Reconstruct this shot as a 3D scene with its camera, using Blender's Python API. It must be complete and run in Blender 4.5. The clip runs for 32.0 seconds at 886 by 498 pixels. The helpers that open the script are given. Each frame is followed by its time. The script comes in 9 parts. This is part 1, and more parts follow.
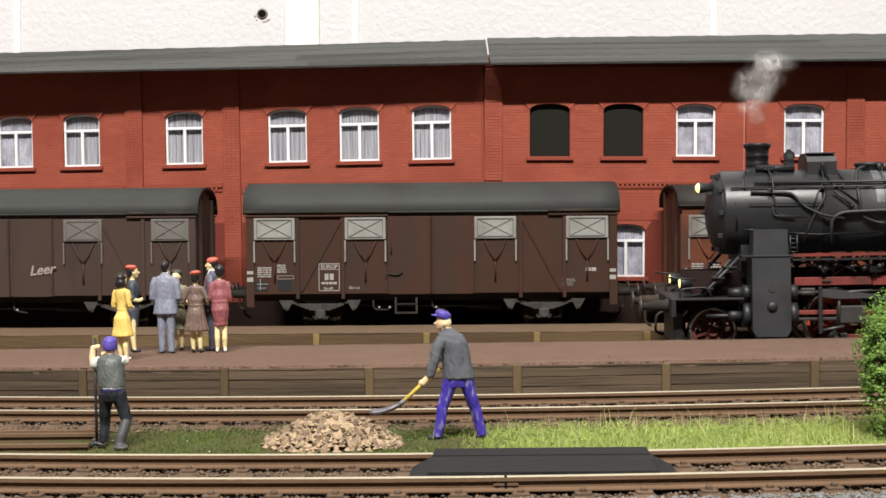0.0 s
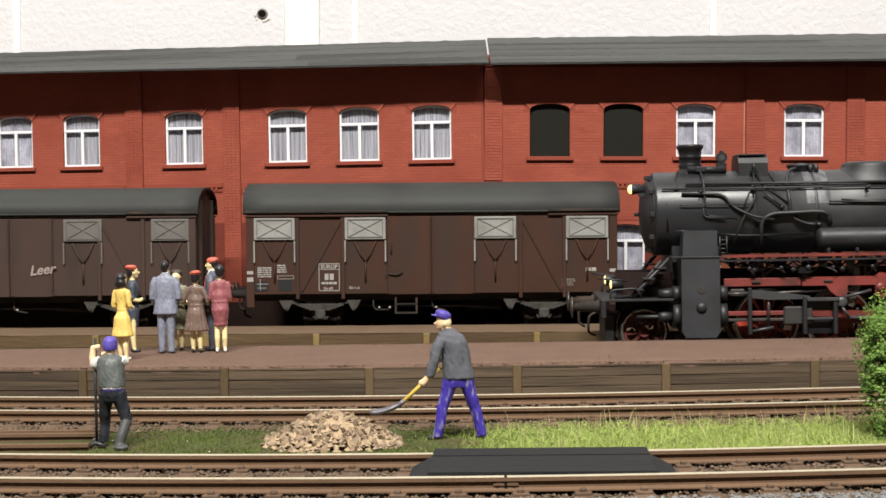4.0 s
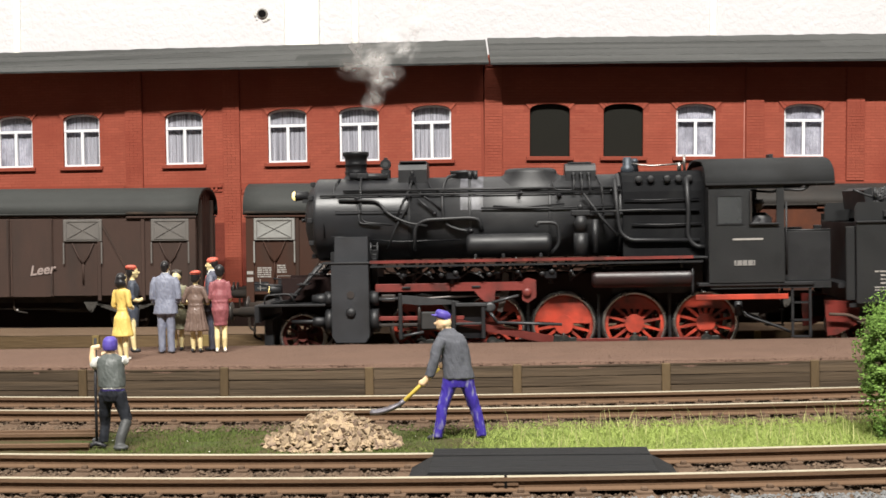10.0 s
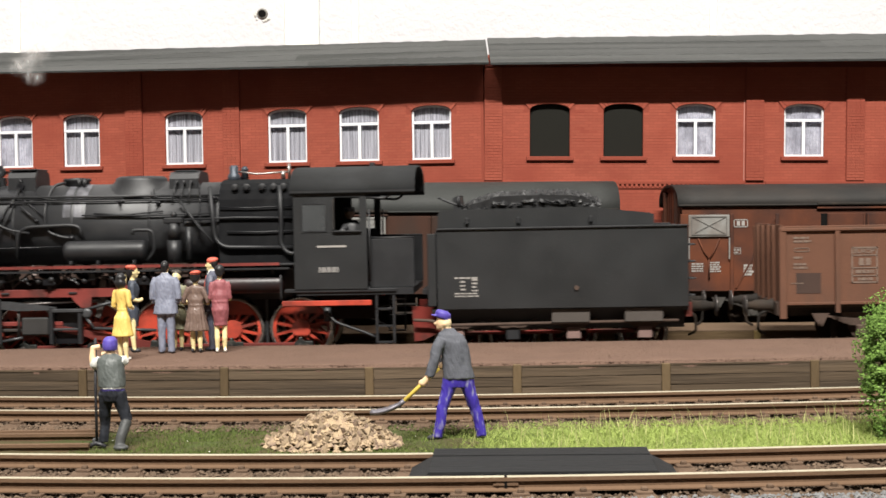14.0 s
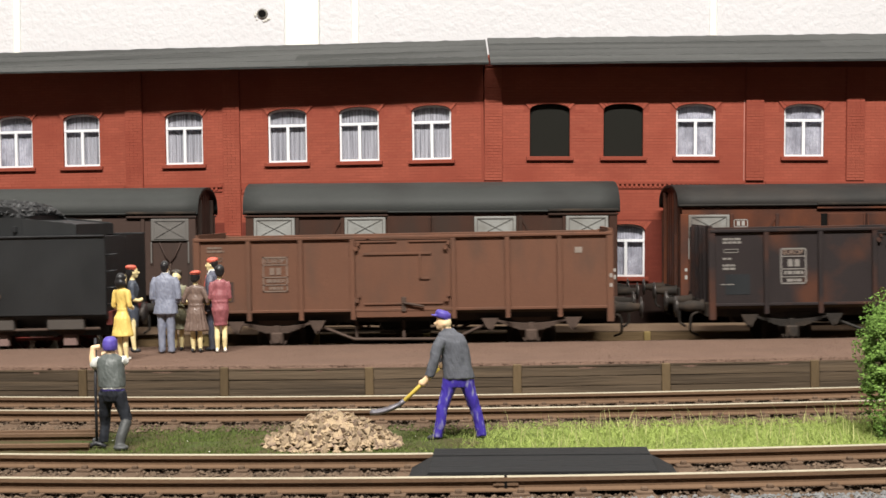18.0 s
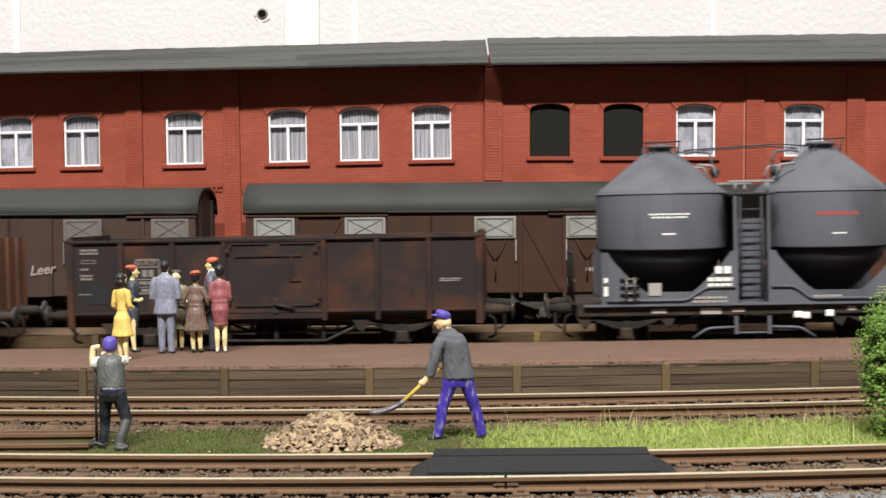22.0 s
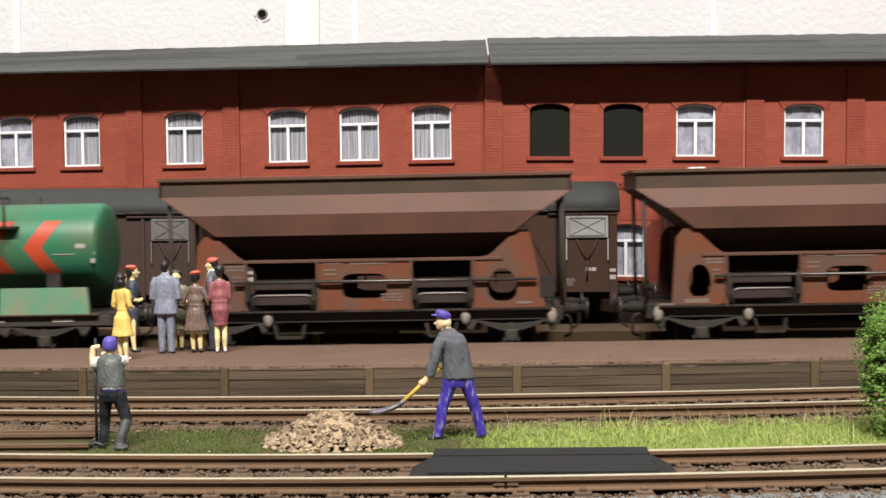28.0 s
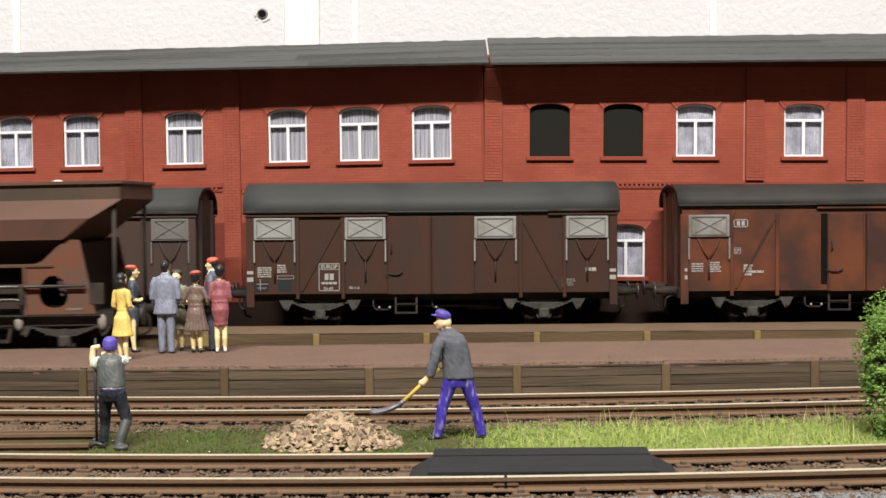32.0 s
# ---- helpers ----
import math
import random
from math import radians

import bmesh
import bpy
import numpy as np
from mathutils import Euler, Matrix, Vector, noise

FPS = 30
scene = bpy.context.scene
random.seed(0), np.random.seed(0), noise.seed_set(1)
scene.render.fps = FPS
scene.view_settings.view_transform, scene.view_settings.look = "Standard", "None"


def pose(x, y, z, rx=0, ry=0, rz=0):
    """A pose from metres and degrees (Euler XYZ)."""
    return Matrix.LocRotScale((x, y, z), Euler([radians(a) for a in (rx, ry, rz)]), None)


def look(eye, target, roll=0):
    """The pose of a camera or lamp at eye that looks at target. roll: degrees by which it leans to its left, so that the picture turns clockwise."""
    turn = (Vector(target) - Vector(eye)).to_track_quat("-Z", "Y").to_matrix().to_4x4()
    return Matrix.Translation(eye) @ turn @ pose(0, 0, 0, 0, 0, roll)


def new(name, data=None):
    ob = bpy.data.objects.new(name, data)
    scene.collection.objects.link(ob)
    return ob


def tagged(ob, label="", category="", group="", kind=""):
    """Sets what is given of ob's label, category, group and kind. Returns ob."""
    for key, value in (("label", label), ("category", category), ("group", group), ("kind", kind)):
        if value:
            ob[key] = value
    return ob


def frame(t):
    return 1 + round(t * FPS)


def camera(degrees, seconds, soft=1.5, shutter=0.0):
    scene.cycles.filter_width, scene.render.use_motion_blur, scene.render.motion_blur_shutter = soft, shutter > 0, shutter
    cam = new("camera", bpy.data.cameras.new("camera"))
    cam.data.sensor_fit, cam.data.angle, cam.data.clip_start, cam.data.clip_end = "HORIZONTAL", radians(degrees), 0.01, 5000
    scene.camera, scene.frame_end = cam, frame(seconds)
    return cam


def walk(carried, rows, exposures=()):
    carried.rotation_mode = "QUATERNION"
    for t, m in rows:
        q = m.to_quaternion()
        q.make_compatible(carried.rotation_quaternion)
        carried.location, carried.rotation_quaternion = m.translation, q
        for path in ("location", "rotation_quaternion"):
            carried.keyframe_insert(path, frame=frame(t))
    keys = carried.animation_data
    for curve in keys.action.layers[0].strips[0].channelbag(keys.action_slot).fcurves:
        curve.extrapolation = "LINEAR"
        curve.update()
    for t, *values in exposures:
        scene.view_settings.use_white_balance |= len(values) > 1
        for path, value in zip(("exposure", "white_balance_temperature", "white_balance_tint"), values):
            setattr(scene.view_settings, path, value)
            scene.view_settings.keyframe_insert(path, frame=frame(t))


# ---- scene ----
from mathutils.bvhtree import BVHTree

# All lengths below are in full-size metres; K turns them into the model's own size (1:45).
K = 1 / 45
GRADE, YAW = 0.019, 3.0
EYE = pose(0, -28.45 * K, 3.18 * K, 88.232, 0, 0)
cam = camera(37.64, 32.0, soft=1.6, shutter=0.5)
walk(cam, [(0.0, EYE), (32.0, EYE)], [(0.0, 0.03), (6.0, 0.04), (8.0, 0.08), (9.0, 0.12), (11.0, 0.17), (13.0, 0.21), (14.5, 0.18), (17.0, 0.05), (32.0, 0.03)])

# Line of the main track, the rear siding and the building
TRACK = pose(0, 0, 0, 0, -math.degrees(GRADE), -YAW)
SIDING = pose(0, 5.85 * K, 0, 0, -0.43, 0)

# How far the train has come along its line (time, metres)
RUN = [(0, 6.87), (0.5, 6.80), (1, 6.69), (1.5, 6.54), (2, 6.37), (2.5, 6.18), (3, 5.97), (3.5, 5.74), (4.5, 5.05),
       (5.5, 4.17), (6, 3.68), (6.5, 3.10), (7, 2.45), (7.5, 1.77), (8, 1.08), (8.5, 0.40), (9, -0.31), (9.5, -1.03),
       (10, -1.83), (10.5, -2.60), (11, -3.53), (11.5, -4.52), (12, -5.59), (12.5, -6.59), (13, -7.79), (13.5, -9.02),
       (14, -10.41), (14.5, -11.85), (15.5, -14.88), (16.5, -17.97), (17, -19.52), (17.5, -21.02), (18, -22.58),
       (18.5, -24.08), (19, -25.67), (19.5, -27.17), (20, -28.75), (20.5, -30.38), (21, -32.18), (21.5, -33.95),
       (22, -36.02), (22.5, -38.16), (23, -40.45), (23.5, -42.66), (24, -44.92), (24.5, -47.06), (25, -49.36),
       (25.5, -51.50), (26.5, -55.62), (27.5, -59.98), (28, -62.36), (28.5, -64.75), (29, -67.27), (29.5, -69.68),
       (30, -72.1), (30.5, -74.55), (31, -77.03), (31.5, -79.46), (32, -81.85)]


def travel(t):
    return float(np.interp(t, [r[0] for r in RUN], [r[1] for r in RUN]))


# The building stands close behind the siding; this brings its plan up to the wagons
NEAR = Matrix.Translation(EYE.translation) @ Matrix.Scale(0.96, 4) @ Matrix.Translation(-EYE.translation)

# ---- light: a closed room with one tube lamp over the layout ----
world = bpy.data.worlds.new("room_air")
scene.world = world
world.use_nodes = True
world.node_tree.nodes["Background"].inputs["Color"].default_value = (1.0, 0.97, 0.92, 1)
world.node_tree.nodes["Background"].inputs["Strength"].default_value = 0.25


def area_lamp(name, m, sx, sy, watts, colour):
    data = bpy.data.lights.new(name, "AREA")
    data.shape, data.size, data.size_y, data.energy, data.color = "RECTANGLE", sx, sy, watts, colour
    ob = new(name, data)
    ob.matrix_world = m
    return ob


area_lamp("tube_light", look((-0.06, -1.40, 1.80), (-0.06, 0.05, 0.05)), 1.5, 0.05, 118, (1.0, 0.965, 0.905))

# ---- helpers for meshes ----


def box(bm, x0, x1, y0, y1, z0, z1, bevel=0.0):
    vs = [bm.verts.new((x, y, z)) for z in (z0, z1) for y in (y0, y1) for x in (x0, x1)]
    fs = [bm.faces.new([vs[i] for i in q]) for q in
          ((0, 2, 3, 1), (4, 5, 7, 6), (0, 1, 5, 4), (2, 6, 7, 3), (0, 4, 6, 2), (1, 3, 7, 5))]
    if bevel:
        es = list({e for f in fs for e in f.edges})
        bmesh.ops.bevel(bm, geom=es, offset=bevel, segments=1, affect="EDGES")
    return bm


def prism(bm, outline, y0, y1):
    """An outline in x and z, pushed through from y0 to y1."""
    a = [bm.verts.new((x, y0, z)) for x, z in outline]
    b = [bm.verts.new((x, y1, z)) for x, z in outline]
    n = len(a)
    bm.faces.new(a)
    bm.faces.new(b[::-1])
    for i in range(n):
        bm.faces.new((a[i], b[i], b[(i + 1) % n], a[(i + 1) % n]))
    return bm


def prism_x(bm, outline, x0, x1):
    """An outline in y and z, pushed through from x0 to x1."""
    a = [bm.verts.new((x0, y, z)) for y, z in outline]
    b = [bm.verts.new((x1, y, z)) for y, z in outline]
    n = len(a)
    bm.faces.new(a)
    bm.faces.new(b[::-1])
    for i in range(n):
        bm.faces.new((a[i], b[i], b[(i + 1) % n], a[(i + 1) % n]))
    return bm


def ring_frame(d, hint=None):
    d = Vector(d).normalized()
    side = d.cross(hint or Vector((0, 0, 1)))
    if side.length < 1e-4:
        side = d.cross(Vector((0, 1, 0)))
    side.normalize()
    return side, side.cross(d)


def cyl(bm, p0, p1, r0, r1=None, n=12, caps=True):
    r1 = r0 if r1 is None else r1
    p0, p1 = Vector(p0), Vector(p1)
    a, b = ring_frame(p1 - p0)
    rings = []
    for p, r in ((p0, r0), (p1, r1)):
        rings.append([bm.verts.new(p + (a * math.cos(2 * math.pi * i / n) + b * math.sin(2 * math.pi * i / n)) * r) for i in range(n)])
    for i in range(n):
        f = bm.faces.new((rings[0][i], rings[0][(i + 1) % n], rings[1][(i + 1) % n], rings[1][i]))
        f.smooth = n > 7
    if caps:
        bm.faces.new(rings[0][::-1])
        bm.faces.new(rings[1])
    return bm


def tube(bm, pts, r, n=6):
    pts = [Vector(p) for p in pts]
    rings = []
    for k, p in enumerate(pts):
        d = (pts[min(k + 1, len(pts) - 1)] - pts[max(k - 1, 0)])
        a, b = ring_frame(d, Vector((0.13, 0.7, 0.7)))
        rings.append([bm.verts.new(p + (a * math.cos(2 * math.pi * i / n) + b * math.sin(2 * math.pi * i / n)) * r) for i in range(n)])
    for k in range(len(rings) - 1):
        for i in range(n):
            f = bm.faces.new((rings[k][i], rings[k][(i + 1) % n], rings[k + 1][(i + 1) % n], rings[k + 1][i]))
            f.smooth = True
    bm.faces.new(rings[0][::-1])
    bm.faces.new(rings[-1])
    return bm


def bend(pts, r=0.12, k=3):
    """A polyline with its inner corners rounded."""
    pts = [Vector(p) for p in pts]
    out = [pts[0]]
    for a, b, c in zip(pts, pts[1:], pts[2:]):
        u, w = (a - b), (c - b)
        q = min(r, u.length * 0.45, w.length * 0.45)
        p0, p1 = b + u.normalized() * q, b + w.normalized() * q
        for i in range(k + 1):
            t = i / k
            out.append(p0 * (1 - t) ** 2 + b * 2 * t * (1 - t) + p1 * t * t)
    out.append(pts[-1])
    return out


def lathe(bm, profile, n=20, at=(0, 0, 0), axis="Z", arc=(0.0, 1.0), smooth=True):
    """Turns (radius, height) round an axis."""
    at = Vector(at)
    full = arc == (0.0, 1.0)
    cols = n if full else n + 1
    rings = []
    for r, h in profile:
        ring = []
        for i in range(cols):
            w = 2 * math.pi * (arc[0] + (arc[1] - arc[0]) * i / n)
            c, s = r * math.cos(w), r * math.sin(w)
            ring.append(bm.verts.new(at + Vector({"Z": (c, s, h), "X": (h, c, s), "Y": (c, h, s)}[axis])))
        rings.append(ring)
    for a, b in zip(rings, rings[1:]):
        for i in range(n if full else n):
            j = (i + 1) % cols
            f = bm.faces.new((a[i], a[j], b[j], b[i]))
            f.smooth = smooth
    if full and profile[0] != profile[-1]:
        for ring, r in ((rings[0], profile[0][0]), (rings[-1], profile[-1][0])):
            if r > 1e-6:
                bm.faces.new(ring)
    return bm


def blob(bm, at, r, n=8, m=6, squash=(1, 1, 1)):
    at = Vector(at)
    prof = []
    for k in range(m + 1):
        w = math.pi * k / m
        prof.append((max(math.sin(w), 1e-3) * r, -math.cos(w) * r))
    tmp_start = len(bm.verts)
    lathe(bm, prof, n)
    bm.verts.ensure_lookup_table()
    for v in bm.verts[tmp_start:]:
        v.co = Vector((v.co.x * squash[0], v.co.y * squash[1], v.co.z * squash[2])) + at
    return bm


def BM():
    return bmesh.new()


def mesh_of(name, bm, mats):
    bmesh.ops.recalc_face_normals(bm, faces=bm.faces)
    bmesh.ops.scale(bm, vec=(K, K, K), verts=bm.verts)
    me = bpy.data.meshes.new(name)
    bm.to_mesh(me)
    bm.free()
    for m in (mats if isinstance(mats, (list, tuple)) else [mats]):
        me.materials.append(m)
    return me


def at(x, y, z, rx=0, ry=0, rz=0):
    """A pose in full-size metres."""
    return pose(x * K, y * K, z * K, rx, ry, rz)


SPLIT = {"valve_gear", "lid_bolt", "end_slope", "door_rib", "end_strut", "hand_rail", "data_panel", "brake_stand", "brake_weight", "seam_ring", "shaft_bearing", "corner_mark", "front_rail", "end_rail", "tank_strap",
         "weld_band", "door_clamp", "cylinder_cover", "brake_plate", "chalk_lump", "equaliser", "door_bar", "slide_bar", "sand_pipe", "step", "front_step", "whistle", "safety_valve"}


def islands(bm):
    """The loose pieces of a bmesh, each as a bmesh of its own."""
    left, out = set(bm.faces), []
    while left:
        todo, seen = [left.pop()], []
        while todo:
            f = todo.pop()
            seen.append(f)
            for v in f.verts:
                for g in v.link_faces:
                    if g in left:
                        left.discard(g)
                        todo.append(g)
        one_bm, made = bmesh.new(), {}
        for f in seen:
            for v in f.verts:
                if v not in made:
                    made[v] = one_bm.verts.new(v.co)
            g = one_bm.faces.new([made[v] for v in f.verts])
            g.smooth, g.material_index = f.smooth, f.material_index
        out.append(one_bm)
    bm.free()
    return out


def part(name, bm, material, parent, label="", m=None, kind=""):
    if name in SPLIT:
        pieces = islands(bm)
        for q in pieces[1:]:
            part_one(name, q, material, parent, label, m, kind)
        bm = pieces[0]
    return part_one(name, bm, material, parent, label, m, kind)


def part_one(name, bm, material, parent, label="", m=None, kind=""):
    ob = new(name, mesh_of(name, bm, material))
    if parent is not None:
        ob.parent = parent
    if m is not None:
        ob.matrix_basis = m
    return tagged(ob, label, kind=kind)


def piece(name, data, parent, m, label=""):
    """One more object on a mesh that is there already."""
    ob = new(name, data)
    ob.parent = parent
    ob.matrix_basis = m
    return tagged(ob, label)


def thing(name, m, label, category, group="", kind=""):
    ob = new(name)
    ob.empty_display_size = 0.005
    ob.matrix_basis = m
    return tagged(ob, label, category, group, kind)


def one(name, bm, material, m, label, category, group="", kind=""):
    ob = new(name, mesh_of(name, bm, material))
    ob.matrix_basis = m
    return tagged(ob, label, category, group, kind)


# ---- materials ----


def mat(name, col, rough=0.6, metal=0.0, var=0.25, size=0.6, bump=0.15, grain=0.03, dirt=None, dirt_amount=0.35,
        dirt_size=0.9, stretch=(1, 1, 1), rnd=0.0, isl=0.0, spec=0.5, dirt_stretch=(1, 1, 1), alpha=1.0, sheen_var=0.25):
    """Colour with mottling at two sizes, fine relief and, where given, dirt of another colour in uneven stains."""
    m = bpy.data.materials.new(name)
    m.use_nodes = True
    nt = m.node_tree
    N, L = nt.nodes, nt.links
    bsdf = N["Principled BSDF"]
    tc = N.new("ShaderNodeTexCoord")
    mp = N.new("ShaderNodeMapping")
    mp.inputs["Scale"].default_value = stretch
    L.new(tc.outputs["Object"], mp.inputs["Vector"])
    off = N.new("ShaderNodeVectorMath")
    off.operation = "ADD"
    info = N.new("ShaderNodeObjectInfo")
    L.new(mp.outputs["Vector"], off.inputs[0])
    L.new(info.outputs["Random"], off.inputs[1])

    def noise_at(width, detail, src):
        n = N.new("ShaderNodeTexNoise")
        n.inputs["Scale"].default_value = 1 / (width * K)
        n.inputs["Detail"].default_value = detail
        L.new(src, n.inputs["Vector"])
        return n.outputs["Fac"]

    def maths(op, a, b):
        n = N.new("ShaderNodeMath")
        n.operation = op
        for i, v in enumerate((a, b)):
            if isinstance(v, (int, float)):
                n.inputs[i].default_value = v
            else:
                L.new(v, n.inputs[i])
        return n.outputs[0]

    big, fine = noise_at(size, 3, off.outputs[0]), noise_at(grain, 2, off.outputs[0])
    value = maths("ADD", maths("MULTIPLY", big, 1.6 * var), maths("MULTIPLY", fine, 0.8 * var))
    value = maths("ADD", value, 1.0 - 1.2 * var)
    if rnd:
        value = maths("ADD", value, maths("MULTIPLY", maths("SUBTRACT", info.outputs["Random"], 0.5), 2 * rnd))
    if isl:
        geo = N.new("ShaderNodeNewGeometry")
        value = maths("ADD", value, maths("MULTIPLY", maths("SUBTRACT", geo.outputs["Random Per Island"], 0.5), 2 * isl))
    base = N.new("ShaderNodeMix")
    base.data_type, base.blend_type = "RGBA", "MULTIPLY"
    base.inputs["Factor"].default_value = 1.0
    base.inputs["A"].default_value = (*col, 1)
    L.new(value, base.inputs["B"])
    out = base.outputs["Result"]
    if dirt:
        mp2 = N.new("ShaderNodeMapping")
        mp2.inputs["Scale"].default_value = dirt_stretch
        L.new(off.outputs[0], mp2.inputs["Vector"])
        stain = noise_at(dirt_size, 5, mp2.outputs["Vector"])
        ramp = N.new("ShaderNodeMapRange")
        ramp.inputs["From Min"].default_value = 0.62 - 0.4 * dirt_amount
        ramp.inputs["From Max"].default_value = 0.80 - 0.3 * dirt_amount
        L.new(stain, ramp.inputs["Value"])
        mix = N.new("ShaderNodeMix")
        mix.data_type = "RGBA"
        L.new(maths("MULTIPLY", ramp.outputs["Result"], 0.8), mix.inputs["Factor"])
        L.new(out, mix.inputs["A"])
        mix.inputs["B"].default_value = (*dirt, 1)
        out = mix.outputs["Result"]
    L.new(out, bsdf.inputs["Base Color"])
    L.new(maths("ADD", maths("MULTIPLY", big, sheen_var), rough - 0.48 * sheen_var), bsdf.inputs["Roughness"])
    bsdf.inputs["Metallic"].default_value = metal
    bsdf.inputs["Specular IOR Level"].default_value = spec if rough < 0.55 or metal else spec * 0.3
    if alpha < 1:
        bsdf.inputs["Alpha"].default_value = alpha
    if bump:
        bp = N.new("ShaderNodeBump")
        bp.inputs["Strength"].default_value = bump
        bp.inputs["Distance"].default_value = grain * K * 0.6
        L.new(fine, bp.inputs["Height"])
        L.new(bp.outputs["Normal"], bsdf.inputs["Normal"])
    return m


M = {}
M["plaster"] = mat("wall_plaster", (0.60, 0.595, 0.61), 0.6, var=0.05, size=4, bump=0.28, grain=0.16)
M["trunking"] = mat("white_plastic", (0.86, 0.86, 0.78), 0.4, var=0.02, size=3, bump=0.03)
M["dark_hole"] = mat("dark_hole", (0.004, 0.0036, 0.0032), 0.9)
M["brick"] = mat("red_brick", (0.290, 0.073, 0.046), 0.75, var=0.22, size=2.2, grain=0.05, bump=0.12, isl=0.07,
                 dirt=(0.24, 0.052, 0.033), dirt_amount=0.45, dirt_size=1.6)
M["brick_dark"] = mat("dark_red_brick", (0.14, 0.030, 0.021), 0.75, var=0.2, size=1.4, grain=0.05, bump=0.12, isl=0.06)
# darker red brick for the wall below z 2.86
M["brick_low"] = mat("lower_wall_brick", (0.150, 0.034, 0.023), 0.8, var=0.25, size=1.4, grain=0.05, bump=0.15, isl=0.06)
M["mortar"] = mat("red_mortar", (0.236, 0.055, 0.035), 0.85, var=0.14, size=1.2, grain=0.05, bump=0.2)
M["slate"] = mat("roof_board", (0.072, 0.073, 0.071), 0.75, var=0.42, size=0.8, grain=0.04, bump=0.7,
                 dirt=(0.034, 0.035, 0.033), dirt_amount=0.5, dirt_size=0.9, stretch=(0.12, 1, 1), dirt_stretch=(0.25, 1, 1))
M["window_white"] = mat("window_paint", (0.76, 0.76, 0.78), 0.45, var=0.05, size=0.5, bump=0.05)
M["curtain"] = mat("net_curtain", (0.44, 0.44, 0.49), 0.9, var=0.6, size=0.05, grain=0.03, bump=0.2, stretch=(1, 1, 0.02), dirt=(0.13, 0.13, 0.15), dirt_amount=0.38, dirt_size=0.045)
M["lace"] = mat("lace_curtain", (0.46, 0.46, 0.53), 0.9, var=0.7, size=0.22, grain=0.05, bump=0.2, stretch=(1, 1, 0.7), dirt=(0.26, 0.26, 0.31), dirt_amount=0.35, dirt_size=0.30)
M["plate_black"] = mat("blind_panel", (0.012, 0.0115, 0.009), 0.8, var=0.2)
M["platform"] = mat("platform_grit", (0.138, 0.087, 0.065), 0.95, var=0.28, size=0.8, grain=0.05, bump=0.7)
M["plank"] = mat("old_plank", (0.098, 0.071, 0.047), 0.8, var=0.30, size=0.12, grain=0.03, bump=0.6, stretch=(0.05, 1, 1), rnd=0.14,
                 dirt=(0.042, 0.032, 0.023), dirt_amount=0.45, dirt_size=0.16, dirt_stretch=(0.9, 1, 1))
M["plank_light"] = mat("pale_plank", (0.105, 0.070, 0.037), 0.8, var=0.35, size=0.7, grain=0.05, bump=0.5, stretch=(0.12, 1, 1), rnd=0.1,
                       dirt=(0.075, 0.048, 0.027), dirt_amount=0.4, dirt_size=0.6)
M["post"] = mat("weathered_post", (0.112, 0.078, 0.043), 0.8, var=0.3, size=0.4, grain=0.04, bump=0.5, stretch=(1, 1, 0.2), rnd=0.2)
M["post_pale"] = mat("pale_yellow_post", (0.215, 0.155, 0.062), 0.8, var=0.3, size=0.3, grain=0.04, bump=0.4, rnd=0.15)
M["rail_rust"] = mat("rusty_rail", (0.136, 0.083, 0.051), 0.8, var=0.25, size=0.7, grain=0.04, bump=0.3)
M["rail_top"] = mat("bright_rail", (0.50, 0.45, 0.335), 0.45, metal=0.35, var=0.12, size=2)
M["sleeper"] = mat("rusty_sleeper", (0.118, 0.078, 0.053), 0.9, var=0.35, size=0.6, grain=0.05, bump=0.5, rnd=0.15)
M["ballast"] = mat("ballast_bed", (0.10, 0.068, 0.048), 0.95, var=0.5, size=0.25, grain=0.07, bump=1.0)
M["ballast_grey"] = mat("ballast_stone", (0.120, 0.085, 0.060), 0.95, var=0.2, size=0.3, isl=0.36)
M["gravel"] = mat("grey_gravel", (0.165, 0.165, 0.165), 0.95, var=0.2, size=0.3, isl=0.25)
M["grit"] = mat("fine_grit", (0.155, 0.100, 0.076), 0.95, var=0.2, size=0.3, isl=0.22)
M["crumb"] = mat("platform_crumb", (0.112, 0.071, 0.053), 0.95, var=0.2, size=0.3, isl=0.3)
M["grass_base"] = mat("grass_base", (0.115, 0.145, 0.038), 0.9, var=0.4, size=0.35, grain=0.04, bump=0.8)
M["soil"] = mat("soil", (0.075, 0.06, 0.03), 0.95, var=0.4, size=0.5, grain=0.06, bump=0.9, dirt=(0.05, 0.07, 0.02), dirt_amount=0.5)
M["grass"] = mat("yellow_grass", (0.27, 0.335, 0.088), 0.7, var=0.2, size=1.2, isl=0.22, bump=0)
M["grass_dark"] = mat("dark_grass", (0.09, 0.12, 0.03), 0.75, var=0.25, size=0.8, isl=0.35, bump=0)
M["rubble"] = mat("rubble_stone", (0.300, 0.225, 0.145), 0.9, var=0.35, size=0.12, grain=0.03, bump=0.5, rnd=0.40, dirt=(0.165, 0.115, 0.095), dirt_amount=0.4, dirt_size=0.12)
M["tar"] = mat("tarred_board", (0.017, 0.0172, 0.018), 0.75, var=0.35, size=0.5, grain=0.05, bump=0.5, stretch=(0.2, 1, 1), rnd=0.1)
M["leaf"] = mat("leaf_foam", (0.165, 0.275, 0.062), 0.75, var=0.3, size=0.3, isl=0.35, bump=0.2)
M["bark"] = mat("bark", (0.07, 0.05, 0.03), 0.9, bump=0.6)
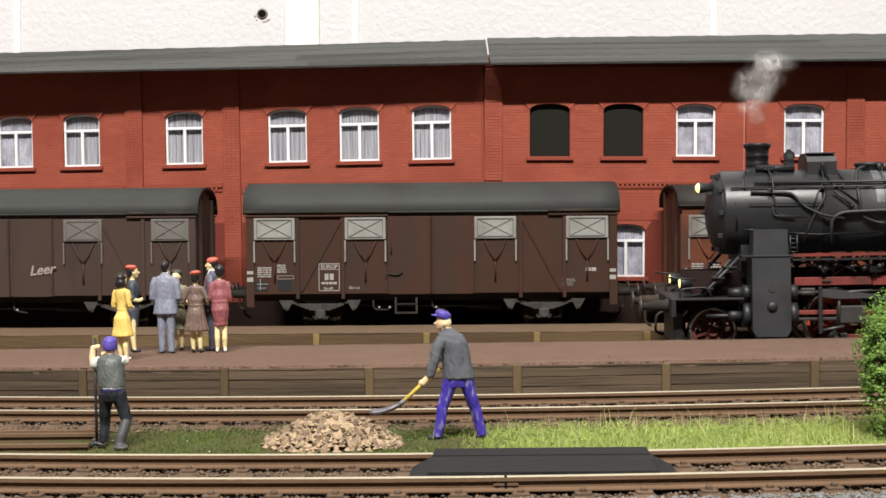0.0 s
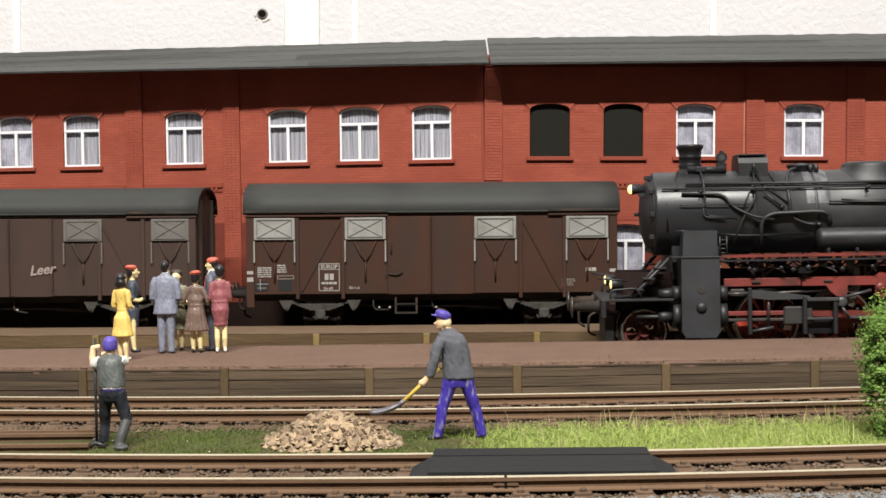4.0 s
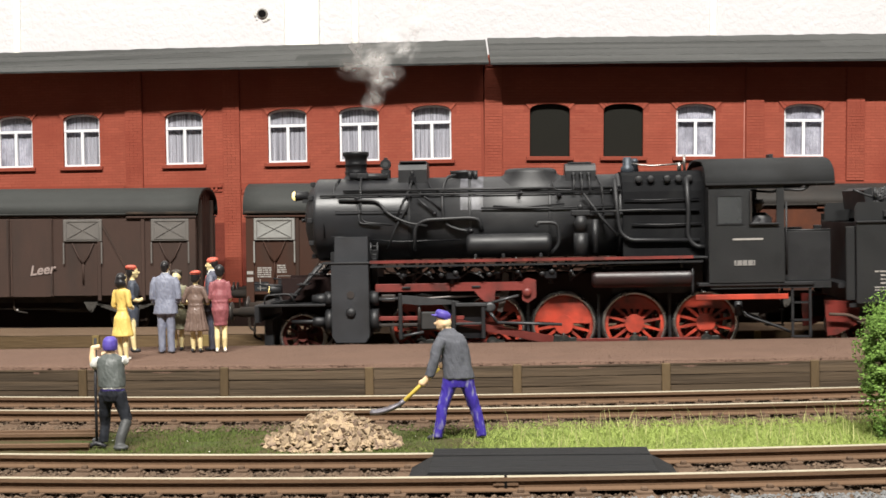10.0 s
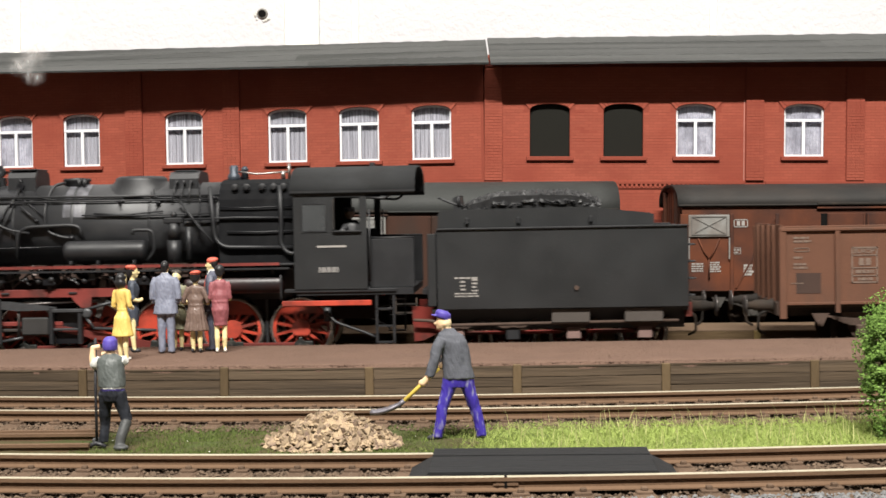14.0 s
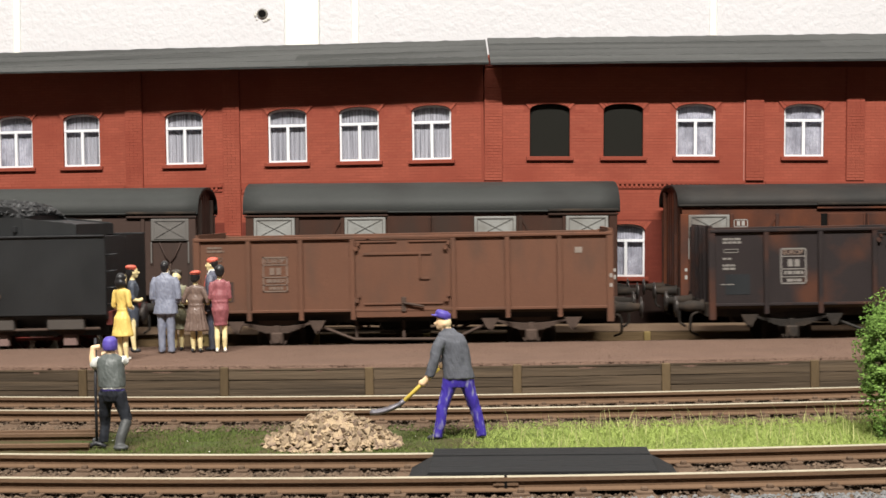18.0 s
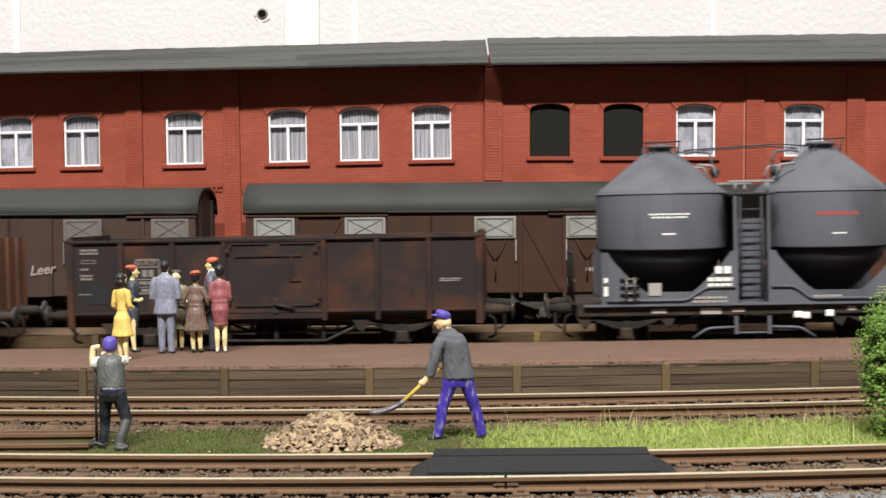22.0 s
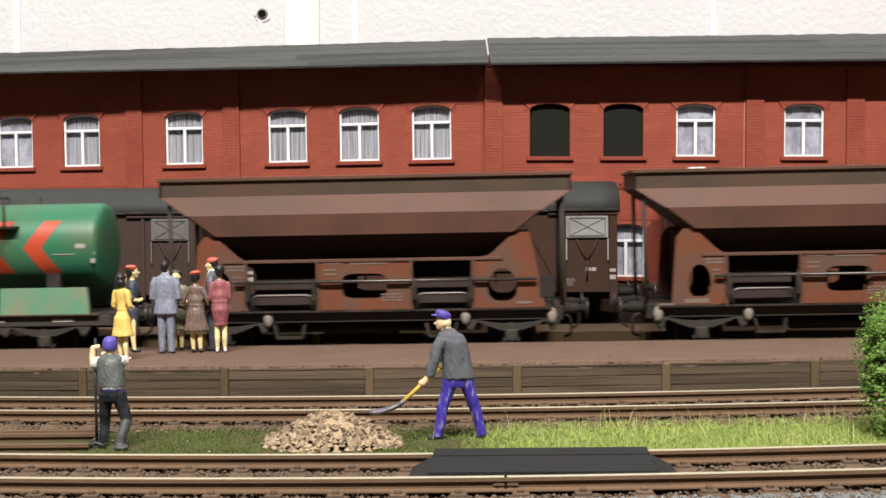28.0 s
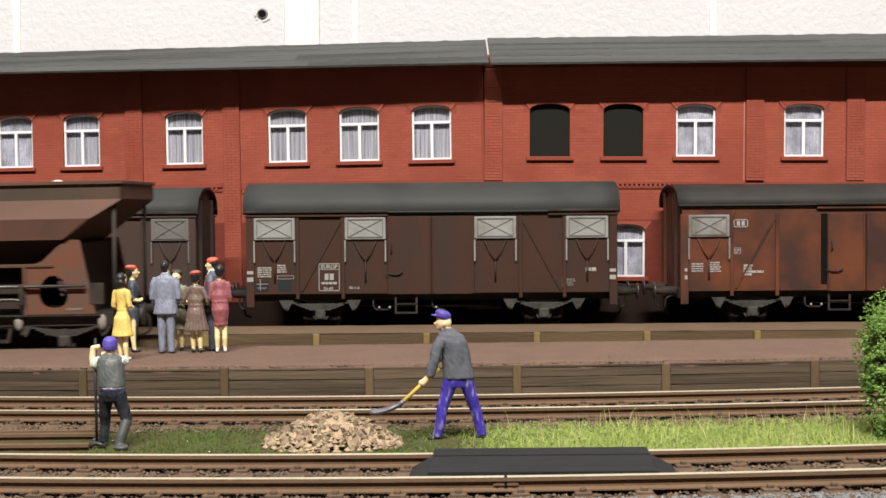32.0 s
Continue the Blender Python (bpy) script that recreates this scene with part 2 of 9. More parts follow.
M["wagon"] = mat("wagon_brown", (0.050, 0.0240, 0.0165), 0.65, var=0.2, size=1.2, grain=0.04, bump=0.1, dirt=(0.036, 0.026, 0.021),
                 dirt_amount=0.4, dirt_size=1.2, dirt_stretch=(1.6, 1, 0.5), rnd=0.08)
M["wagon_dark"] = mat("wagon_grimy_brown", (0.060, 0.038, 0.031), 0.65, var=0.2, size=1.2, grain=0.04, bump=0.1, dirt=(0.040, 0.030, 0.026),
                      dirt_amount=0.45, dirt_size=1.2, dirt_stretch=(1.6, 1, 0.5), rnd=0.08)
M["wagon_red"] = mat("wagon_red_brown", (0.050, 0.025, 0.0195), 0.6, var=0.2, size=1.0, grain=0.04, bump=0.1, dirt=(0.150, 0.047, 0.021),
                     dirt_amount=0.54, dirt_size=1.5, rnd=0.05)
M["wagon_roof"] = mat("wagon_roof_grey", (0.042, 0.044, 0.042), 0.6, var=0.2, size=2.0, grain=0.05, bump=0.15, dirt=(0.030, 0.030, 0.029),
                      dirt_amount=0.4, dirt_size=2.0)
M["wagon_roof_sooty"] = mat("sooty_wagon_roof", (0.026, 0.025, 0.024), 0.6, var=0.25, size=1.6, grain=0.05, bump=0.15, dirt=(0.040, 0.034, 0.030), dirt_amount=0.4, dirt_size=1.4)
M["shutter_mid"] = mat("weathered_shutter", (0.25, 0.245, 0.23), 0.5, metal=0.2, var=0.25, size=0.4, dirt=(0.15, 0.12, 0.10), dirt_amount=0.4, dirt_size=0.5)
M["frame_black"] = mat("grimy_black_iron", (0.028, 0.024, 0.021), 0.6, var=0.3, size=0.5, grain=0.04, bump=0.15, dirt=(0.065, 0.045, 0.032),
                       dirt_amount=0.35, dirt_size=0.5)
M["shutter"] = mat("zinc_shutter", (0.29, 0.29, 0.275), 0.5, metal=0.2, var=0.2, size=0.4, dirt=(0.2, 0.19, 0.17), dirt_amount=0.4, dirt_size=0.6)
M["shutter_dark"] = mat("dull_shutter", (0.14, 0.13, 0.12), 0.55, metal=0.2, var=0.2, size=0.4)
M["lettering"] = mat("pale_lettering", (0.32, 0.30, 0.28), 0.7, var=0.2, size=0.1, bump=0)
M["white"] = mat("white_paint", (0.78, 0.77, 0.74), 0.6, var=0.1, size=0.3, bump=0)
M["faint_letter"] = mat("faint_lettering", (0.17, 0.125, 0.10), 0.7, var=0.35, size=0.1, bump=0)
M["dull_letter"] = mat("dull_lettering", (0.20, 0.185, 0.17), 0.7, var=0.3, size=0.1, bump=0)
M["gear_dusty"] = mat("dusty_iron", (0.060, 0.056, 0.050), 0.7, var=0.3, size=0.4, grain=0.04, bump=0.2, dirt=(0.033, 0.028, 0.024), dirt_amount=0.4, dirt_size=0.35)
M["steel"] = mat("worn_steel", (0.35, 0.33, 0.31), 0.35, metal=0.9, var=0.25, size=0.4)


# ---- the room ----


def sheet(name, x0, x1, y0, y1, z, material, m, label, category, nx=1, ny=1, rough_z=0.0, kind="structure"):
    bm = BM()
    grid = [[bm.verts.new((x0 + (x1 - x0) * i / nx, y0 + (y1 - y0) * j / ny,
                           z + (noise.noise((i * 1.7, j * 2.3, z)) * rough_z if rough_z else 0))) for i in range(nx + 1)] for j in range(ny + 1)]
    for j in range(ny):
        for i in range(nx):
            bm.faces.new((grid[j][i], grid[j][i + 1], grid[j + 1][i + 1], grid[j + 1][i]))
    return one(name, bm, material, m, label, category, kind=kind)


ROOM = pose(0, 0, 0)
M["paint"] = mat("room_paint", (0.30, 0.29, 0.27), 0.85, var=0.04, size=20, bump=0)
M["lino"] = mat("floor_lino", (0.25, 0.23, 0.21), 0.5, var=0.1, size=20)
one("wall_back", box(BM(), -110, 110, 13.05, 19, -40, 66), M["plaster"], ROOM, "white roughly plastered room wall behind the layout", "wall", kind="structure")
one("wall_left", box(BM(), -116, -110, -150, 19, -40, 66), M["paint"], ROOM, "plain pale painted room wall", "wall", kind="structure")
one("wall_right", box(BM(), 110, 116, -150, 19, -40, 66), M["paint"], ROOM, "plain pale painted room wall", "wall", kind="structure")
one("wall_front", box(BM(), -116, 116, -156, -150, -40, 66), M["paint"], ROOM, "plain pale painted room wall", "wall", kind="structure")
one("floor", box(BM(), -116, 116, -156, 19, -44, -40), M["lino"], ROOM, "plain dark lino room floor", "floor", kind="structure")
one("ceiling", box(BM(), -116, 116, -156, 19, 108, 112), M["paint"], ROOM, "plain white room ceiling", "ceiling", kind="structure")
for k, (y0, y1, x0, x1) in enumerate(((-156, -150, -116, 116), (13.05, 19, -116, 116), (-150, 13.05, -116, -110), (-150, 13.05, 110, 116))):
    one("trim_%d" % (k + 1), box(BM(), x0, x1, y0, y1, 66, 108), M["paint"], ROOM, "plain upper part of the room wall", "wall", kind="structure")


def tube_lamp():
    lamp = thing("tube_lamp", pose(-0.06, -1.40, 1.80), "white tube lamp hung over the layout", "lamp")
    tilt = pose(0, 0, 0, 40, 0, 0)
    part("housing", box(BM(), -35, 35, -2.2, 2.2, 0.3, 3.0, 0.3), M["trunking"], lamp, m=tilt)
    for k in (-34.5, 34.5):
        part("end_cap", box(BM(), k - 1, k + 1, -2.0, 2.0, -0.5, 0.3), M["trunking"], lamp, m=tilt)
        part("hanger", tube(BM(), [(k * 0.8, -0.8, 2.6), (k * 0.8, -0.8, 27.0)], 0.12, 6), M["trunking"], lamp)


tube_lamp()


def wall_fittings():
    bm = BM()
    box(bm, -5.02, -3.93, 12.90, 13.05, -10, 66, 0.04)
    one("cable_trunking", bm, M["trunking"], ROOM, "cream white plastic cable trunking running up the wall", "trunking")
    for x in (-13.53, -2.79, 8.58):
        one("joint_strip", box(BM(), x - 0.11, x + 0.11, 12.98, 13.05, -10, 66, 0.02), M["trunking"], ROOM,
            "thin white strip over a wall joint", "strip", "wall joint strips")
    hole = thing("wall_plug", at(-5.74, 13.05, 9.37), "empty grey wall plug in a chipped drill hole", "wall plug")
    bm = BM()
    lathe(bm, [(0.075, 0.0), (0.08, -0.05), (0.14, -0.06), (0.17, -0.02), (0.18, 0.0)], 14, axis="Y")
    part("plug_collar", bm, mat("plug_plastic", (0.20, 0.19, 0.17), 0.6), hole)
    part("plug_bore", cyl(BM(), (0, -0.062, 0), (0, 0.0, 0), 0.125, n=16), M["dark_hole"], hole)
    bm = BM()
    for k in range(9):
        w = random.uniform(0, 6.28)
        blob(bm, (math.cos(w) * 0.22, -0.01, math.sin(w) * 0.18 - 0.06), random.uniform(0.03, 0.07), 6, 4, (1, 0.4, 0.8))
    part("chipped_plaster", bm, mat("chipped_plaster", (0.62, 0.6, 0.55), 0.9), hole)


wall_fittings()

# ---- the layout's ground ----
one("layout_board", box(BM(), -60, 60, -16.5, 13.0, -3.0, -0.75), mat("board_wood", (0.3, 0.2, 0.11), 0.7), TRACK,
    "plain wooden board that carries the layout", "board", kind="structure")


def line_a(s):
    return -12.42 + 0.0085 * s * s if abs(s) < 9 else -12.42 + 0.0085 * (18 * abs(s) - 81)


def line_b(s):
    return -7.12 + 0.0072 * s * s if abs(s) < 10 else -7.12 + 0.0072 * (20 * abs(s) - 100)


def line_main(s):
    return 0.0


def edge_front(s):
    return -5.42 + 0.005 * min(s * s, 100)


def ground():
    nx, ny = 240, 116
    bm = BM()
    grid = []
    for j in range(ny + 1):
        row = []
        for i in range(nx + 1):
            x, y = -30 + 60 * i / nx, -16.4 + 29 * j / ny
            h = -0.34 + 0.05 * noise.noise((x * 1.3, y * 1.3, 0)) + 0.03 * noise.noise((x * 4, y * 4, 3))
            if -11.0 < y < -8.6:
                h += 0.10
            if y > -2.2:
                h -= 0.05
            off = min(abs(y - line_a(x)), abs(y - line_b(x)))
            if off < 1.9:
                bed = -0.245 + 0.012 * noise.noise((x * 4, y * 4, 3))
                h += max(bed - h, 0) * min(1.0, (1.9 - off) / 0.4)
            row.append(bm.verts.new((x, y, h)))
        grid.append(row)
    for j in range(ny):
        for i in range(nx):
            f = bm.faces.new((grid[j][i], grid[j][i + 1], grid[j + 1][i + 1], grid[j + 1][i]))
            f.smooth = True
            y = grid[j][i].co.y
            f.material_index = (2 if grid[j][i].co.x > 0.9 + 0.8 * noise.noise((y * 3, i * 0.4, 0)) else 1) if -11.1 < y < -8.3 else 0
    ob = new("ground", mesh_of("ground", bm, [M["ballast"], M["soil"], M["grass_base"]]))
    ob.matrix_basis = TRACK
    tagged(ob, "brown ballast and dark soil ground between the tracks", "ground", kind="structure")


ground()


def sweep(bm, profile, path, side=0.0):
    """A profile in sideways and z, pushed along a list of (s, d) points."""
    rings = []
    for k, (s, d) in enumerate(path):
        a, b = path[max(k - 1, 0)], path[min(k + 1, len(path) - 1)]
        t = Vector((b[0] - a[0], b[1] - a[1])).normalized()
        nrm = Vector((-t.y, t.x))
        rings.append([bm.verts.new((s + nrm.x * (u + side), d + nrm.y * (u + side), z)) for u, z in profile])
    n = len(profile)
    for a, b in zip(rings, rings[1:]):
        for i in range(n):
            bm.faces.new((a[i], a[(i + 1) % n], b[(i + 1) % n], b[i]))
    bm.faces.new(rings[0])
    bm.faces.new(rings[-1][::-1])
    return bm


RAIL = [(-0.075, -0.17), (0.075, -0.17), (0.075, -0.155), (0.012, -0.13), (0.012, -0.060), (0.046, -0.050), (0.046, -0.004),
        (-0.046, -0.004), (-0.046, -0.050), (-0.012, -0.060), (-0.012, -0.13), (-0.075, -0.155)]
HEAD = [(-0.040, -0.008), (0.040, -0.008), (0.036, 0.004), (-0.036, 0.004)]


def sleeper_mesh():
    bm = BM()
    box(bm, -0.13, 0.13, -1.25, 1.25, -0.36, -0.20, 0.02)
    for k in (-0.75, 0.75):
        box(bm, -0.10, 0.10, k - 0.19, k + 0.19, -0.205, -0.165, 0.01)
        for q in (-0.12, 0.12):
            box(bm, -0.04, 0.04, k + q - 0.03, k + q + 0.03, -0.17, -0.12, 0.012)
    return mesh_of("sleeper", bm, M["sleeper"])


SLEEPER = sleeper_mesh()


def track(name, line, s0, s1, pitch, m, label):
    t = thing(name, m, label, "track", kind="structure")
    path = [(s0 + (s1 - s0) * i / 40, line(s0 + (s1 - s0) * i / 40)) for i in range(41)]
    for side in (-0.75, 0.75):
        r = part("rail", sweep(BM(), RAIL, path, side), M["rail_rust"], t)
        part("rail_head", sweep(BM(), HEAD, path, side), M["rail_top"], r, "bright worn running surface")
    s = s0 + 0.3
    while s < s1:
        e = (line(s + 0.05) - line(s - 0.05)) / 0.1
        piece("sleeper", SLEEPER, t, at(s + random.uniform(-0.02, 0.02), line(s), 0, 0, 0, math.degrees(math.atan(e)) + random.uniform(-0.6, 0.6)))
        s += pitch


track("track_front", line_a, -16, 16, 0.72, TRACK, "rusty rails with bright heads on brown sleepers")
track("track_middle", line_b, -20, 20, 0.66, TRACK, "rusty rails with bright heads on brown sleepers")
track("track_main", line_main, -40, 26, 0.66, TRACK, "rusty rails with bright heads between the platforms")
track("track_siding", line_main, -26, 26, 0.66, SIDING, "rusty siding rails behind the rear platform")


def rail_joint(s, side):
    """Fishplates and an open gap where two lengths of the front track meet."""
    j = thing("rail_joint", TRACK @ at(s, line_a(s) + side, 0), "rusty fishplated joint between two rails", "rail joint")
    part("gap", box(BM(), -0.016, 0.016, -0.042, 0.042, -0.13, 0.007), M["dark_hole"], j)
    for k in (-1, 1):
        part("fishplate", box(BM(), -0.15, 0.15, *sorted((k * 0.018, k * 0.030)), -0.11, -0.06, 0.005), M["rail_rust"], j)
        for x in (-0.10, 0.10):
            part("bolt", cyl(BM(), (x, k * 0.03, -0.088), (x, k * 0.05, -0.088), 0.018, n=6), M["rail_rust"], j)


rail_joint(1.43, -0.75)


def pebbles(name, spots, size, material, m, label, category, flat=0.7, parent=None):
    """Many small angular stones in one mesh."""
    vs, fs = [], []
    shape = [(1, 0, 0), (-1, 0, 0), (0, 1, 0), (0, -1, 0), (0, 0, 1), (0, 0, -0.6)]
    tris = [(0, 2, 4), (2, 1, 4), (1, 3, 4), (3, 0, 4), (2, 0, 5), (1, 2, 5), (3, 1, 5), (0, 3, 5)]
    for x, y, z in spots:
        r = size * random.uniform(0.6, 1.35)
        w = random.uniform(0, 6.28)
        c, s = math.cos(w), math.sin(w)
        o = len(vs)
        for a, b, h in shape:
            a, b, h = a * random.uniform(0.7, 1.2), b * random.uniform(0.5, 0.9), h * flat * random.uniform(0.7, 1.2)
            vs.append(((x + (a * c - b * s) * r) * K, (y + (a * s + b * c) * r) * K, (z + h * r) * K))
        fs += [tuple(i + o for i in t) for t in tris]
    me = bpy.data.meshes.new(name)
    me.from_pydata(vs, [], fs)
    me.materials.append(material)
    ob = new(name, me)
    ob.matrix_basis = m
    return tagged(ob, label, category, kind="stuff")


def ballast():
    spots = []
    for _ in range(15000):
        s = random.uniform(-7.5, 8.5)
        spots.append((s, line_a(s) + random.uniform(-1.7, 1.45), -0.245 + random.uniform(0, 0.035)))
    for _ in range(11000):
        s = random.uniform(-9, 10)
        spots.append((s, line_b(s) + random.uniform(-1.5, 1.4), -0.245 + random.uniform(0, 0.035)))
    for _ in range(700):
        s = random.uniform(-9, 10)
        spots.append((s, edge_front(s) - random.uniform(0.02, 0.35), -0.22 + random.uniform(-0.1, 0.06)))
    edge = []
    for _ in range(10500):
        s = random.uniform(-7.0, 8.0)
        edge.append((s, line_a(s) - 1.12 - 2.1 * random.random() ** 1.3, -0.235 + random.uniform(0, 0.05)))
    pebbles("gravel", edge, 0.034, M["gravel"], TRACK, "pale grey gravel along the layout's edge", "gravel")
    pebbles("ballast", spots, 0.036, M["ballast_grey"], TRACK, "loose brown and grey ballast stones", "ballast")


ballast()

# ---- platforms ----


def plank_mesh(length, height, thick, seed):
    rnd = random.Random(seed)
    bm = BM()
    box(bm, 0.0, length, 0, thick, 0, height, 0.004)
    for v in bm.verts:
        v.co.z += rnd.uniform(-0.002, 0.002)
        v.co.y += rnd.uniform(-0.008, 0.008)
    return bm


def platform_front():
    p = thing("platform_front", TRACK, "low gritted platform faced with dark weathered planks", "platform", kind="structure")
    top = BM()
    nx, ny = 160, 12
    grid = []
    for j in range(ny + 1):
        row = []
        for i in range(nx + 1):
            s = -22 + 44 * i / nx
            d = edge_front(s) + (-1.62 - edge_front(s)) * j / ny
            edge = 0.035 if j in (0,) else 0
            z = 0.42 + 0.010 * noise.noise((s * 2, d * 2, 0)) - edge * 0.35 * random.random() - (0.02 if j == ny else 0)
            row.append(top.verts.new((s, d - edge * random.uniform(0.9, 1.5), z)))
        grid.append(row)
    low = [top.verts.new((v.co.x, v.co.y + 0.01, 0.30)) for v in grid[0]]
    back = [top.verts.new((v.co.x, v.co.y, 0.0)) for v in grid[-1]]
    rows = [low] + grid + [back]
    for a, b in zip(rows, rows[1:]):
        for i in range(nx):
            top.faces.new((a[i], a[i + 1], b[i + 1], b[i])).smooth = True
    part("platform_surface", top, M["platform"], p)
    rows_z = ((-0.30, -0.004), (0.004, 0.166), (0.176, 0.345))
    pitch, first = 2.62, -16.74
    for b in range(13):
        s = first + pitch * b
        d = edge_front(s)
        slope = math.degrees(math.atan((edge_front(s + pitch) - d) / pitch))
        for k, (z0, z1) in enumerate(rows_z):
            piece("plank", mesh_of("plank", plank_mesh(pitch - 0.012, z1 - z0, 0.07, b * 7 + k), M["plank"]), p,
                  at(s + 0.006, d - 0.045 + random.uniform(-0.004, 0.004), z0, 0, random.uniform(-0.12, 0.12), slope))
        post = BM()
        box(post, -0.075, 0.075, -0.10, 0.0, -0.34, 0.40 + random.uniform(-0.02, 0.03), 0.012)
        piece("post", mesh_of("post", post, M["post"]), p, at(s, d, 0, 0, random.uniform(-0.8, 0.8), slope))
    part("cap_board", sweep(BM(), [(-0.05, 0.345), (0.05, 0.345), (0.05, 0.375), (-0.05, 0.375)], [(-20 + i, edge_front(-20 + i)) for i in range(41)]), M["plank"], p)


platform_front()
pebbles("platform_grit", [(s, random.uniform(edge_front(s), -1.7), 0.425) for s in [random.uniform(-10, 10) for _ in range(9000)]], 0.010, M["grit"], TRACK,
        "fine brown grit strewn over the platform", "grit", 0.5)
pebbles("platform_grit", [(s, edge_front(s) + random.uniform(-0.045, 0.06), random.uniform(0.398, 0.42)) for s in [random.uniform(-10, 10) for _ in range(4200)]], 0.016, M["crumb"], TRACK,
        "dark crumbs along the platform edge", "grit", 0.6)


def platform_rear():
    p = thing("platform_rear", SIDING, "narrow rear platform edged with pale brown boards", "platform", kind="structure")
    top = BM()
    nx, ny = 120, 6
    grid = [[top.verts.new((-24 + 48 * i / nx, -4.12 + 2.4 * j / ny, 0.30 + 0.012 * noise.noise((i * 0.6, j * 0.9, 5)) - (0.03 if j == ny else 0)))
             for i in range(nx + 1)] for j in range(ny + 1)]
    back = [top.verts.new((v.co.x, v.co.y, -0.1)) for v in grid[-1]]
    rows = grid + [back]
    for a, b in zip(rows, rows[1:]):
        for i in range(nx):
            top.faces.new((a[i], a[i + 1], b[i + 1], b[i])).smooth = True
    part("platform_surface", top, mat("rear_grit", (0.128, 0.086, 0.056), 0.95, var=0.28, size=0.8, grain=0.05, bump=0.7), p)
    for b in range(16):
        s = -18.3 + 2.56 * b
        for k, (z0, z1) in enumerate(((-0.33, 0.02), (0.025, 0.285))):
            piece("plank", mesh_of("plank", plank_mesh(2.55, z1 - z0, 0.08, b * 5 + k + 300), M["plank_light"]), p,
                  at(s, -4.16 + random.uniform(-0.01, 0.01), z0))
        piece("post", mesh_of("post", box(BM(), -0.075, 0.075, -0.07, 0.02, -0.36, 0.30, 0.012), M["post_pale"]), p, at(s, -4.18, 0))


platform_rear()

# ---- brick building ----


def arch_points(x0, x1, zs, rise, n=10):
    c, w = (x0 + x1) / 2, (x1 - x0) / 2
    return [(c + w * math.cos(math.pi * (1 - i / n)), zs + rise * math.sin(math.pi * i / n) ** 0.8) for i in range(n + 1)]


def facade(m, x0, x1, openings, z0=-0.25, z1=7.42, y0=0.0, y1=0.35):
    """Wall with arched openings, each (x0, x1, sill, spring, rise)."""
    bm = BM()
    cols = sorted({x0, x1, *[o[0] for o in openings], *[o[1] for o in openings]})
    for a, b in zip(cols, cols[1:]):
        mid = (a + b) / 2
        z = z0
        for o in sorted([o for o in openings if o[0] < mid < o[1]], key=lambda o: o[2]):
            box(bm, a, b, y0, y1, z, o[2])
            pts = arch_points(o[0], o[1], o[3], o[4])
            top = o[3] + o[4] + 0.12
            prism(bm, [(p[0], p[1]) for p in pts] + [(o[1], top), (o[0], top)], y0, y1)
            z = top
        if z1 > z + 0.001:
            box(bm, a, b, y0, y1, z, z1)
    return bm


def opening_span(o, z, pad=0.012):
    """How wide an arched opening is at the height z, or None."""
    a, b, sill, spring, rise = o
    if z < sill - pad or z > spring + rise + pad:
        return None
    if z <= spring:
        return a - pad, b + pad
    u = (max(1 - ((z - spring) / (rise + pad)) ** 2.5, 0)) ** 0.5 * (b - a) / 2
    return (a + b) / 2 - u - pad, (a + b) / 2 + u + pad


def brick_field(parent, x0, x1, z0, z1, y, openings, keep_out=(), proud=0.004, pick=None, paint=None):
    """Running-bond bricks, cut to fit beside openings; whole ones in the stretch 'pick' are objects of their own."""
    data = mesh_of("brick", box(BM(), 0.005, 0.245, -proud, 0.0, 0.006, 0.077), M["brick"])
    vs, fs = [], []
    quad = [(0, 1, 3, 2), (4, 5, 1, 0), (2, 3, 7, 6), (4, 0, 2, 6), (1, 5, 7, 3)]
    row = 0
    z = z0
    while z < z1:
        cz = z + 0.04
        gaps = [g for o in openings for h in (-0.03, 0.03) for g in [opening_span(o, cz + h)] if g]
        gaps += [(k[0] - 0.004, k[1] + 0.004) for k in keep_out if k[2] < cz < k[3]]
        x = x0 - (0.125 if row % 2 else 0)
        while x < x1 - 0.02:
            spans = [(max(x, x0) + 0.005, min(x + 0.245, x1 - 0.003))]
            for g0, g1 in gaps:
                spans = [q for a, b in spans for q in ((a, min(b, g0)), (max(a, g1), b)) if q[1] - q[0] > 0.03]
            for a, b in spans:
                if pick and pick[0] < a and b < pick[1] and pick[2] < cz < pick[3] and b - a > 0.235:
                    piece("brick", data, parent, at(x, y - random.uniform(0, 0.002), z))
                    continue
                o = len(vs)
                yy = y - proud - random.uniform(0, 0.002)
                for q in (yy, y):
                    for h in (z + 0.006, z + 0.077):
                        vs += [(a * K, q * K, h * K), (b * K, q * K, h * K)]
                fs += [tuple(i + o for i in t) for t in quad]
            x += 0.25
        z += 0.083
        row += 1
    me = bpy.data.meshes.new("brick_courses")
    me.from_pydata(vs, [], fs)
    me.materials.append(paint or M["brick"])
    ob = new("brick_courses", me)
    ob.parent = parent
    tagged(ob, "even courses of red bricks", kind="stuff")


CURTAIN_SEED = [0]
M["filler"] = mat("pale_filler", (0.45, 0.22, 0.18), 0.8, var=0.4, size=0.2)


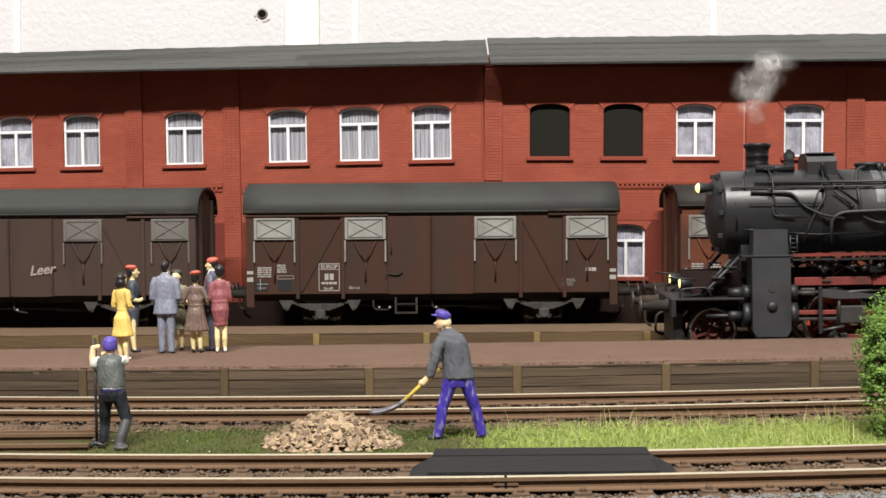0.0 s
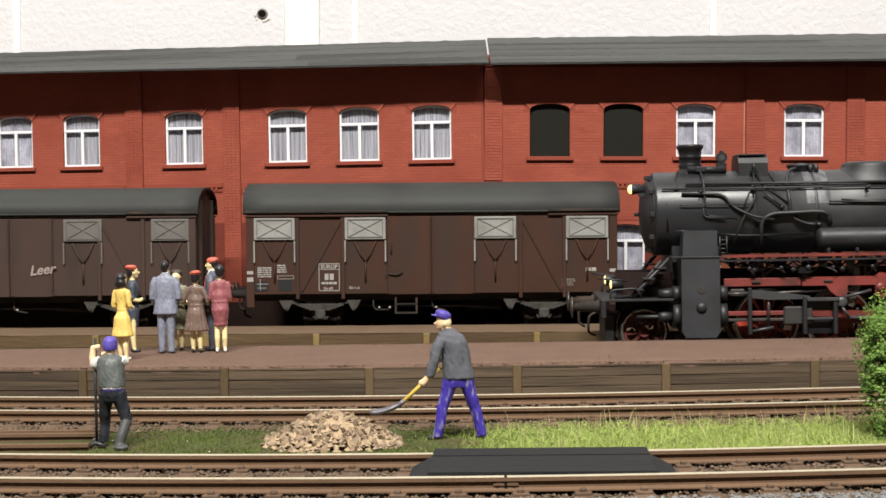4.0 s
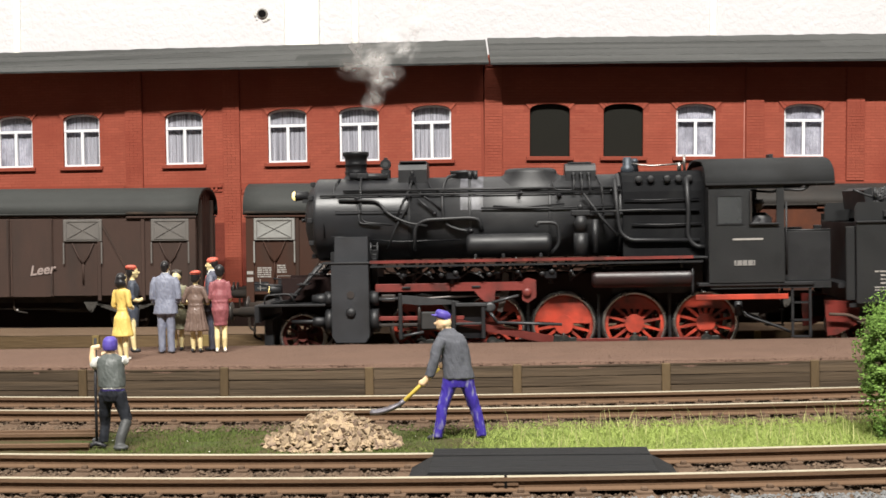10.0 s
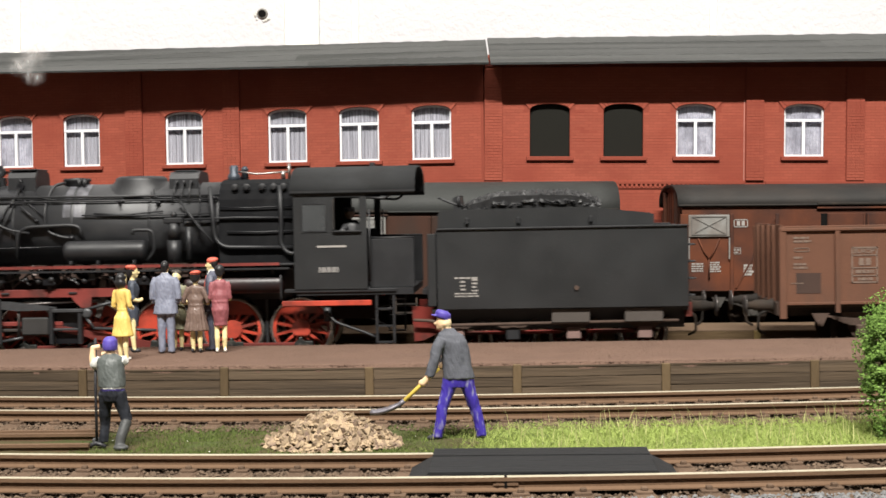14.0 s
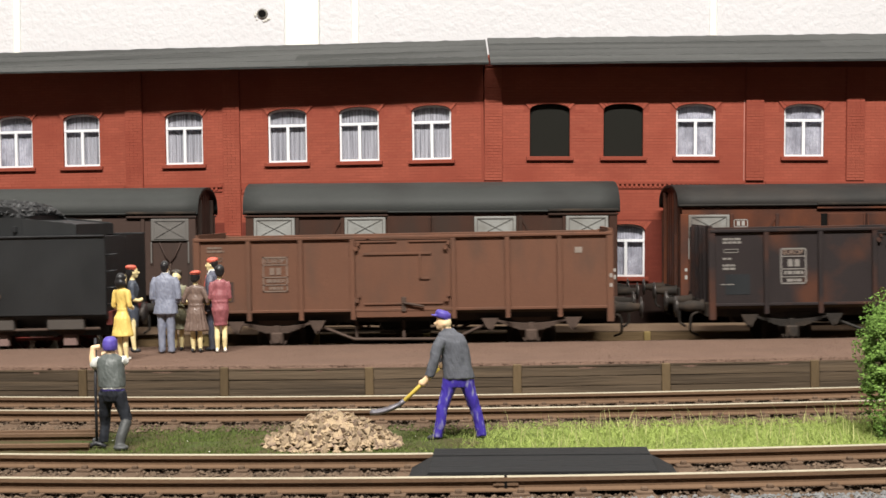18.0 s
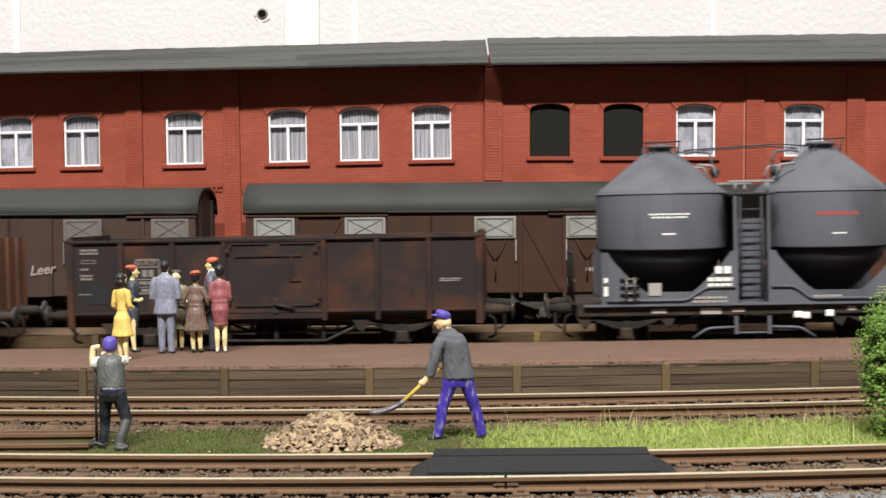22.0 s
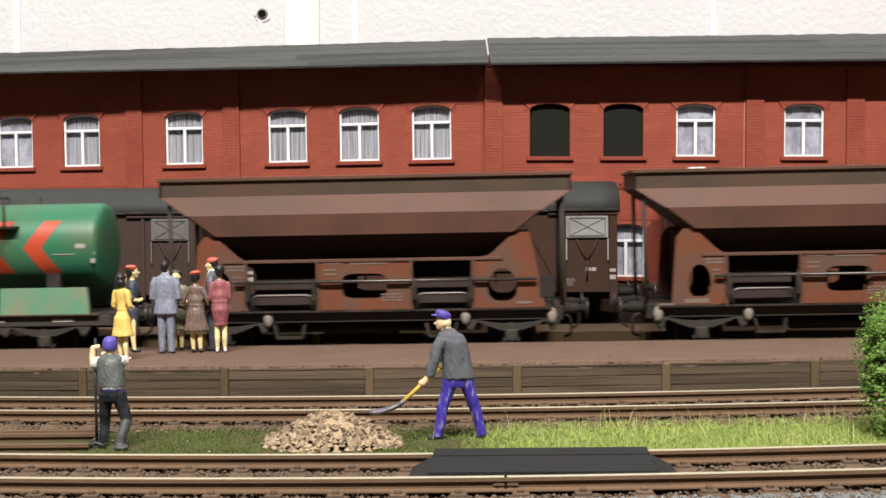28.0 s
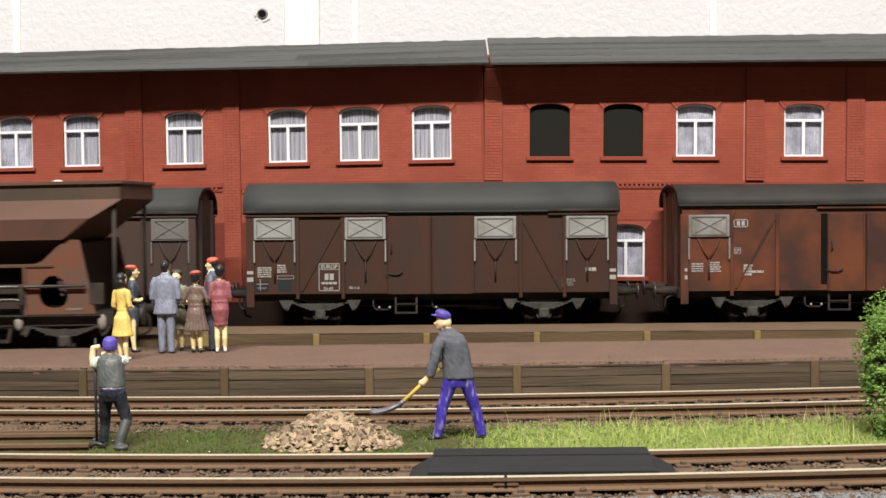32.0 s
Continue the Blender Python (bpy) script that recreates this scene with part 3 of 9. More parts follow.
def window(parent, x0, x1, sill, spring, rise, blind, cloth="curtain"):
    w = x1 - x0
    pts = arch_points(x0, x1, spring, rise, 12)
    # splayed flat-topped brick arch
    bm = BM()
    cx, top = (x0 + x1) / 2, spring + rise + 0.085
    n = 14
    for i in range(n):
        quad = []
        for u, k in ((i + 0.07, 0), (i + 0.93, 0), (i + 0.93, 1), (i + 0.07, 1)):
            u = 2 * u / n - 1
            if k:
                quad.append((cx + u * (w / 2 + 0.20), top))
            else:
                quad.append((cx + u * (w / 2 + 0.01), spring + rise * max(1 - u * u, 0) ** 0.4 + 0.006))
        prism(bm, quad, -0.03, 0.05)
    part("brick_arch", bm, M["brick"], parent)
    bm = BM()
    box(bm, x0 - 0.10, x1 + 0.10, -0.09, 0.2, sill - 0.12, sill - 0.005, 0.012)
    part("window_sill", bm, M["mortar"], parent)
    if blind:
        part("blind_panel", prism(BM(), [(x0, sill), (x1, sill)] + [(p[0], p[1]) for p in pts[::-1]], 0.11, 0.15), M["plate_black"], parent,
             "black panel closing an empty window opening")
        return
    fr = BM()
    t = 0.055
    box(fr, x0, x0 + t, 0.07, 0.13, sill, spring + 0.02)
    box(fr, x1 - t, x1, 0.07, 0.13, sill, spring + 0.02)
    box(fr, x0, x1, 0.066, 0.134, sill, sill + t)
    tz = sill + (spring + rise - sill) * 0.665
    box(fr, x0, x1, 0.06, 0.13, tz, tz + 0.075)
    box(fr, (x0 + x1) / 2 - 0.042, (x0 + x1) / 2 + 0.042, 0.062, 0.128, sill, tz)
    for a, b in zip(pts, pts[1:]):
        prism(fr, [a, b, (b[0], b[1] - t), (a[0], a[1] - t)], 0.068, 0.132)
    w1 = part("window", fr, M["window_white"], parent, "white painted arched window frame")
    cx = (x0 + x1) / 2
    for a, b, zz0, zz1 in ((x0 + t, cx - 0.042, sill + t, tz), (cx + 0.042, x1 - t, sill + t, tz)):
        part("pane", box(BM(), a, b, 0.10, 0.104, zz0, zz1), GLASS, w1).visible_shadow = False
    part("pane", prism(BM(), [(x0 + 0.02, tz + 0.075), (x1 - 0.02, tz + 0.075)] + [(p[0], p[1] - 0.03) for p in pts[::-1] if x0 + 0.02 < p[0] < x1 - 0.02],
                       0.10, 0.104), GLASS, w1).visible_shadow = False
    # pleated net curtain behind the panes
    CURTAIN_SEED[0] += 1
    rnd = random.Random(CURTAIN_SEED[0])
    bm = BM()
    n = 26
    lo, hi = [], []
    for i in range(n + 1):
        x = x0 + 0.03 + (w - 0.06) * i / n
        yv = 0.19 + 0.02 * (i % 2) + rnd.uniform(-0.005, 0.005)
        zt = spring + rise * max(1 - ((x - cx) / (w / 2)) ** 2, 0) ** 0.5 - 0.02
        lo.append(bm.verts.new((x, yv, sill + 0.02)))
        hi.append(bm.verts.new((x, yv, zt)))
    for i in range(n):
        bm.faces.new((lo[i], lo[i + 1], hi[i + 1], hi[i]))
    part("curtain", bm, M[cloth], w1, "pale grey pleated net curtain" if cloth == "curtain" else "white lace curtain")


GLASS = bpy.data.materials.new("window_pane")
GLASS.use_nodes = True
_n, _l = GLASS.node_tree.nodes, GLASS.node_tree.links
_b = _n["Principled BSDF"]
_b.inputs["Base Color"].default_value = (0.03, 0.03, 0.035, 1)
_b.inputs["Roughness"].default_value = 0.12
_b.inputs["Alpha"].default_value = 0.14


def corbel(parent, x0, x1, z):
    bm = BM()
    box(bm, x0, x1, -0.05, 0.0, z + 0.13, z + 0.20)
    box(bm, x0, x1, -0.03, 0.0, z, z + 0.04)
    part("ledge", bm, M["mortar"], parent)
    data = mesh_of("dentil", box(BM(), 0, 0.07, -0.045, 0, 0, 0.085), M["brick"])
    x = x0 + 0.03
    while x < x1 - 0.1:
        piece("dentil", data, parent, at(x, 0, z + 0.042))
        x += 0.135


def pilaster(parent, x0, x1, z0, z1):
    part("pilaster", box(BM(), x0, x1, -0.06, 0.0, z0, z1), M["mortar"], parent)
    brick_field(parent, x0 + 0.01, x1 - 0.01, z0, z1 - 0.08, -0.06, [], proud=0.010)


UP = lambda a, b, s=4.69: (a, b, s, 6.0, 0.20)
RIGHT_WIN = [UP(1.31, 2.46), UP(3.43, 4.57), UP(5.52, 6.66), UP(8.63, 9.78)]
LOW_WIN = [(3.55, 4.64, 1.22, 2.52, 0.22)]
BUILD_R = NEAR @ at(1.19, 9.05, 0)
BUILD_L = NEAR @ pose(1.19 * K, 9.05 * K, 0, 0, -0.78, -9)
LEFT_WIN = [UP(-b, -a, 4.63) for a, b in ((0.89, 2.05), (3.02, 4.21), (5.19, 6.37), (8.38, 9.55), (11.63, 12.79), (13.79, 14.93))]


# near-black band: shade behind the siding wagons, painted along the wall's foot
M["plinth"] = mat("shaded_wall_foot", (0.028, 0.016, 0.013), 0.85, var=0.3, size=0.8, bump=0.3)


def building():
    b = thing("factory_wing", BUILD_R, "red brick factory front with arched white windows", "building", kind="structure")
    ops = RIGHT_WIN + LOW_WIN
    part("wall", facade(None, 0.0, 16.0, ops, z1=7.52), M["mortar"], b)
    pil = [(0.0, 0.52, 4.0, 7.6), (7.52, 8.04, 4.0, 7.6), (10.41, 10.93, 4.0, 7.6)]
    sills = [(o[0] - 0.1, o[1] + 0.1, o[2] - 0.13, o[2]) for o in ops] + [(o[0] - 0.16, o[1] + 0.16, o[3] - 0.02, o[3] + 0.29) for o in ops]
    for p in pil:
        pilaster(b, *p)
    corbel(b, 0.0, 7.5, 3.77)
    corbel(b, 8.1, 16.0, 3.77)
    for i, o in enumerate(RIGHT_WIN):
        window(b, *o, blind=i < 2, cloth="lace")
    window(b, *LOW_WIN[0], blind=False, cloth="lace")
    brick_field(b, 0.0, 16.0, 2.875, 7.5, 0.0, ops, pil + sills + [(0, 16, 3.74, 3.99)], pick=(2.5, 3.4, 4.1, 6.0))
    # bricks up to 2.86 are darker than those above
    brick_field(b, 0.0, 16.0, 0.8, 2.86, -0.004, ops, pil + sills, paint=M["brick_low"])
    part("lower_wall", facade(None, 0.0, 16.0, LOW_WIN, z0=1.0, z1=2.861, y0=-0.004, y1=0.0), M["brick_low"], b, "darker lower part of the wall")
    # shade at the wall's foot, built as a dark strip
    part("plinth", box(BM(), 0.0, 16.0, -0.05, 0.0, -0.25, 1.0, 0.01), M["plinth"], b, "dark band for the shade at the wall foot")
    part("seam", box(BM(), 7.465, 7.485, -0.012, 0.0, 4.0, 6.3), M["filler"], b, "pale filler in the joint between two wall panels")
    c = thing("factory_wing", BUILD_L, "red brick factory front set at a slight angle", "building", kind="structure")
    part("wall", facade(None, -19.0, 0.06, LEFT_WIN, z1=7.56), M["mortar"], c)
    part("plinth", box(BM(), -19.0, 0.0, -0.05, 0.0, -0.25, 1.0, 0.01), M["plinth"], c, "dark band for the shade at the wall foot")
    pil = [(-7.74, -7.22, 0.5, 7.6), (-10.79, -10.25, 0.5, 7.6)]
    sills = [(o[0] - 0.1, o[1] + 0.1, o[2] - 0.13, o[2]) for o in LEFT_WIN] + [(o[0] - 0.16, o[1] + 0.16, o[3] - 0.02, o[3] + 0.29) for o in LEFT_WIN]
    for p in pil:
        pilaster(c, *p)
    corbel(c, -7.2, -0.1, 3.72)
    corbel(c, -10.2, -7.8, 3.80)
    corbel(c, -19, -10.85, 3.80)
    for k, o in enumerate(LEFT_WIN):
        window(c, *o, blind=False, cloth="lace" if k == 5 else "curtain")
    brick_field(c, -19.0, -0.02, 2.875, 7.5, 0.0, LEFT_WIN, pil + sills + [(-19, 0, 3.69, 4.02)], pick=(-2.9, -2.15, 4.1, 6.0))
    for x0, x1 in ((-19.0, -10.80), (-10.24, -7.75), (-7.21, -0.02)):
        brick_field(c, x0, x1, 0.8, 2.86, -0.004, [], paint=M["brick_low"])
        part("lower_wall", box(BM(), x0, x1, -0.004, 0.0, 1.0, 2.86), M["brick_low"], c, "darker lower part of the wall")


building()


def roof_slab(p0, p1, q0, q1, label):
    """Eave ends p, ridge ends q, each a point; felt sheets lie on the boards."""
    r = thing("roof", NEAR, label, "roof", kind="structure")
    p0, p1, q0, q1 = (Vector(v) for v in (p0, p1, q0, q1))
    up = (p1 - p0).cross(q0 - p0).normalized()
    n = 28
    bm = BM()
    rows = []
    for lift, jag in ((0.0, 0.0), (0.05, 0.0)):
        a = [bm.verts.new(p0.lerp(p1, i / n) + up * lift + Vector((0, 0, 0.012 * noise.noise((i * 0.9, 0, 0))))) for i in range(n + 1)]
        b = [bm.verts.new(q0.lerp(q1, i / n) + up * lift + Vector((0, 0, 0.02 * noise.noise((i * 1.1, 4, 0))))) for i in range(n + 1)]
        rows.append((a, b))
    (a0, b0), (a1, b1) = rows
    for i in range(n):
        bm.faces.new((a0[i], a0[i + 1], b0[i + 1], b0[i]))
        bm.faces.new((a1[i], a1[i + 1], b1[i + 1], b1[i]))
        bm.faces.new((a0[i], a0[i + 1], a1[i + 1], a1[i]))
        bm.faces.new((b0[i], b0[i + 1], b1[i + 1], b1[i]))
    for i in (0, n):
        bm.faces.new((a0[i], b0[i], b1[i], a1[i]))
    part("roof_boards", bm, M["slate"], r)
    for j in range(4):
        cuts = [0.0] + sorted(random.uniform(0.1, 0.9) for _ in range(1)) + [1.0]
        for i in range(len(cuts) - 1):
            t0, t1 = cuts[i], cuts[i + 1]
            v0, v1 = 0.25 * j, min(0.25 * j + 0.29, 1.005)
            lift = 0.054 + 0.005 * j
            bm = BM()
            cs = []
            m = 48
            for e in (0, 1):
                vv = v1 if e else v0
                rag = [noise.noise((q * 0.55, j * 7.3 + i * 3.1, p0.x)) * 0.035 + random.uniform(-0.012, 0.0) for q in range(m + 1)]
                cs.append([bm.verts.new((p0.lerp(p1, t0 + (t1 - t0) * q / m)).lerp(q0.lerp(q1, t0 + (t1 - t0) * q / m), vv + (rag[q] if j or e else 0.0) * (1 if e == 0 or j == 3 else 0))
                                        + up * (lift + random.uniform(0, 0.008))) for q in range(m + 1)])
            for q in range(m):
                bm.faces.new((cs[0][q], cs[0][q + 1], cs[1][q + 1], cs[1][q]))
            low = bmesh.ops.extrude_face_region(bm, geom=list(bm.faces))
            for g in low["geom"]:
                if isinstance(g, bmesh.types.BMVert):
                    g.co -= up * 0.006
            part("felt_sheet", bm, M["slate"], r)


roof_slab((-17.31, 10.73, 7.152), (1.283, 8.08, 7.229), (-17.0, 12.6, 7.93), (1.28, 10.85, 8.20), "grey felt covered roof board with worn uneven edges")
roof_slab((1.33, 8.05, 7.21), (16.5, 8.05, 7.37), (1.33, 10.85, 8.25), (16.5, 10.85, 8.42), "grey felt covered roof board with worn uneven edges")
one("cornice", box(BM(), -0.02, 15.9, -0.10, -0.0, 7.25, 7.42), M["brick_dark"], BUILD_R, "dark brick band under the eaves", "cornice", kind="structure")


# ---- rolling stock: common fittings ----


def side_plate(bm, x0, x1, z0, z1, y, t=0.05, sides=(-1, 1)):
    """A flat plate on each long side; y is its outer face."""
    for s in sides:
        a, b = sorted((s * y, s * (y - t)))
        box(bm, x0, x1, a, b, z0, z1)
    return bm


def wheelset_mesh(name, r, material):
    bm = BM()
    for s in (-1, 1):
        prof = [(0.10, 0.04), (0.13, 0.075), (r - 0.12, 0.05), (r - 0.09, 0.075), (r - 0.01, 0.075), (r, -0.04), (r + 0.025, -0.055), (r + 0.02, -0.075), (r - 0.1, -0.07), (0.12, -0.06)]
        lathe(bm, [(a, s * (0.77 + b)) for a, b in prof], 28, axis="Y")
    cyl(bm, (0, -1.0, 0), (0, 1.0, 0), 0.075, n=10)
    return mesh_of(name, bm, material)


def leaf_spring(bm, x, y, z, half=0.82, n=6):
    for k in range(n):
        w = half * (1 - k * 0.13)
        m = 8
        up, lo = [], []
        for i in range(m + 1):
            u = -1 + 2 * i / m
            h = z + 0.11 * (u * w / half) ** 2 - k * 0.024
            up.append((x + u * w, h))
            lo.append((x + u * w, h - 0.021))
        prism(bm, up + lo[::-1], y - 0.045, y + 0.045)
    box(bm, x - 0.06, x + 0.06, y - 0.06, y + 0.06, z - n * 0.024 - 0.03, z + 0.02)


def running_gear(parent, xs, zsill=0.88, r=0.5, data=None, keyed=False, gear=None, out=0.12):
    gear = gear or M["frame_black"]
    data = data or WHEELSET
    for x in xs:
        w = piece("wheelset", data, parent, at(x, 0, r))
        if keyed:
            WHEELS.append((w, r, x, r))
        for s in (-1, 1):
            y = s * (1.02 + out)
            bm = BM()
            leaf_spring(bm, x, s * (1.13 + out), 0.76)
            part("leaf_spring", bm, gear, parent)
            bm = BM()
            prism(bm, [(x - 0.42, zsill), (x - 0.16, 0.38), (x - 0.11, 0.36), (x - 0.10, 0.66), (x + 0.10, 0.66), (x + 0.11, 0.36), (x + 0.16, 0.38), (x + 0.42, zsill)],
                  y - 0.02, y + 0.02)
            part("axle_guard", bm, gear, parent)
            bm = BM()
            box(bm, x - 0.13, x + 0.13, min(y, s * (1.22 + out)), max(y, s * (1.22 + out)), 0.38, 0.64, 0.03)
            cyl(bm, (x, s * (1.2 + out), 0.5), (x, s * (1.26 + out), 0.5), 0.085, n=10)
            part("axle_box", bm, gear, parent)
            for q in (-0.88, 0.88):
                bm = BM()
                k = 1 if q > 0 else -1
                prism(bm, [(x + q - 0.20 * k, zsill), (x + q + 0.16 * k, zsill), (x + q + 0.02 * k, 0.62), (x + q - 0.06 * k, 0.62)], s * (1.13 + out) - 0.05, s * (1.13 + out) + 0.05)
                cyl(bm, (x + q, s * (1.13 + out) - 0.08, 0.70), (x + q, s * (1.13 + out) + 0.08, 0.70), 0.045, n=8)
                tube(bm, [(x + q, s * (1.13 + out), 0.70), (x + q - 0.07 * k, s * (1.13 + out), 0.87)], 0.03)
                part("spring_shackle", bm, gear, parent)


def buffers(parent, x_end, k, z=1.03, length=0.62, material=None):
    """Two buffers and a screw coupling at one end; k is the way that they point."""
    material = material or M["frame_black"]
    for y in (-0.875, 0.875):
        bm = BM()
        lathe(bm, [(0.15, 0.0), (0.15, 0.05 * k), (0.115, 0.08 * k), (0.11, (length - 0.22) * k), (0.085, (length - 0.21) * k), (0.085, (length - 0.05) * k)],
              14, at=(x_end, y, z), axis="X")
        b = part("buffer", bm, material, parent)
        bm = BM()
        lathe(bm, [(0.05, (length - 0.08) * k), (0.22, (length - 0.05) * k), (0.225, (length - 0.03) * k), (0.1, length * k), (0.001, (length + 0.008) * k)],
              18, at=(x_end, y, z), axis="X")
        part("buffer_plate", bm, M["steel_dark"], b)
    bm = BM()
    box(bm, min(x_end, x_end + 0.22 * k), max(x_end, x_end + 0.22 * k), -0.04, 0.04, z - 0.06, z + 0.06, 0.01)
    tube(bm, bend([(x_end + 0.22 * k, 0.0, z + 0.02), (x_end + 0.40 * k, 0.0, z - 0.10), (x_end + 0.40 * k, 0.06, z - 0.42), (x_end + 0.26 * k, 0.06, z - 0.50)]), 0.03)
    tube(bm, bend([(x_end, -0.35, z - 0.15), (x_end + 0.20 * k, -0.35, z - 0.22), (x_end + 0.22 * k, -0.32, z - 0.6), (x_end + 0.05 * k, -0.3, z - 0.66)]), 0.028)
    part("coupling", bm, material, parent)


def bars(parent, spots, y, material=None, name="lettering", t=0.006, label=""):
    """Plain marks on the side: (x, z, width, height) from their lower left corner."""
    bm = BM()
    for x, z, w, h in spots:
        box(bm, x, x + w, y - t, y, z, z + h)
    return part(name, bm, material or M["lettering"], parent, label)


def outline_bars(x, z, w, h, t=0.018):
    return [(x, z, w, t), (x, z + h - t, w, t), (x, z, t, h), (x + w - t, z, t, h)]


def text_rows(x, z, w, rows, pitch, h, seed=0, fill=0.8):
    """Rows of small broken bars where writing cannot be read."""
    rnd = random.Random(seed)
    out = []
    for k in range(rows):
        u = x
        end = x + w * rnd.uniform(fill, 1.0)
        while u < end - 0.02:
            l = min(rnd.uniform(0.03, 0.13), end - u)
            out.append((u, z - k * pitch, l, h))
            u += l + 0.018
    return out


def written(parent, words, x, y, z, height, material, name="lettering", lean=0.0, climb=0.0):
    cu = bpy.data.curves.new("words", "FONT")
    cu.body, cu.size, cu.extrude = words, height * K * 1.38, 0.002 * K
    cu.shear = lean
    cu.offset = height * K * 0.035
    tmp = bpy.data.objects.new("words", cu)
    scene.collection.objects.link(tmp)
    me = bpy.data.meshes.new_from_object(tmp.evaluated_get(bpy.context.evaluated_depsgraph_get()))
    bpy.data.objects.remove(tmp)
    me.materials.clear()
    me.materials.append(material)
    ob = new(name, me)
    ob.parent = parent
    ob.matrix_basis = at(x, y, z, 90, -climb, 0)
    return tagged(ob, "the word %s" % words)


M["steel_dark"] = mat("dull_steel", (0.10, 0.09, 0.085), 0.4, metal=0.7, var=0.3, size=0.3)
M["wheel_dark"] = mat("rusty_wheel", (0.045, 0.032, 0.025), 0.6, var=0.3, size=0.3)
WHEELSET = wheelset_mesh("wheelset", 0.5, M["wheel_dark"])
MOVERS, WHEELS = [], []

# ---- covered wagons on the siding ----


def arc_roof(half, z_edge, z_top, t=0.05, n=14):
    pts = []
    for i in range(n + 1):
        w = math.pi * i / n
        pts.append((-half * math.cos(w) * (1 if True else 0), z_edge + (z_top - z_edge) * math.sin(w) ** 0.75))
    inner = [(y * 0.965, z - t) for y, z in pts]
    return pts, inner


def covered_wagon(cx, paint, shutter, label, roof=None, crown=3.88, eave=3.11, shutters=((-4.50, -3.46), (-2.20, -1.16), (1.08, 2.14), (3.40, 4.47)), ajar=False):
    roof = roof or M["wagon_roof"]
    w = thing("covered_wagon", SIDING @ at(cx, 0, 0), label, "wagon", "covered wagons on the siding")
    H, L0 = 1.38, 4.65
    roof_pts, roof_in = arc_roof(H + 0.07, eave, crown)
    # body shell: sides, ends and floor
    bm = BM()
    side_plate(bm, -L0, L0, 1.05, eave + 0.02, H, 0.06)
    part("side_wall", bm, paint, w)
    for k in (-1, 1):
        bm = BM()
        ends = [(y * 0.95, min(z - 0.03, crown - 0.03)) for y, z in roof_pts]
        prism_x(bm, [(-H, 1.05), (H, 1.05)] + ends[::-1], k * (L0 - 0.06), k * L0)
        e = part("end_wall", bm, paint, w)
        for q in range(8):
            y = -1.2 + 2.4 * (q + 0.5) / 8
            bm = BM()
            a, b = sorted((k * L0, k * (L0 + 0.03)))
            box(bm, a, b, y - 0.125, y + 0.125, 1.1, eave + (crown - eave - 0.18) * (1 - (y / 1.3) ** 2), 0.01)
            part("end_board", bm, paint, e)
        for y in (-0.8, 0.8):
            a, b = sorted((k * L0, k * (L0 + 0.11)))
            part("end_post", box(BM(), a, b, y - 0.05, y + 0.05, 0.95, eave + 0.35, 0.01), paint, w)
    part("wagon_floor", box(BM(), -L0, L0, -H + 0.06, H - 0.06, 1.0, 1.1), M["frame_black"], w)
    # roof with rain strip
    bm = BM()
    n = len(roof_pts)
    seg = 16
    rings = []
    for i in range(seg + 1):
        x = -L0 - 0.12 + (2 * L0 + 0.24) * i / seg
        rings.append([bm.verts.new((x, y, z + 0.004 * noise.noise((x * 2, y * 2, cx)))) for y, z in roof_pts + roof_in[::-1]])
    for a, b in zip(rings, rings[1:]):
        for i in range(2 * n):
            bm.faces.new((a[i], a[(i + 1) % (2 * n)], b[(i + 1) % (2 * n)], b[i])).smooth = True
    bm.faces.new(rings[0])
    bm.faces.new(rings[-1])
    part("roof", bm, roof, w, "dull grey arched roof")
    for s in (-1, 1):
        y = s * (H + 0.06)
        part("gutter", box(BM(), -L0 - 0.1, L0 + 0.1, y - 0.03, y + 0.025, eave - 0.02, eave + 0.02, 0.01), roof, w)
        for x0, x1 in ((-L0 - 0.08, -1.10), (2.95, L0 + 0.08)) if not ajar else ((-1.25, L0 + 0.08),):
            part("door_rail", box(BM(), x0, x1, *sorted((y - s * 0.03, y + s * 0.05)), eave - 0.01, eave + 0.05, 0.01), M["frame_black"], w)
            part("rail_lip", box(BM(), x0, x1, *sorted((y - s * 0.03, y + s * 0.015)), eave - 0.11, eave - 0.06, 0.01), paint, w)
        # posts and diagonals
        for x in (-4.6, -3.40, -2.25, 2.25, 3.36, 4.6):
            wd = 0.10 if abs(x) > 4.5 else 0.045
            a, b = sorted((s * H, s * (H + 0.045)))
            part("post", box(BM(), x - wd, x + wd, a, b, 0.92 if abs(x) < 4.5 else 0.72, 3.0, 0.008), paint, w)
        for x0, x1 in ((-2.3, -3.32), (2.3, 3.28)):
            bm = BM()
            d = 0.05 if x1 < x0 else -0.05
            a, b = sorted((s * H, s * (H + 0.03)))
            prism(bm, [(x0, 2.96), (x0 + d, 2.94), (x1 + d, 1.12), (x1, 1.12)], a, b)
            part("diagonal_brace", bm, paint, w)
        # sliding doors with a seam
        if ajar:
            # near-black strip on the wall for the dark behind the open door
            part("door_gap", box(BM(), -1.14, -0.98, *sorted((s * H, s * (H + 0.004))), 1.2, 2.99), M["dark_hole"], w, "black strip for the dark gap of a door ajar")
        for x0, x1, extra in ((-0.98 if ajar else -1.12, -0.02, 0.05), (0.0, 1.08, 0.05)):
            a, b = sorted((s * (H + 0.002), s * (H + extra)))
            door = part("sliding_door", box(BM(), x0, x1, a, b, 1.02, 3.0, 0.012), paint, w)
            bm = BM()
            ya, yb = sorted((s * (H + extra), s * (H + extra + 0.02)))
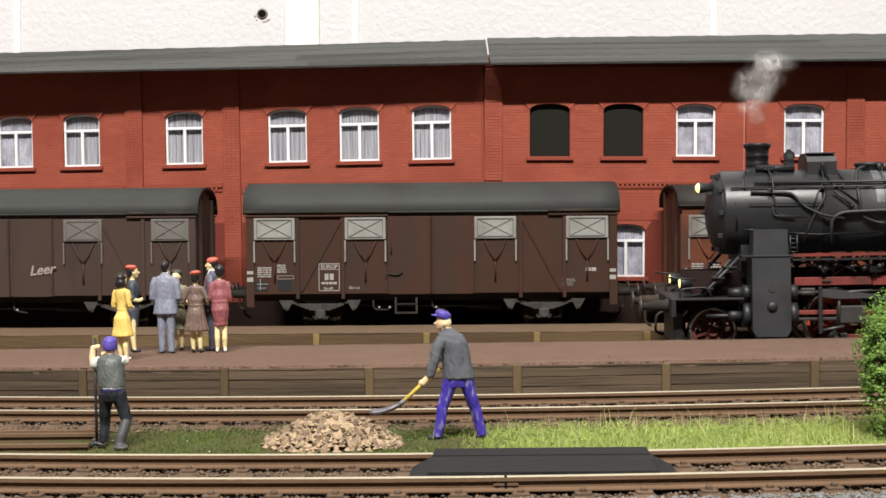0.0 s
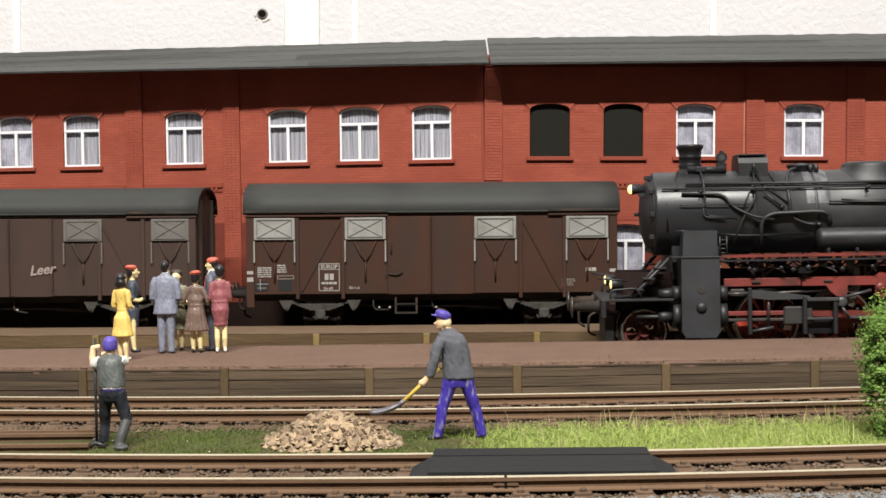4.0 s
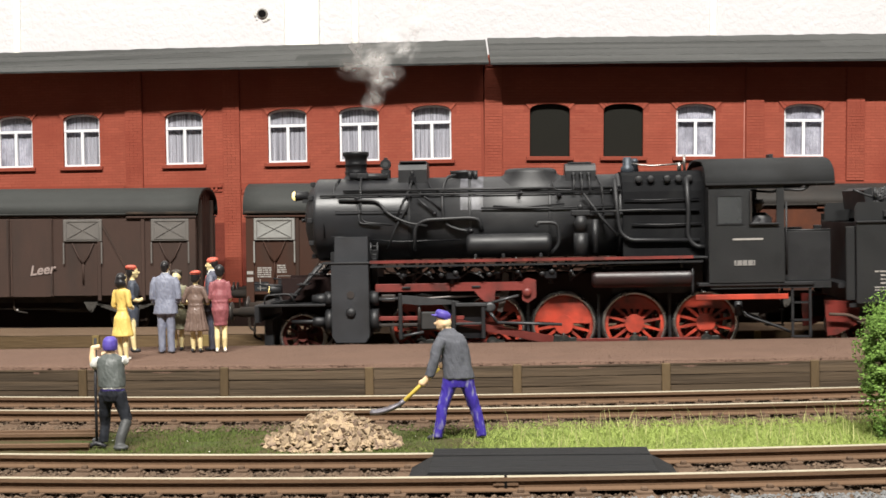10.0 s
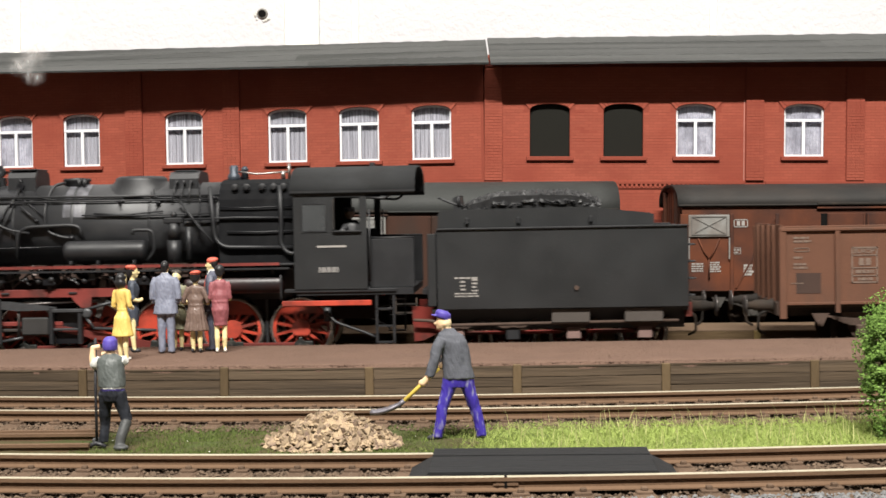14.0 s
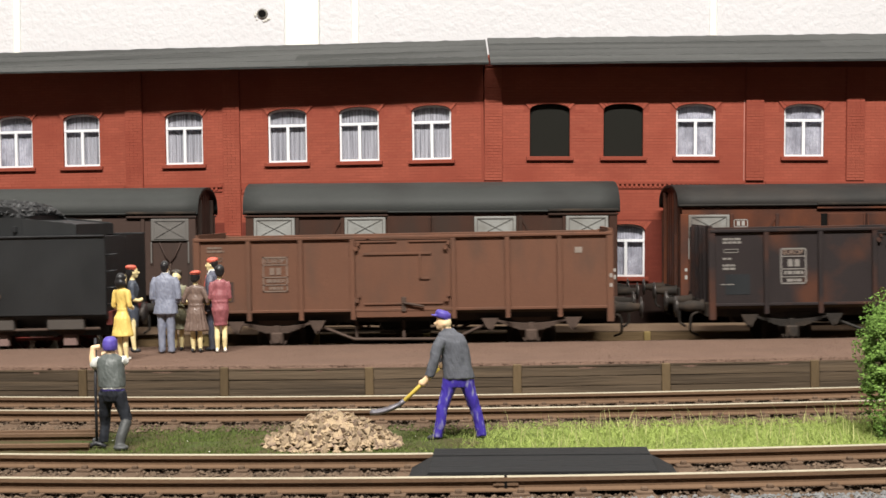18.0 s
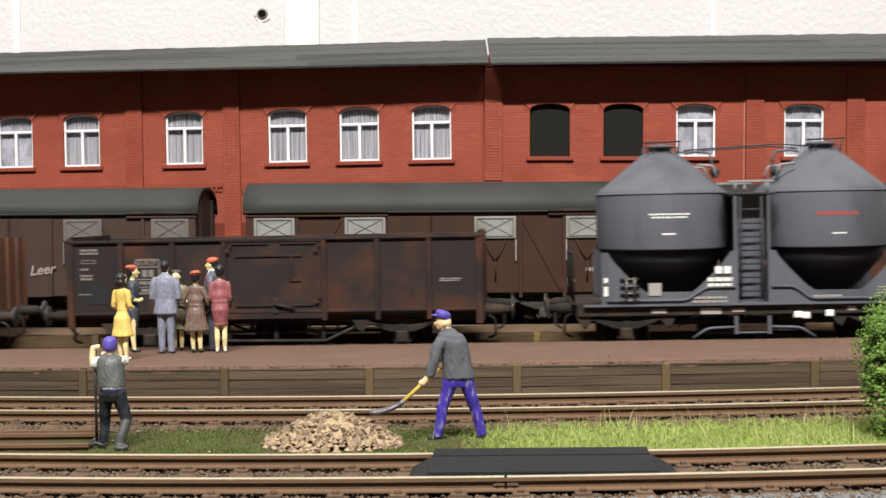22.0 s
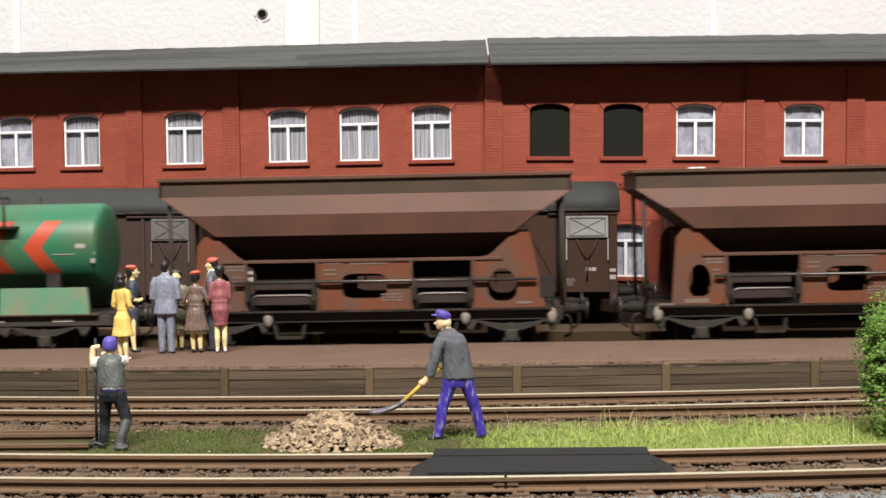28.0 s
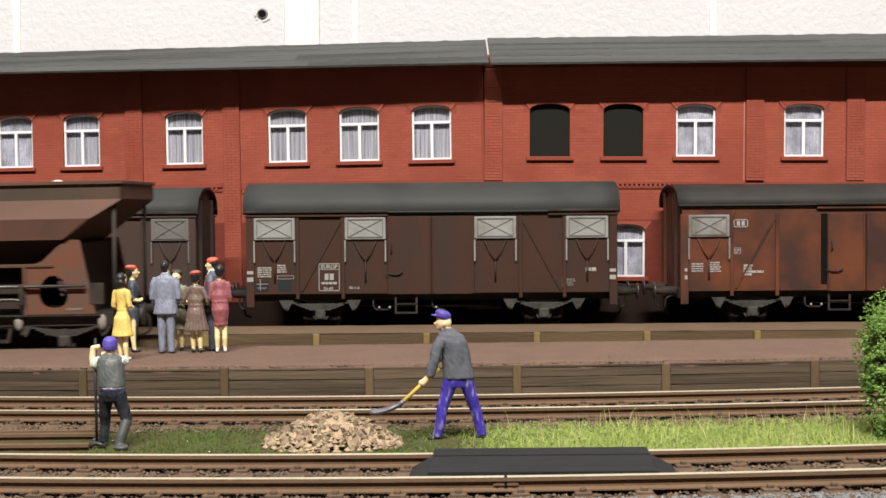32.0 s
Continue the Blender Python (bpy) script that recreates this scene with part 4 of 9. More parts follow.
            box(bm, x0 + 0.02, x0 + 0.06, ya, yb, 1.05, 2.97)
            box(bm, x1 - 0.06, x1 - 0.02, ya, yb, 1.05, 2.97)
            part("door_rib", bm, paint, door)
            if s < 0 and x0 < -0.5:
                bm = BM()
                tube(bm, bend([(x0 - 0.05, -H - 0.09, 1.56), (x0 + 0.26, -H - 0.09, 1.52), (x0 + 0.38, -H - 0.09, 1.60)]), 0.018)
                tube(bm, bend([(x0 + 0.10, -H - 0.05, 2.30), (x0 + 0.10, -H - 0.11, 2.24), (x0 + 0.10, -H - 0.11, 2.10), (x0 + 0.10, -H - 0.05, 2.04)], 0.03), 0.015)
                part("door_handle", bm, M["frame_black"], door)
        # ventilation shutters with pressed crosses
        for x0, x1 in shutters:
            y0, y1 = sorted((s * (H + 0.005), s * (H + 0.055)))
            sh = part("ventilation_shutter", box(BM(), x0, x1, y0, y1, 2.42, 2.98, 0.012), shutter, w, "grey metal shutter with a pressed cross")
            bm = BM()
            ya, yb = sorted((s * (H + 0.055), s * (H + 0.072)))
            i0, i1, j0, j1 = x0 + 0.09, x1 - 0.09, 2.49, 2.92
            t = 0.014
            prism(bm, [(i0, j0), (i0 + t, j0), (i1, j1), (i1 - t, j1)], ya, yb)
            prism(bm, [(i0, j1), (i0 + t, j1), (i1, j0), (i1 - t, j0)], ya, yb)
            for a, b, c, d in ((i0 - 0.02, i1 + 0.02, j0 - 0.02, j0), (i0 - 0.02, i1 + 0.02, j1, j1 + 0.02), (i0 - 0.02, i0, j0, j1), (i1, i1 + 0.02, j0, j1)):
                box(bm, a, b, ya, yb, c, d)
            part("pressed_cross", bm, M["shutter_dark"], sh)
            for x in (x0 + 0.01, x1 - 0.01):
                part("shutter_guide", box(BM(), x - 0.018, x + 0.018, min(ya, yb), max(ya, yb) + 0.0, 1.86, 2.40), shutter, w)
            bm = BM()
            cxx = (x0 + x1) / 2
            for q in (-1, 1):
                tube(bm, [(cxx + q * 0.27, s * (H + 0.03), 2.38), (cxx + q * 0.13, s * (H + 0.03), 2.05), (cxx, s * (H + 0.03), 1.85)], 0.02, 5)
            tube(bm, [(cxx, s * (H + 0.03), 1.87), (cxx, s * (H + 0.03), 1.35)], 0.022, 5)
            part("shutter_linkage", bm, paint, w)
        # corner marks, solebar, steps
        part("solebar", box(BM(), -L0, L0, *sorted((s * 1.08, s * 1.16)), 0.86, 1.05), M["frame_black"], w)
    dark = M["frame_black"]
    running_gear(w, (-2.85, 2.85), gear=M["gear_dusty"])
    for k in (-1, 1):
        buffers(w, k * (L0 + 0.05), k)
        part("head_stock", box(BM(), k * L0 - 0.08, k * L0 + 0.08, -1.3, 1.3, 0.86, 1.12, 0.01), dark, w)
    bm = BM()
    for a, b in ((-0.95, -0.9), (-0.42, -0.37)):
        box(bm, a, b, -1.35, -1.30, 0.55, 1.05)
    box(bm, -0.95, -0.37, -1.38, -1.27, 0.53, 0.57)
    box(bm, -0.95, -0.37, -1.36, -1.30, 0.76, 0.79)
    part("step", bm, dark, w)
    bm = BM()
    tube(bm, [(-1.9, -0.9, 0.72), (1.6, -0.9, 0.68)], 0.03)
    tube(bm, bend([(-1.5, -1.2, 0.95), (-1.5, -1.2, 0.62), (-1.1, -1.2, 0.62)]), 0.025)
    tube(bm, bend([(0.0, -1.2, 0.95), (0.0, -1.2, 0.66), (0.35, -1.2, 0.60)]), 0.025)
    cyl(bm, (0.9, -0.5, 0.72), (1.8, -0.5, 0.72), 0.16, n=12)
    part("brake_rigging", bm, dark, w)
    bm = BM()
    for x in (-1.35, -1.08, 0.1):
        blob(bm, (x, -1.24, 0.68), 0.032, 8, 5)
    part("brake_weight", bm, M["lettering"], w, "small white brake lever weights")
    return w


def wagon_marks(w, style):
    y = -1.385
    if style == "main":
        spots = outline_bars(-2.87, 1.12, 0.53, 0.70) + [(-2.87, 1.66, 0.53, 0.014)]
        spots += [(-2.72, 1.40, 0.10, 0.16), (-2.59, 1.40, 0.10, 0.16)] + text_rows(-2.80, 1.29, 0.4, 1, 0.1, 0.06, 3, 1)
        spots += text_rows(-4.42, 1.70, 0.38, 5, 0.055, 0.035, 5) + text_rows(-3.92, 1.76, 0.25, 4, 0.055, 0.035, 6)
        spots += outline_bars(-3.92, 1.43, 0.42, 0.09, 0.012) + [(-4.45, 1.30, 0.30, 0.014), (-4.36, 1.14, 0.014, 0.3), (-4.42, 1.2, 0.22, 0.012)]
        spots += text_rows(3.90, 1.58, 0.30, 1, 0.05, 0.09, 9, 1) + text_rows(3.3, 1.37, 0.35, 4, 0.05, 0.014, 10)
        bars(w, spots, y, t=0.008)
        bars(w, [(-4.52, 1.13, 0.38, 0.24), (-3.9, 1.13, 0.34, 0.28)], y, M["panel_black"], "data_panel", 0.004)
        written(w, "EUROP", -2.815, y - 0.008, 1.692, 0.098, M["lettering"])
        written(w, "Gs-60", -2.745, y - 0.008, 1.155, 0.070, M["lettering"])
        written(w, "Gmms", -2.10, y - 0.008, 1.17, 0.072, M["lettering"])
        for x in (-4.68, 4.50):
            bars(w, [(x, 1.56, 0.16, 0.08), (x, 1.37, 0.16, 0.11)], y - 0.045, M["lettering"], "corner_mark", 0.006)
    elif style == "chalk":
        written(w, "Leer", 0.50, y - 0.07, 1.57, 0.25, M["chalk"], "chalk_writing", 0.3, 6.0)
        bars(w, text_rows(3.95, 1.62, 0.16, 2, 0.06, 0.05, 12), y, M["lettering"])
    else:
        spots = outline_bars(-3.35, 2.66, 0.36, 0.20, 0.022) + [(-3.27, 2.70, 0.08, 0.12), (-3.15, 2.70, 0.08, 0.12)]
        spots += text_rows(-4.42, 1.72, 0.36, 4, 0.06, 0.035, 21) + text_rows(-3.95, 1.75, 0.28, 5, 0.055, 0.035, 22)
        spots += outline_bars(-3.45, 1.98, 0.28, 0.16, 0.012) + text_rows(-3.42, 2.07, 0.22, 2, 0.06, 0.03, 23)
        spots += text_rows(-3.10, 1.66, 0.24, 4, 0.075, 0.055, 24) + text_rows(-2.9, 1.50, 0.35, 1, 0.06, 0.06, 25)
        bars(w, spots, y - 0.002, t=0.008)
        bars(w, [(-4.6, 1.55, 0.07, 0.08), (-4.6, 1.35, 0.07, 0.10)], y - 0.045, M["lettering"], "corner_mark", 0.006)


M["chalk"] = mat("faint_chalk", (0.30, 0.24, 0.22), 0.9, var=0.4, size=0.1, bump=0)
M["panel_black"] = mat("black_panel", (0.02, 0.022, 0.024), 0.7)
covered = [covered_wagon(-0.27, M["wagon"], M["shutter"], "grimy brown covered wagon with grey shutters"),
           covered_wagon(-10.94, M["wagon_dark"], M["shutter_dark"], "very sooty covered wagon with a chalked word", None, 3.79, 3.11, ((-4.50, -3.54), (-2.33, -1.35), (1.35, 2.33), (3.57, 4.53))),
           covered_wagon(10.73, M["wagon_red"], M["shutter_mid"], "rusty red covered wagon with one door ajar", M["wagon_roof_sooty"], 3.77, 3.22,
                         ((-4.50, -3.46), (3.40, 4.47)), True)]
for _w, _s in zip(covered, ("main", "chalk", "red")):
    wagon_marks(_w, _s)


# ---- figurines (painted plastic, each one plain mesh) ----


def rings_mesh(bm, rings, n=20, index=0, turn=0.0, power=1.0):
    """A closed body from rings (x, y, z, rx, ry); a power below 1 squares the section."""
    start = len(bm.faces)
    loops = []
    ct, st = math.cos(turn), math.sin(turn)
    for x, y, z, rx, ry in rings:
        loop = []
        for i in range(n):
            c, s = math.cos(2 * math.pi * i / n), math.sin(2 * math.pi * i / n)
            a, b = rx * math.copysign(abs(c) ** power, c), ry * math.copysign(abs(s) ** power, s)
            loop.append(bm.verts.new((x + a * ct - b * st, y + a * st + b * ct, z)))
        loops.append(loop)
    for a, b in zip(loops, loops[1:]):
        for i in range(n):
            bm.faces.new((a[i], a[(i + 1) % n], b[(i + 1) % n], b[i]))
    bm.faces.new(loops[0][::-1])
    bm.faces.new(loops[-1])
    bm.faces.ensure_lookup_table()
    for f in bm.faces[start:]:
        f.material_index, f.smooth = index, True


def limb(bm, pts, radii, index, n=10):
    start = len(bm.faces)
    pts = [Vector(p) for p in pts]
    loops = []
    for k, p in enumerate(pts):
        d = pts[min(k + 1, len(pts) - 1)] - pts[max(k - 1, 0)]
        a, b = ring_frame(d, Vector((0.31, 0.83, 0.2)))
        loops.append([bm.verts.new(p + (a * math.cos(2 * math.pi * i / n) + b * math.sin(2 * math.pi * i / n)) * radii[k]) for i in range(n)])
    for a, b in zip(loops, loops[1:]):
        for i in range(n):
            bm.faces.new((a[i], a[(i + 1) % n], b[(i + 1) % n], b[i]))
    bm.faces.new(loops[0][::-1])
    bm.faces.new(loops[-1])
    bm.faces.ensure_lookup_table()
    for f in bm.faces[start:]:
        f.material_index, f.smooth = index, True


def coloured_blob(bm, at_, r, index, squash=(1, 1, 1)):
    start = len(bm.faces)
    bm.verts.ensure_lookup_table()
    blob(bm, at_, r, 14, 10, squash)
    bm.faces.ensure_lookup_table()
    for f in bm.faces[start:]:
        f.material_index = index


def toy(name, col, rough=0.5, var=0.2):
    return mat(name, col, rough, var=max(var, 0.2), size=0.16, grain=0.025, bump=0.3, dirt=tuple(c * 0.68 for c in col), dirt_amount=0.08, dirt_size=0.10, dirt_stretch=(1.6, 1.6, 0.5))


SKIN = toy("toy_skin", (0.82, 0.68, 0.36))
SKIN_PINK = toy("toy_skin_warm", (0.80, 0.55, 0.33))
HAIR = toy("toy_hair", (0.012, 0.011, 0.012), 0.4)
RED_HAT = toy("toy_red_cap", (0.55, 0.11, 0.07))
SHOE_DARK = toy("toy_dark_shoe", (0.02, 0.02, 0.024))
SHOE_WHITE = toy("toy_white_shoe", (0.8, 0.78, 0.72))
SHIRT = toy("toy_pale_shirt", (0.66, 0.66, 0.62))


def sculpt(bm, mats, m, label, group, cloth=(1,), pleats=0.0, voxel=0.0125):
    """Melts the pieces of a figure into one moulded skin, keeps their paint, and works creases into the cloth."""
    bmesh.ops.recalc_face_normals(bm, faces=bm.faces)
    bm.faces.ensure_lookup_table()
    tree = BVHTree.FromBMesh(bm)
    paint = [f.material_index for f in bm.faces]
    me = bpy.data.meshes.new("figurine")
    bm.to_mesh(me)
    bm.free()
    tmp = bpy.data.objects.new("figurine", me)
    scene.collection.objects.link(tmp)
    skin = tmp.modifiers.new("skin", "REMESH")
    skin.mode, skin.voxel_size = "VOXEL", voxel
    out = bpy.data.meshes.new_from_object(tmp.evaluated_get(bpy.context.evaluated_depsgraph_get()))
    bpy.data.objects.remove(tmp)
    fig = bmesh.new()
    fig.from_mesh(out)
    bpy.data.meshes.remove(out)
    bpy.data.meshes.remove(me)
    for f in fig.faces:
        f.smooth = True
        f.material_index = paint[tree.find_nearest(f.calc_center_median())[2]]
    for _ in range(2):
        bmesh.ops.smooth_vert(fig, verts=fig.verts, factor=0.5, use_axis_x=True, use_axis_y=True, use_axis_z=True)
    fig.normal_update()
    moves = []
    for v in fig.verts:
        c = v.co
        h = 0.0
        if any(f.material_index in cloth for f in v.link_faces):
            h = 0.009 * noise.noise((c.x * 14, c.y * 14, c.z * 5)) + 0.006 * noise.noise((c.x * 30, c.y * 30, c.z * 17 + c.x * 25))
            if pleats and c.z < 0.95:
                h += pleats * math.sin(15 * math.atan2(c.y, c.x) + 2 * noise.noise((c.x * 3, c.y * 3, 0))) * min(1, (0.95 - c.z) * 2.5)
        moves.append(v.normal * h)
    for v, d in zip(fig.verts, moves):
        v.co += d
    ob = new("figurine", mesh_of("figurine", fig, mats))
    ob.matrix_basis = m
    return tagged(ob, label, "figurine", group)


def hat(bm, x, y, z, index, tilt=0.03):
    """A soft beret, pulled to one side."""
    rings_mesh(bm, [(x, y, z - 0.03, 0.088, 0.096), (x, y, z - 0.005, 0.102, 0.108), (x + tilt * 0.4, y - 0.015, z + 0.025, 0.112, 0.120), (x + tilt * 0.8, y - 0.02, z + 0.055, 0.088, 0.098),
                    (x + tilt, y - 0.02, z + 0.07, 0.04, 0.05)], 18, index)


def head(bm, z, nod=0.02):
    """Skull, jaw, nose, ears and neck; z is the chin."""
    limb(bm, [(0, -0.005, z - 0.14), (0, 0.0, z - 0.02), (0, 0.01, z + 0.06)], [0.062, 0.05, 0.052], 0)
    coloured_blob(bm, (0, nod, z + 0.115), 0.098, 0, (0.86, 1.02, 1.24))
    coloured_blob(bm, (0, nod + 0.055, z + 0.035), 0.05, 0, (0.95, 0.9, 0.85))
    coloured_blob(bm, (0, nod + 0.108, z + 0.095), 0.022, 0, (0.8, 1.2, 1.2))
    for q in (-1, 1):
        coloured_blob(bm, (q * 0.085, nod, z + 0.10), 0.022, 0, (0.5, 1, 1.4))


def woman(s, d, turn, dress, cap, shoe, label, h=1.66, hem=0.46, flare=0.22, waist=0.105, hips=0.165, elbows=0.22, pleats=0.0, hair=None, wide=1.0):
    """Front of the figure faces +y before turning. Materials: skin, dress, hat, shoes, hair."""
    bm = BM()
    for q in (-1, 1):
        x = q * 0.072
        limb(bm, [(x, 0.01, 0.05), (x, -0.012, 0.28), (x * 1.05, 0.0, 0.46), (x * 1.1, 0, 0.75)], [0.036, 0.056, 0.050, 0.075], 0)
        coloured_blob(bm, (x * 1.1, 0.045, 0.034), 0.046, 3, (0.78, 2.1, 0.8))
        coloured_blob(bm, (x * 1.1, -0.03, 0.05), 0.040, 3, (0.8, 0.9, 1.1))
        # sleeve to the elbow, bare forearm held across the front
        limb(bm, [(q * 0.135, -0.005, 1.345), (q * 0.165, -0.01, 1.27), (q * (elbows - 0.02), -0.02, 1.12), (q * elbows, -0.005, 1.03)], [0.055, 0.060, 0.052, 0.05], 1)
        limb(bm, [(q * elbows, 0.0, 1.03), (q * (elbows - 0.05), 0.12, 1.00), (q * 0.08, 0.19, 1.03)], [0.042, 0.036, 0.032], 0)
    rings_mesh(bm, [(0, 0, hem, flare, flare * 0.82), (0, 0, hem + 0.05, flare * 0.965, flare * 0.79), (0, 0, (hem + 0.82) / 2, (flare + hips) / 2, (flare * 0.8 + hips * 0.82) / 2), (0, -0.012, 0.82, hips, hips * 0.84),
                    (0, 0, 0.955, waist + 0.012, waist * 0.82), (0, 0, 1.0, waist, waist * 0.8), (0, 0.01, 1.10, waist + 0.025, waist * 0.88), (0, 0.025, 1.21, 0.148, 0.115), (0, 0.015, 1.29, 0.158, 0.108),
                    (0, 0, 1.355, 0.142, 0.085), (0, 0, 1.395, 0.075, 0.062)], 24, 1)
    rings_mesh(bm, [(0, 0, 0.965, waist + 0.014, waist * 0.88), (0, 0, 0.995, waist + 0.014, waist * 0.88)], 22, 1)
    head(bm, 1.44)
    coloured_blob(bm, (0, -0.018, 1.575), 0.106, 4, (0.95, 0.98, 1.08))
    if hair == "long":
        coloured_blob(bm, (0, -0.07, 1.49), 0.085, 4, (1.25, 0.75, 1.15))
        for q in (-1, 1):
            coloured_blob(bm, (q * 0.075, -0.03, 1.47), 0.05, 4, (0.9, 1.1, 1.3))
    else:
        coloured_blob(bm, (0, -0.06, 1.515), 0.072, 4, (1.1, 0.75, 0.95))
    if cap is not HAIR:
        hat(bm, 0, -0.01, 1.625, 2)
    k = h / 1.68
    for v in bm.verts:
        v.co = Vector((v.co.x * wide, v.co.y, v.co.z * k))
    return sculpt(bm, [SKIN, dress, cap, shoe, HAIR], TRACK @ at(s, d, 0.42, 0, 0, turn), label, "figurines on the platform", (1,), pleats)


def man(s, d, turn, suit, trousers, cap, label, h=1.80, shirt=None):
    bm = BM()
    for q in (-1, 1):
        x = q * 0.105
        limb(bm, [(x * 1.02, 0.0, 0.035), (x * 1.0, 0.0, 0.42), (x * 0.92, 0, 0.86)], [0.080, 0.088, 0.112], 5, 14)
        coloured_blob(bm, (x * 1.15, 0.05, 0.035), 0.058, 3, (0.85, 2.1, 0.75))
        # sleeves bent so that the fists meet before the chest
        limb(bm, [(q * 0.20, 0, 1.475), (q * 0.262, -0.015, 1.36), (q * 0.285, -0.02, 1.18), (q * 0.29, -0.005, 1.06)], [0.075, 0.082, 0.075, 0.070], 1, 14)
        limb(bm, [(q * 0.29, -0.005, 1.06), (q * 0.25, 0.10, 1.0), (q * 0.16, 0.19, 1.02)], [0.068, 0.062, 0.055], 1, 14)
        coloured_blob(bm, (q * 0.12, 0.22, 1.03), 0.05, 0)
    rings_mesh(bm, [(0, -0.005, 0.775, 0.275, 0.165), (0, -0.005, 0.80, 0.280, 0.17), (0, 0, 0.93, 0.250, 0.16), (0, 0, 1.07, 0.215, 0.138), (0, 0, 1.25, 0.235, 0.142), (0, 0, 1.40, 0.252, 0.132), (0, -0.005, 1.485, 0.225, 0.105),
                    (0, -0.01, 1.535, 0.12, 0.078), (0, -0.01, 1.575, 0.078, 0.068)], 26, 1, power=0.85)
    if shirt is not None:
        rings_mesh(bm, [(0, 0.115, 1.10, 0.03, 0.03), (0, 0.105, 1.30, 0.07, 0.045), (0, 0.06, 1.50, 0.085, 0.055), (0, 0.02, 1.57, 0.075, 0.06)], 14, 6)
        limb(bm, [(0, 0.15, 1.15), (0, 0.155, 1.30), (0, 0.125, 1.48)], [0.022, 0.026, 0.018], 2)
    rings_mesh(bm, [(0, -0.002, 1.545, 0.078, 0.072), (0, -0.002, 1.585, 0.074, 0.070)], 16, 6)
    head(bm, 1.575)
    coloured_blob(bm, (0, -0.012, 1.715), 0.104, 4, (0.93, 1.0, 1.02))
    coloured_blob(bm, (0, -0.06, 1.655), 0.065, 4, (1.15, 0.7, 1.0))
    if cap is not HAIR:
        hat(bm, 0, 0.01, 1.765, 2)
    k = h / 1.82
    for v in bm.verts:
        v.co = Vector((v.co.x * 0.88, v.co.y, v.co.z * k))
    return sculpt(bm, [SKIN, suit, cap, SHOE_DARK, HAIR, trousers, shirt or SHIRT], TRACK @ at(s, d, 0.42, 0, 0, turn), label, "figurines on the platform", (1, 5))


BLUE_GREY = toy("toy_blue_grey_cloth", (0.205, 0.22, 0.285))
DARK_SUIT = toy("toy_dark_suit", (0.085, 0.09, 0.125))
woman(-5.83, -4.22, -24, toy("toy_yellow_cloth", (0.74, 0.53, 0.145)), HAIR, SHOE_WHITE, "figurine in a yellow dress with black hair", 1.66, 0.47, 0.225, 0.10, 0.165, 0.21, hair="long", wide=0.95)
woman(-6.06, -2.75, -72, toy("toy_navy_cloth", (0.055, 0.065, 0.088)), RED_HAT, SHOE_DARK, "figurine in a dark navy dress and red beret", 1.74, 0.50, 0.125, 0.12, 0.165, 0.19)
man(-5.31, -3.05, 0, BLUE_GREY, BLUE_GREY, HAIR, "figurine in a blue-grey suit", 1.84)
woman(-5.22, -2.50, 175, toy("toy_olive_cloth", (0.20, 0.19, 0.12)), toy("toy_brown_hair", (0.05, 0.04, 0.03)), SHOE_DARK, "figurine in an olive coat facing the others", 1.62, 0.45, 0.24, 0.12, 0.17, 0.22)
woman(-4.72, -3.0, -4, toy("toy_brown_cloth", (0.155, 0.105, 0.085), 0.38), RED_HAT, SHOE_DARK, "figurine in a brown pleated dress and red beret", 1.62, 0.46, 0.245, 0.145, 0.175, 0.255, 0.010)
man(-4.46, -2.62, 88, DARK_SUIT, DARK_SUIT, RED_HAT, "figurine in a dark suit, pale shirt and red cap", 1.86, SHIRT)
woman(-4.22, -3.05, 12, toy("toy_rose_cloth", (0.27, 0.085, 0.095)), HAIR, SHOE_WHITE, "figurine in a dusty rose dress", 1.74, 0.52, 0.135, 0.15, 0.172, 0.195)


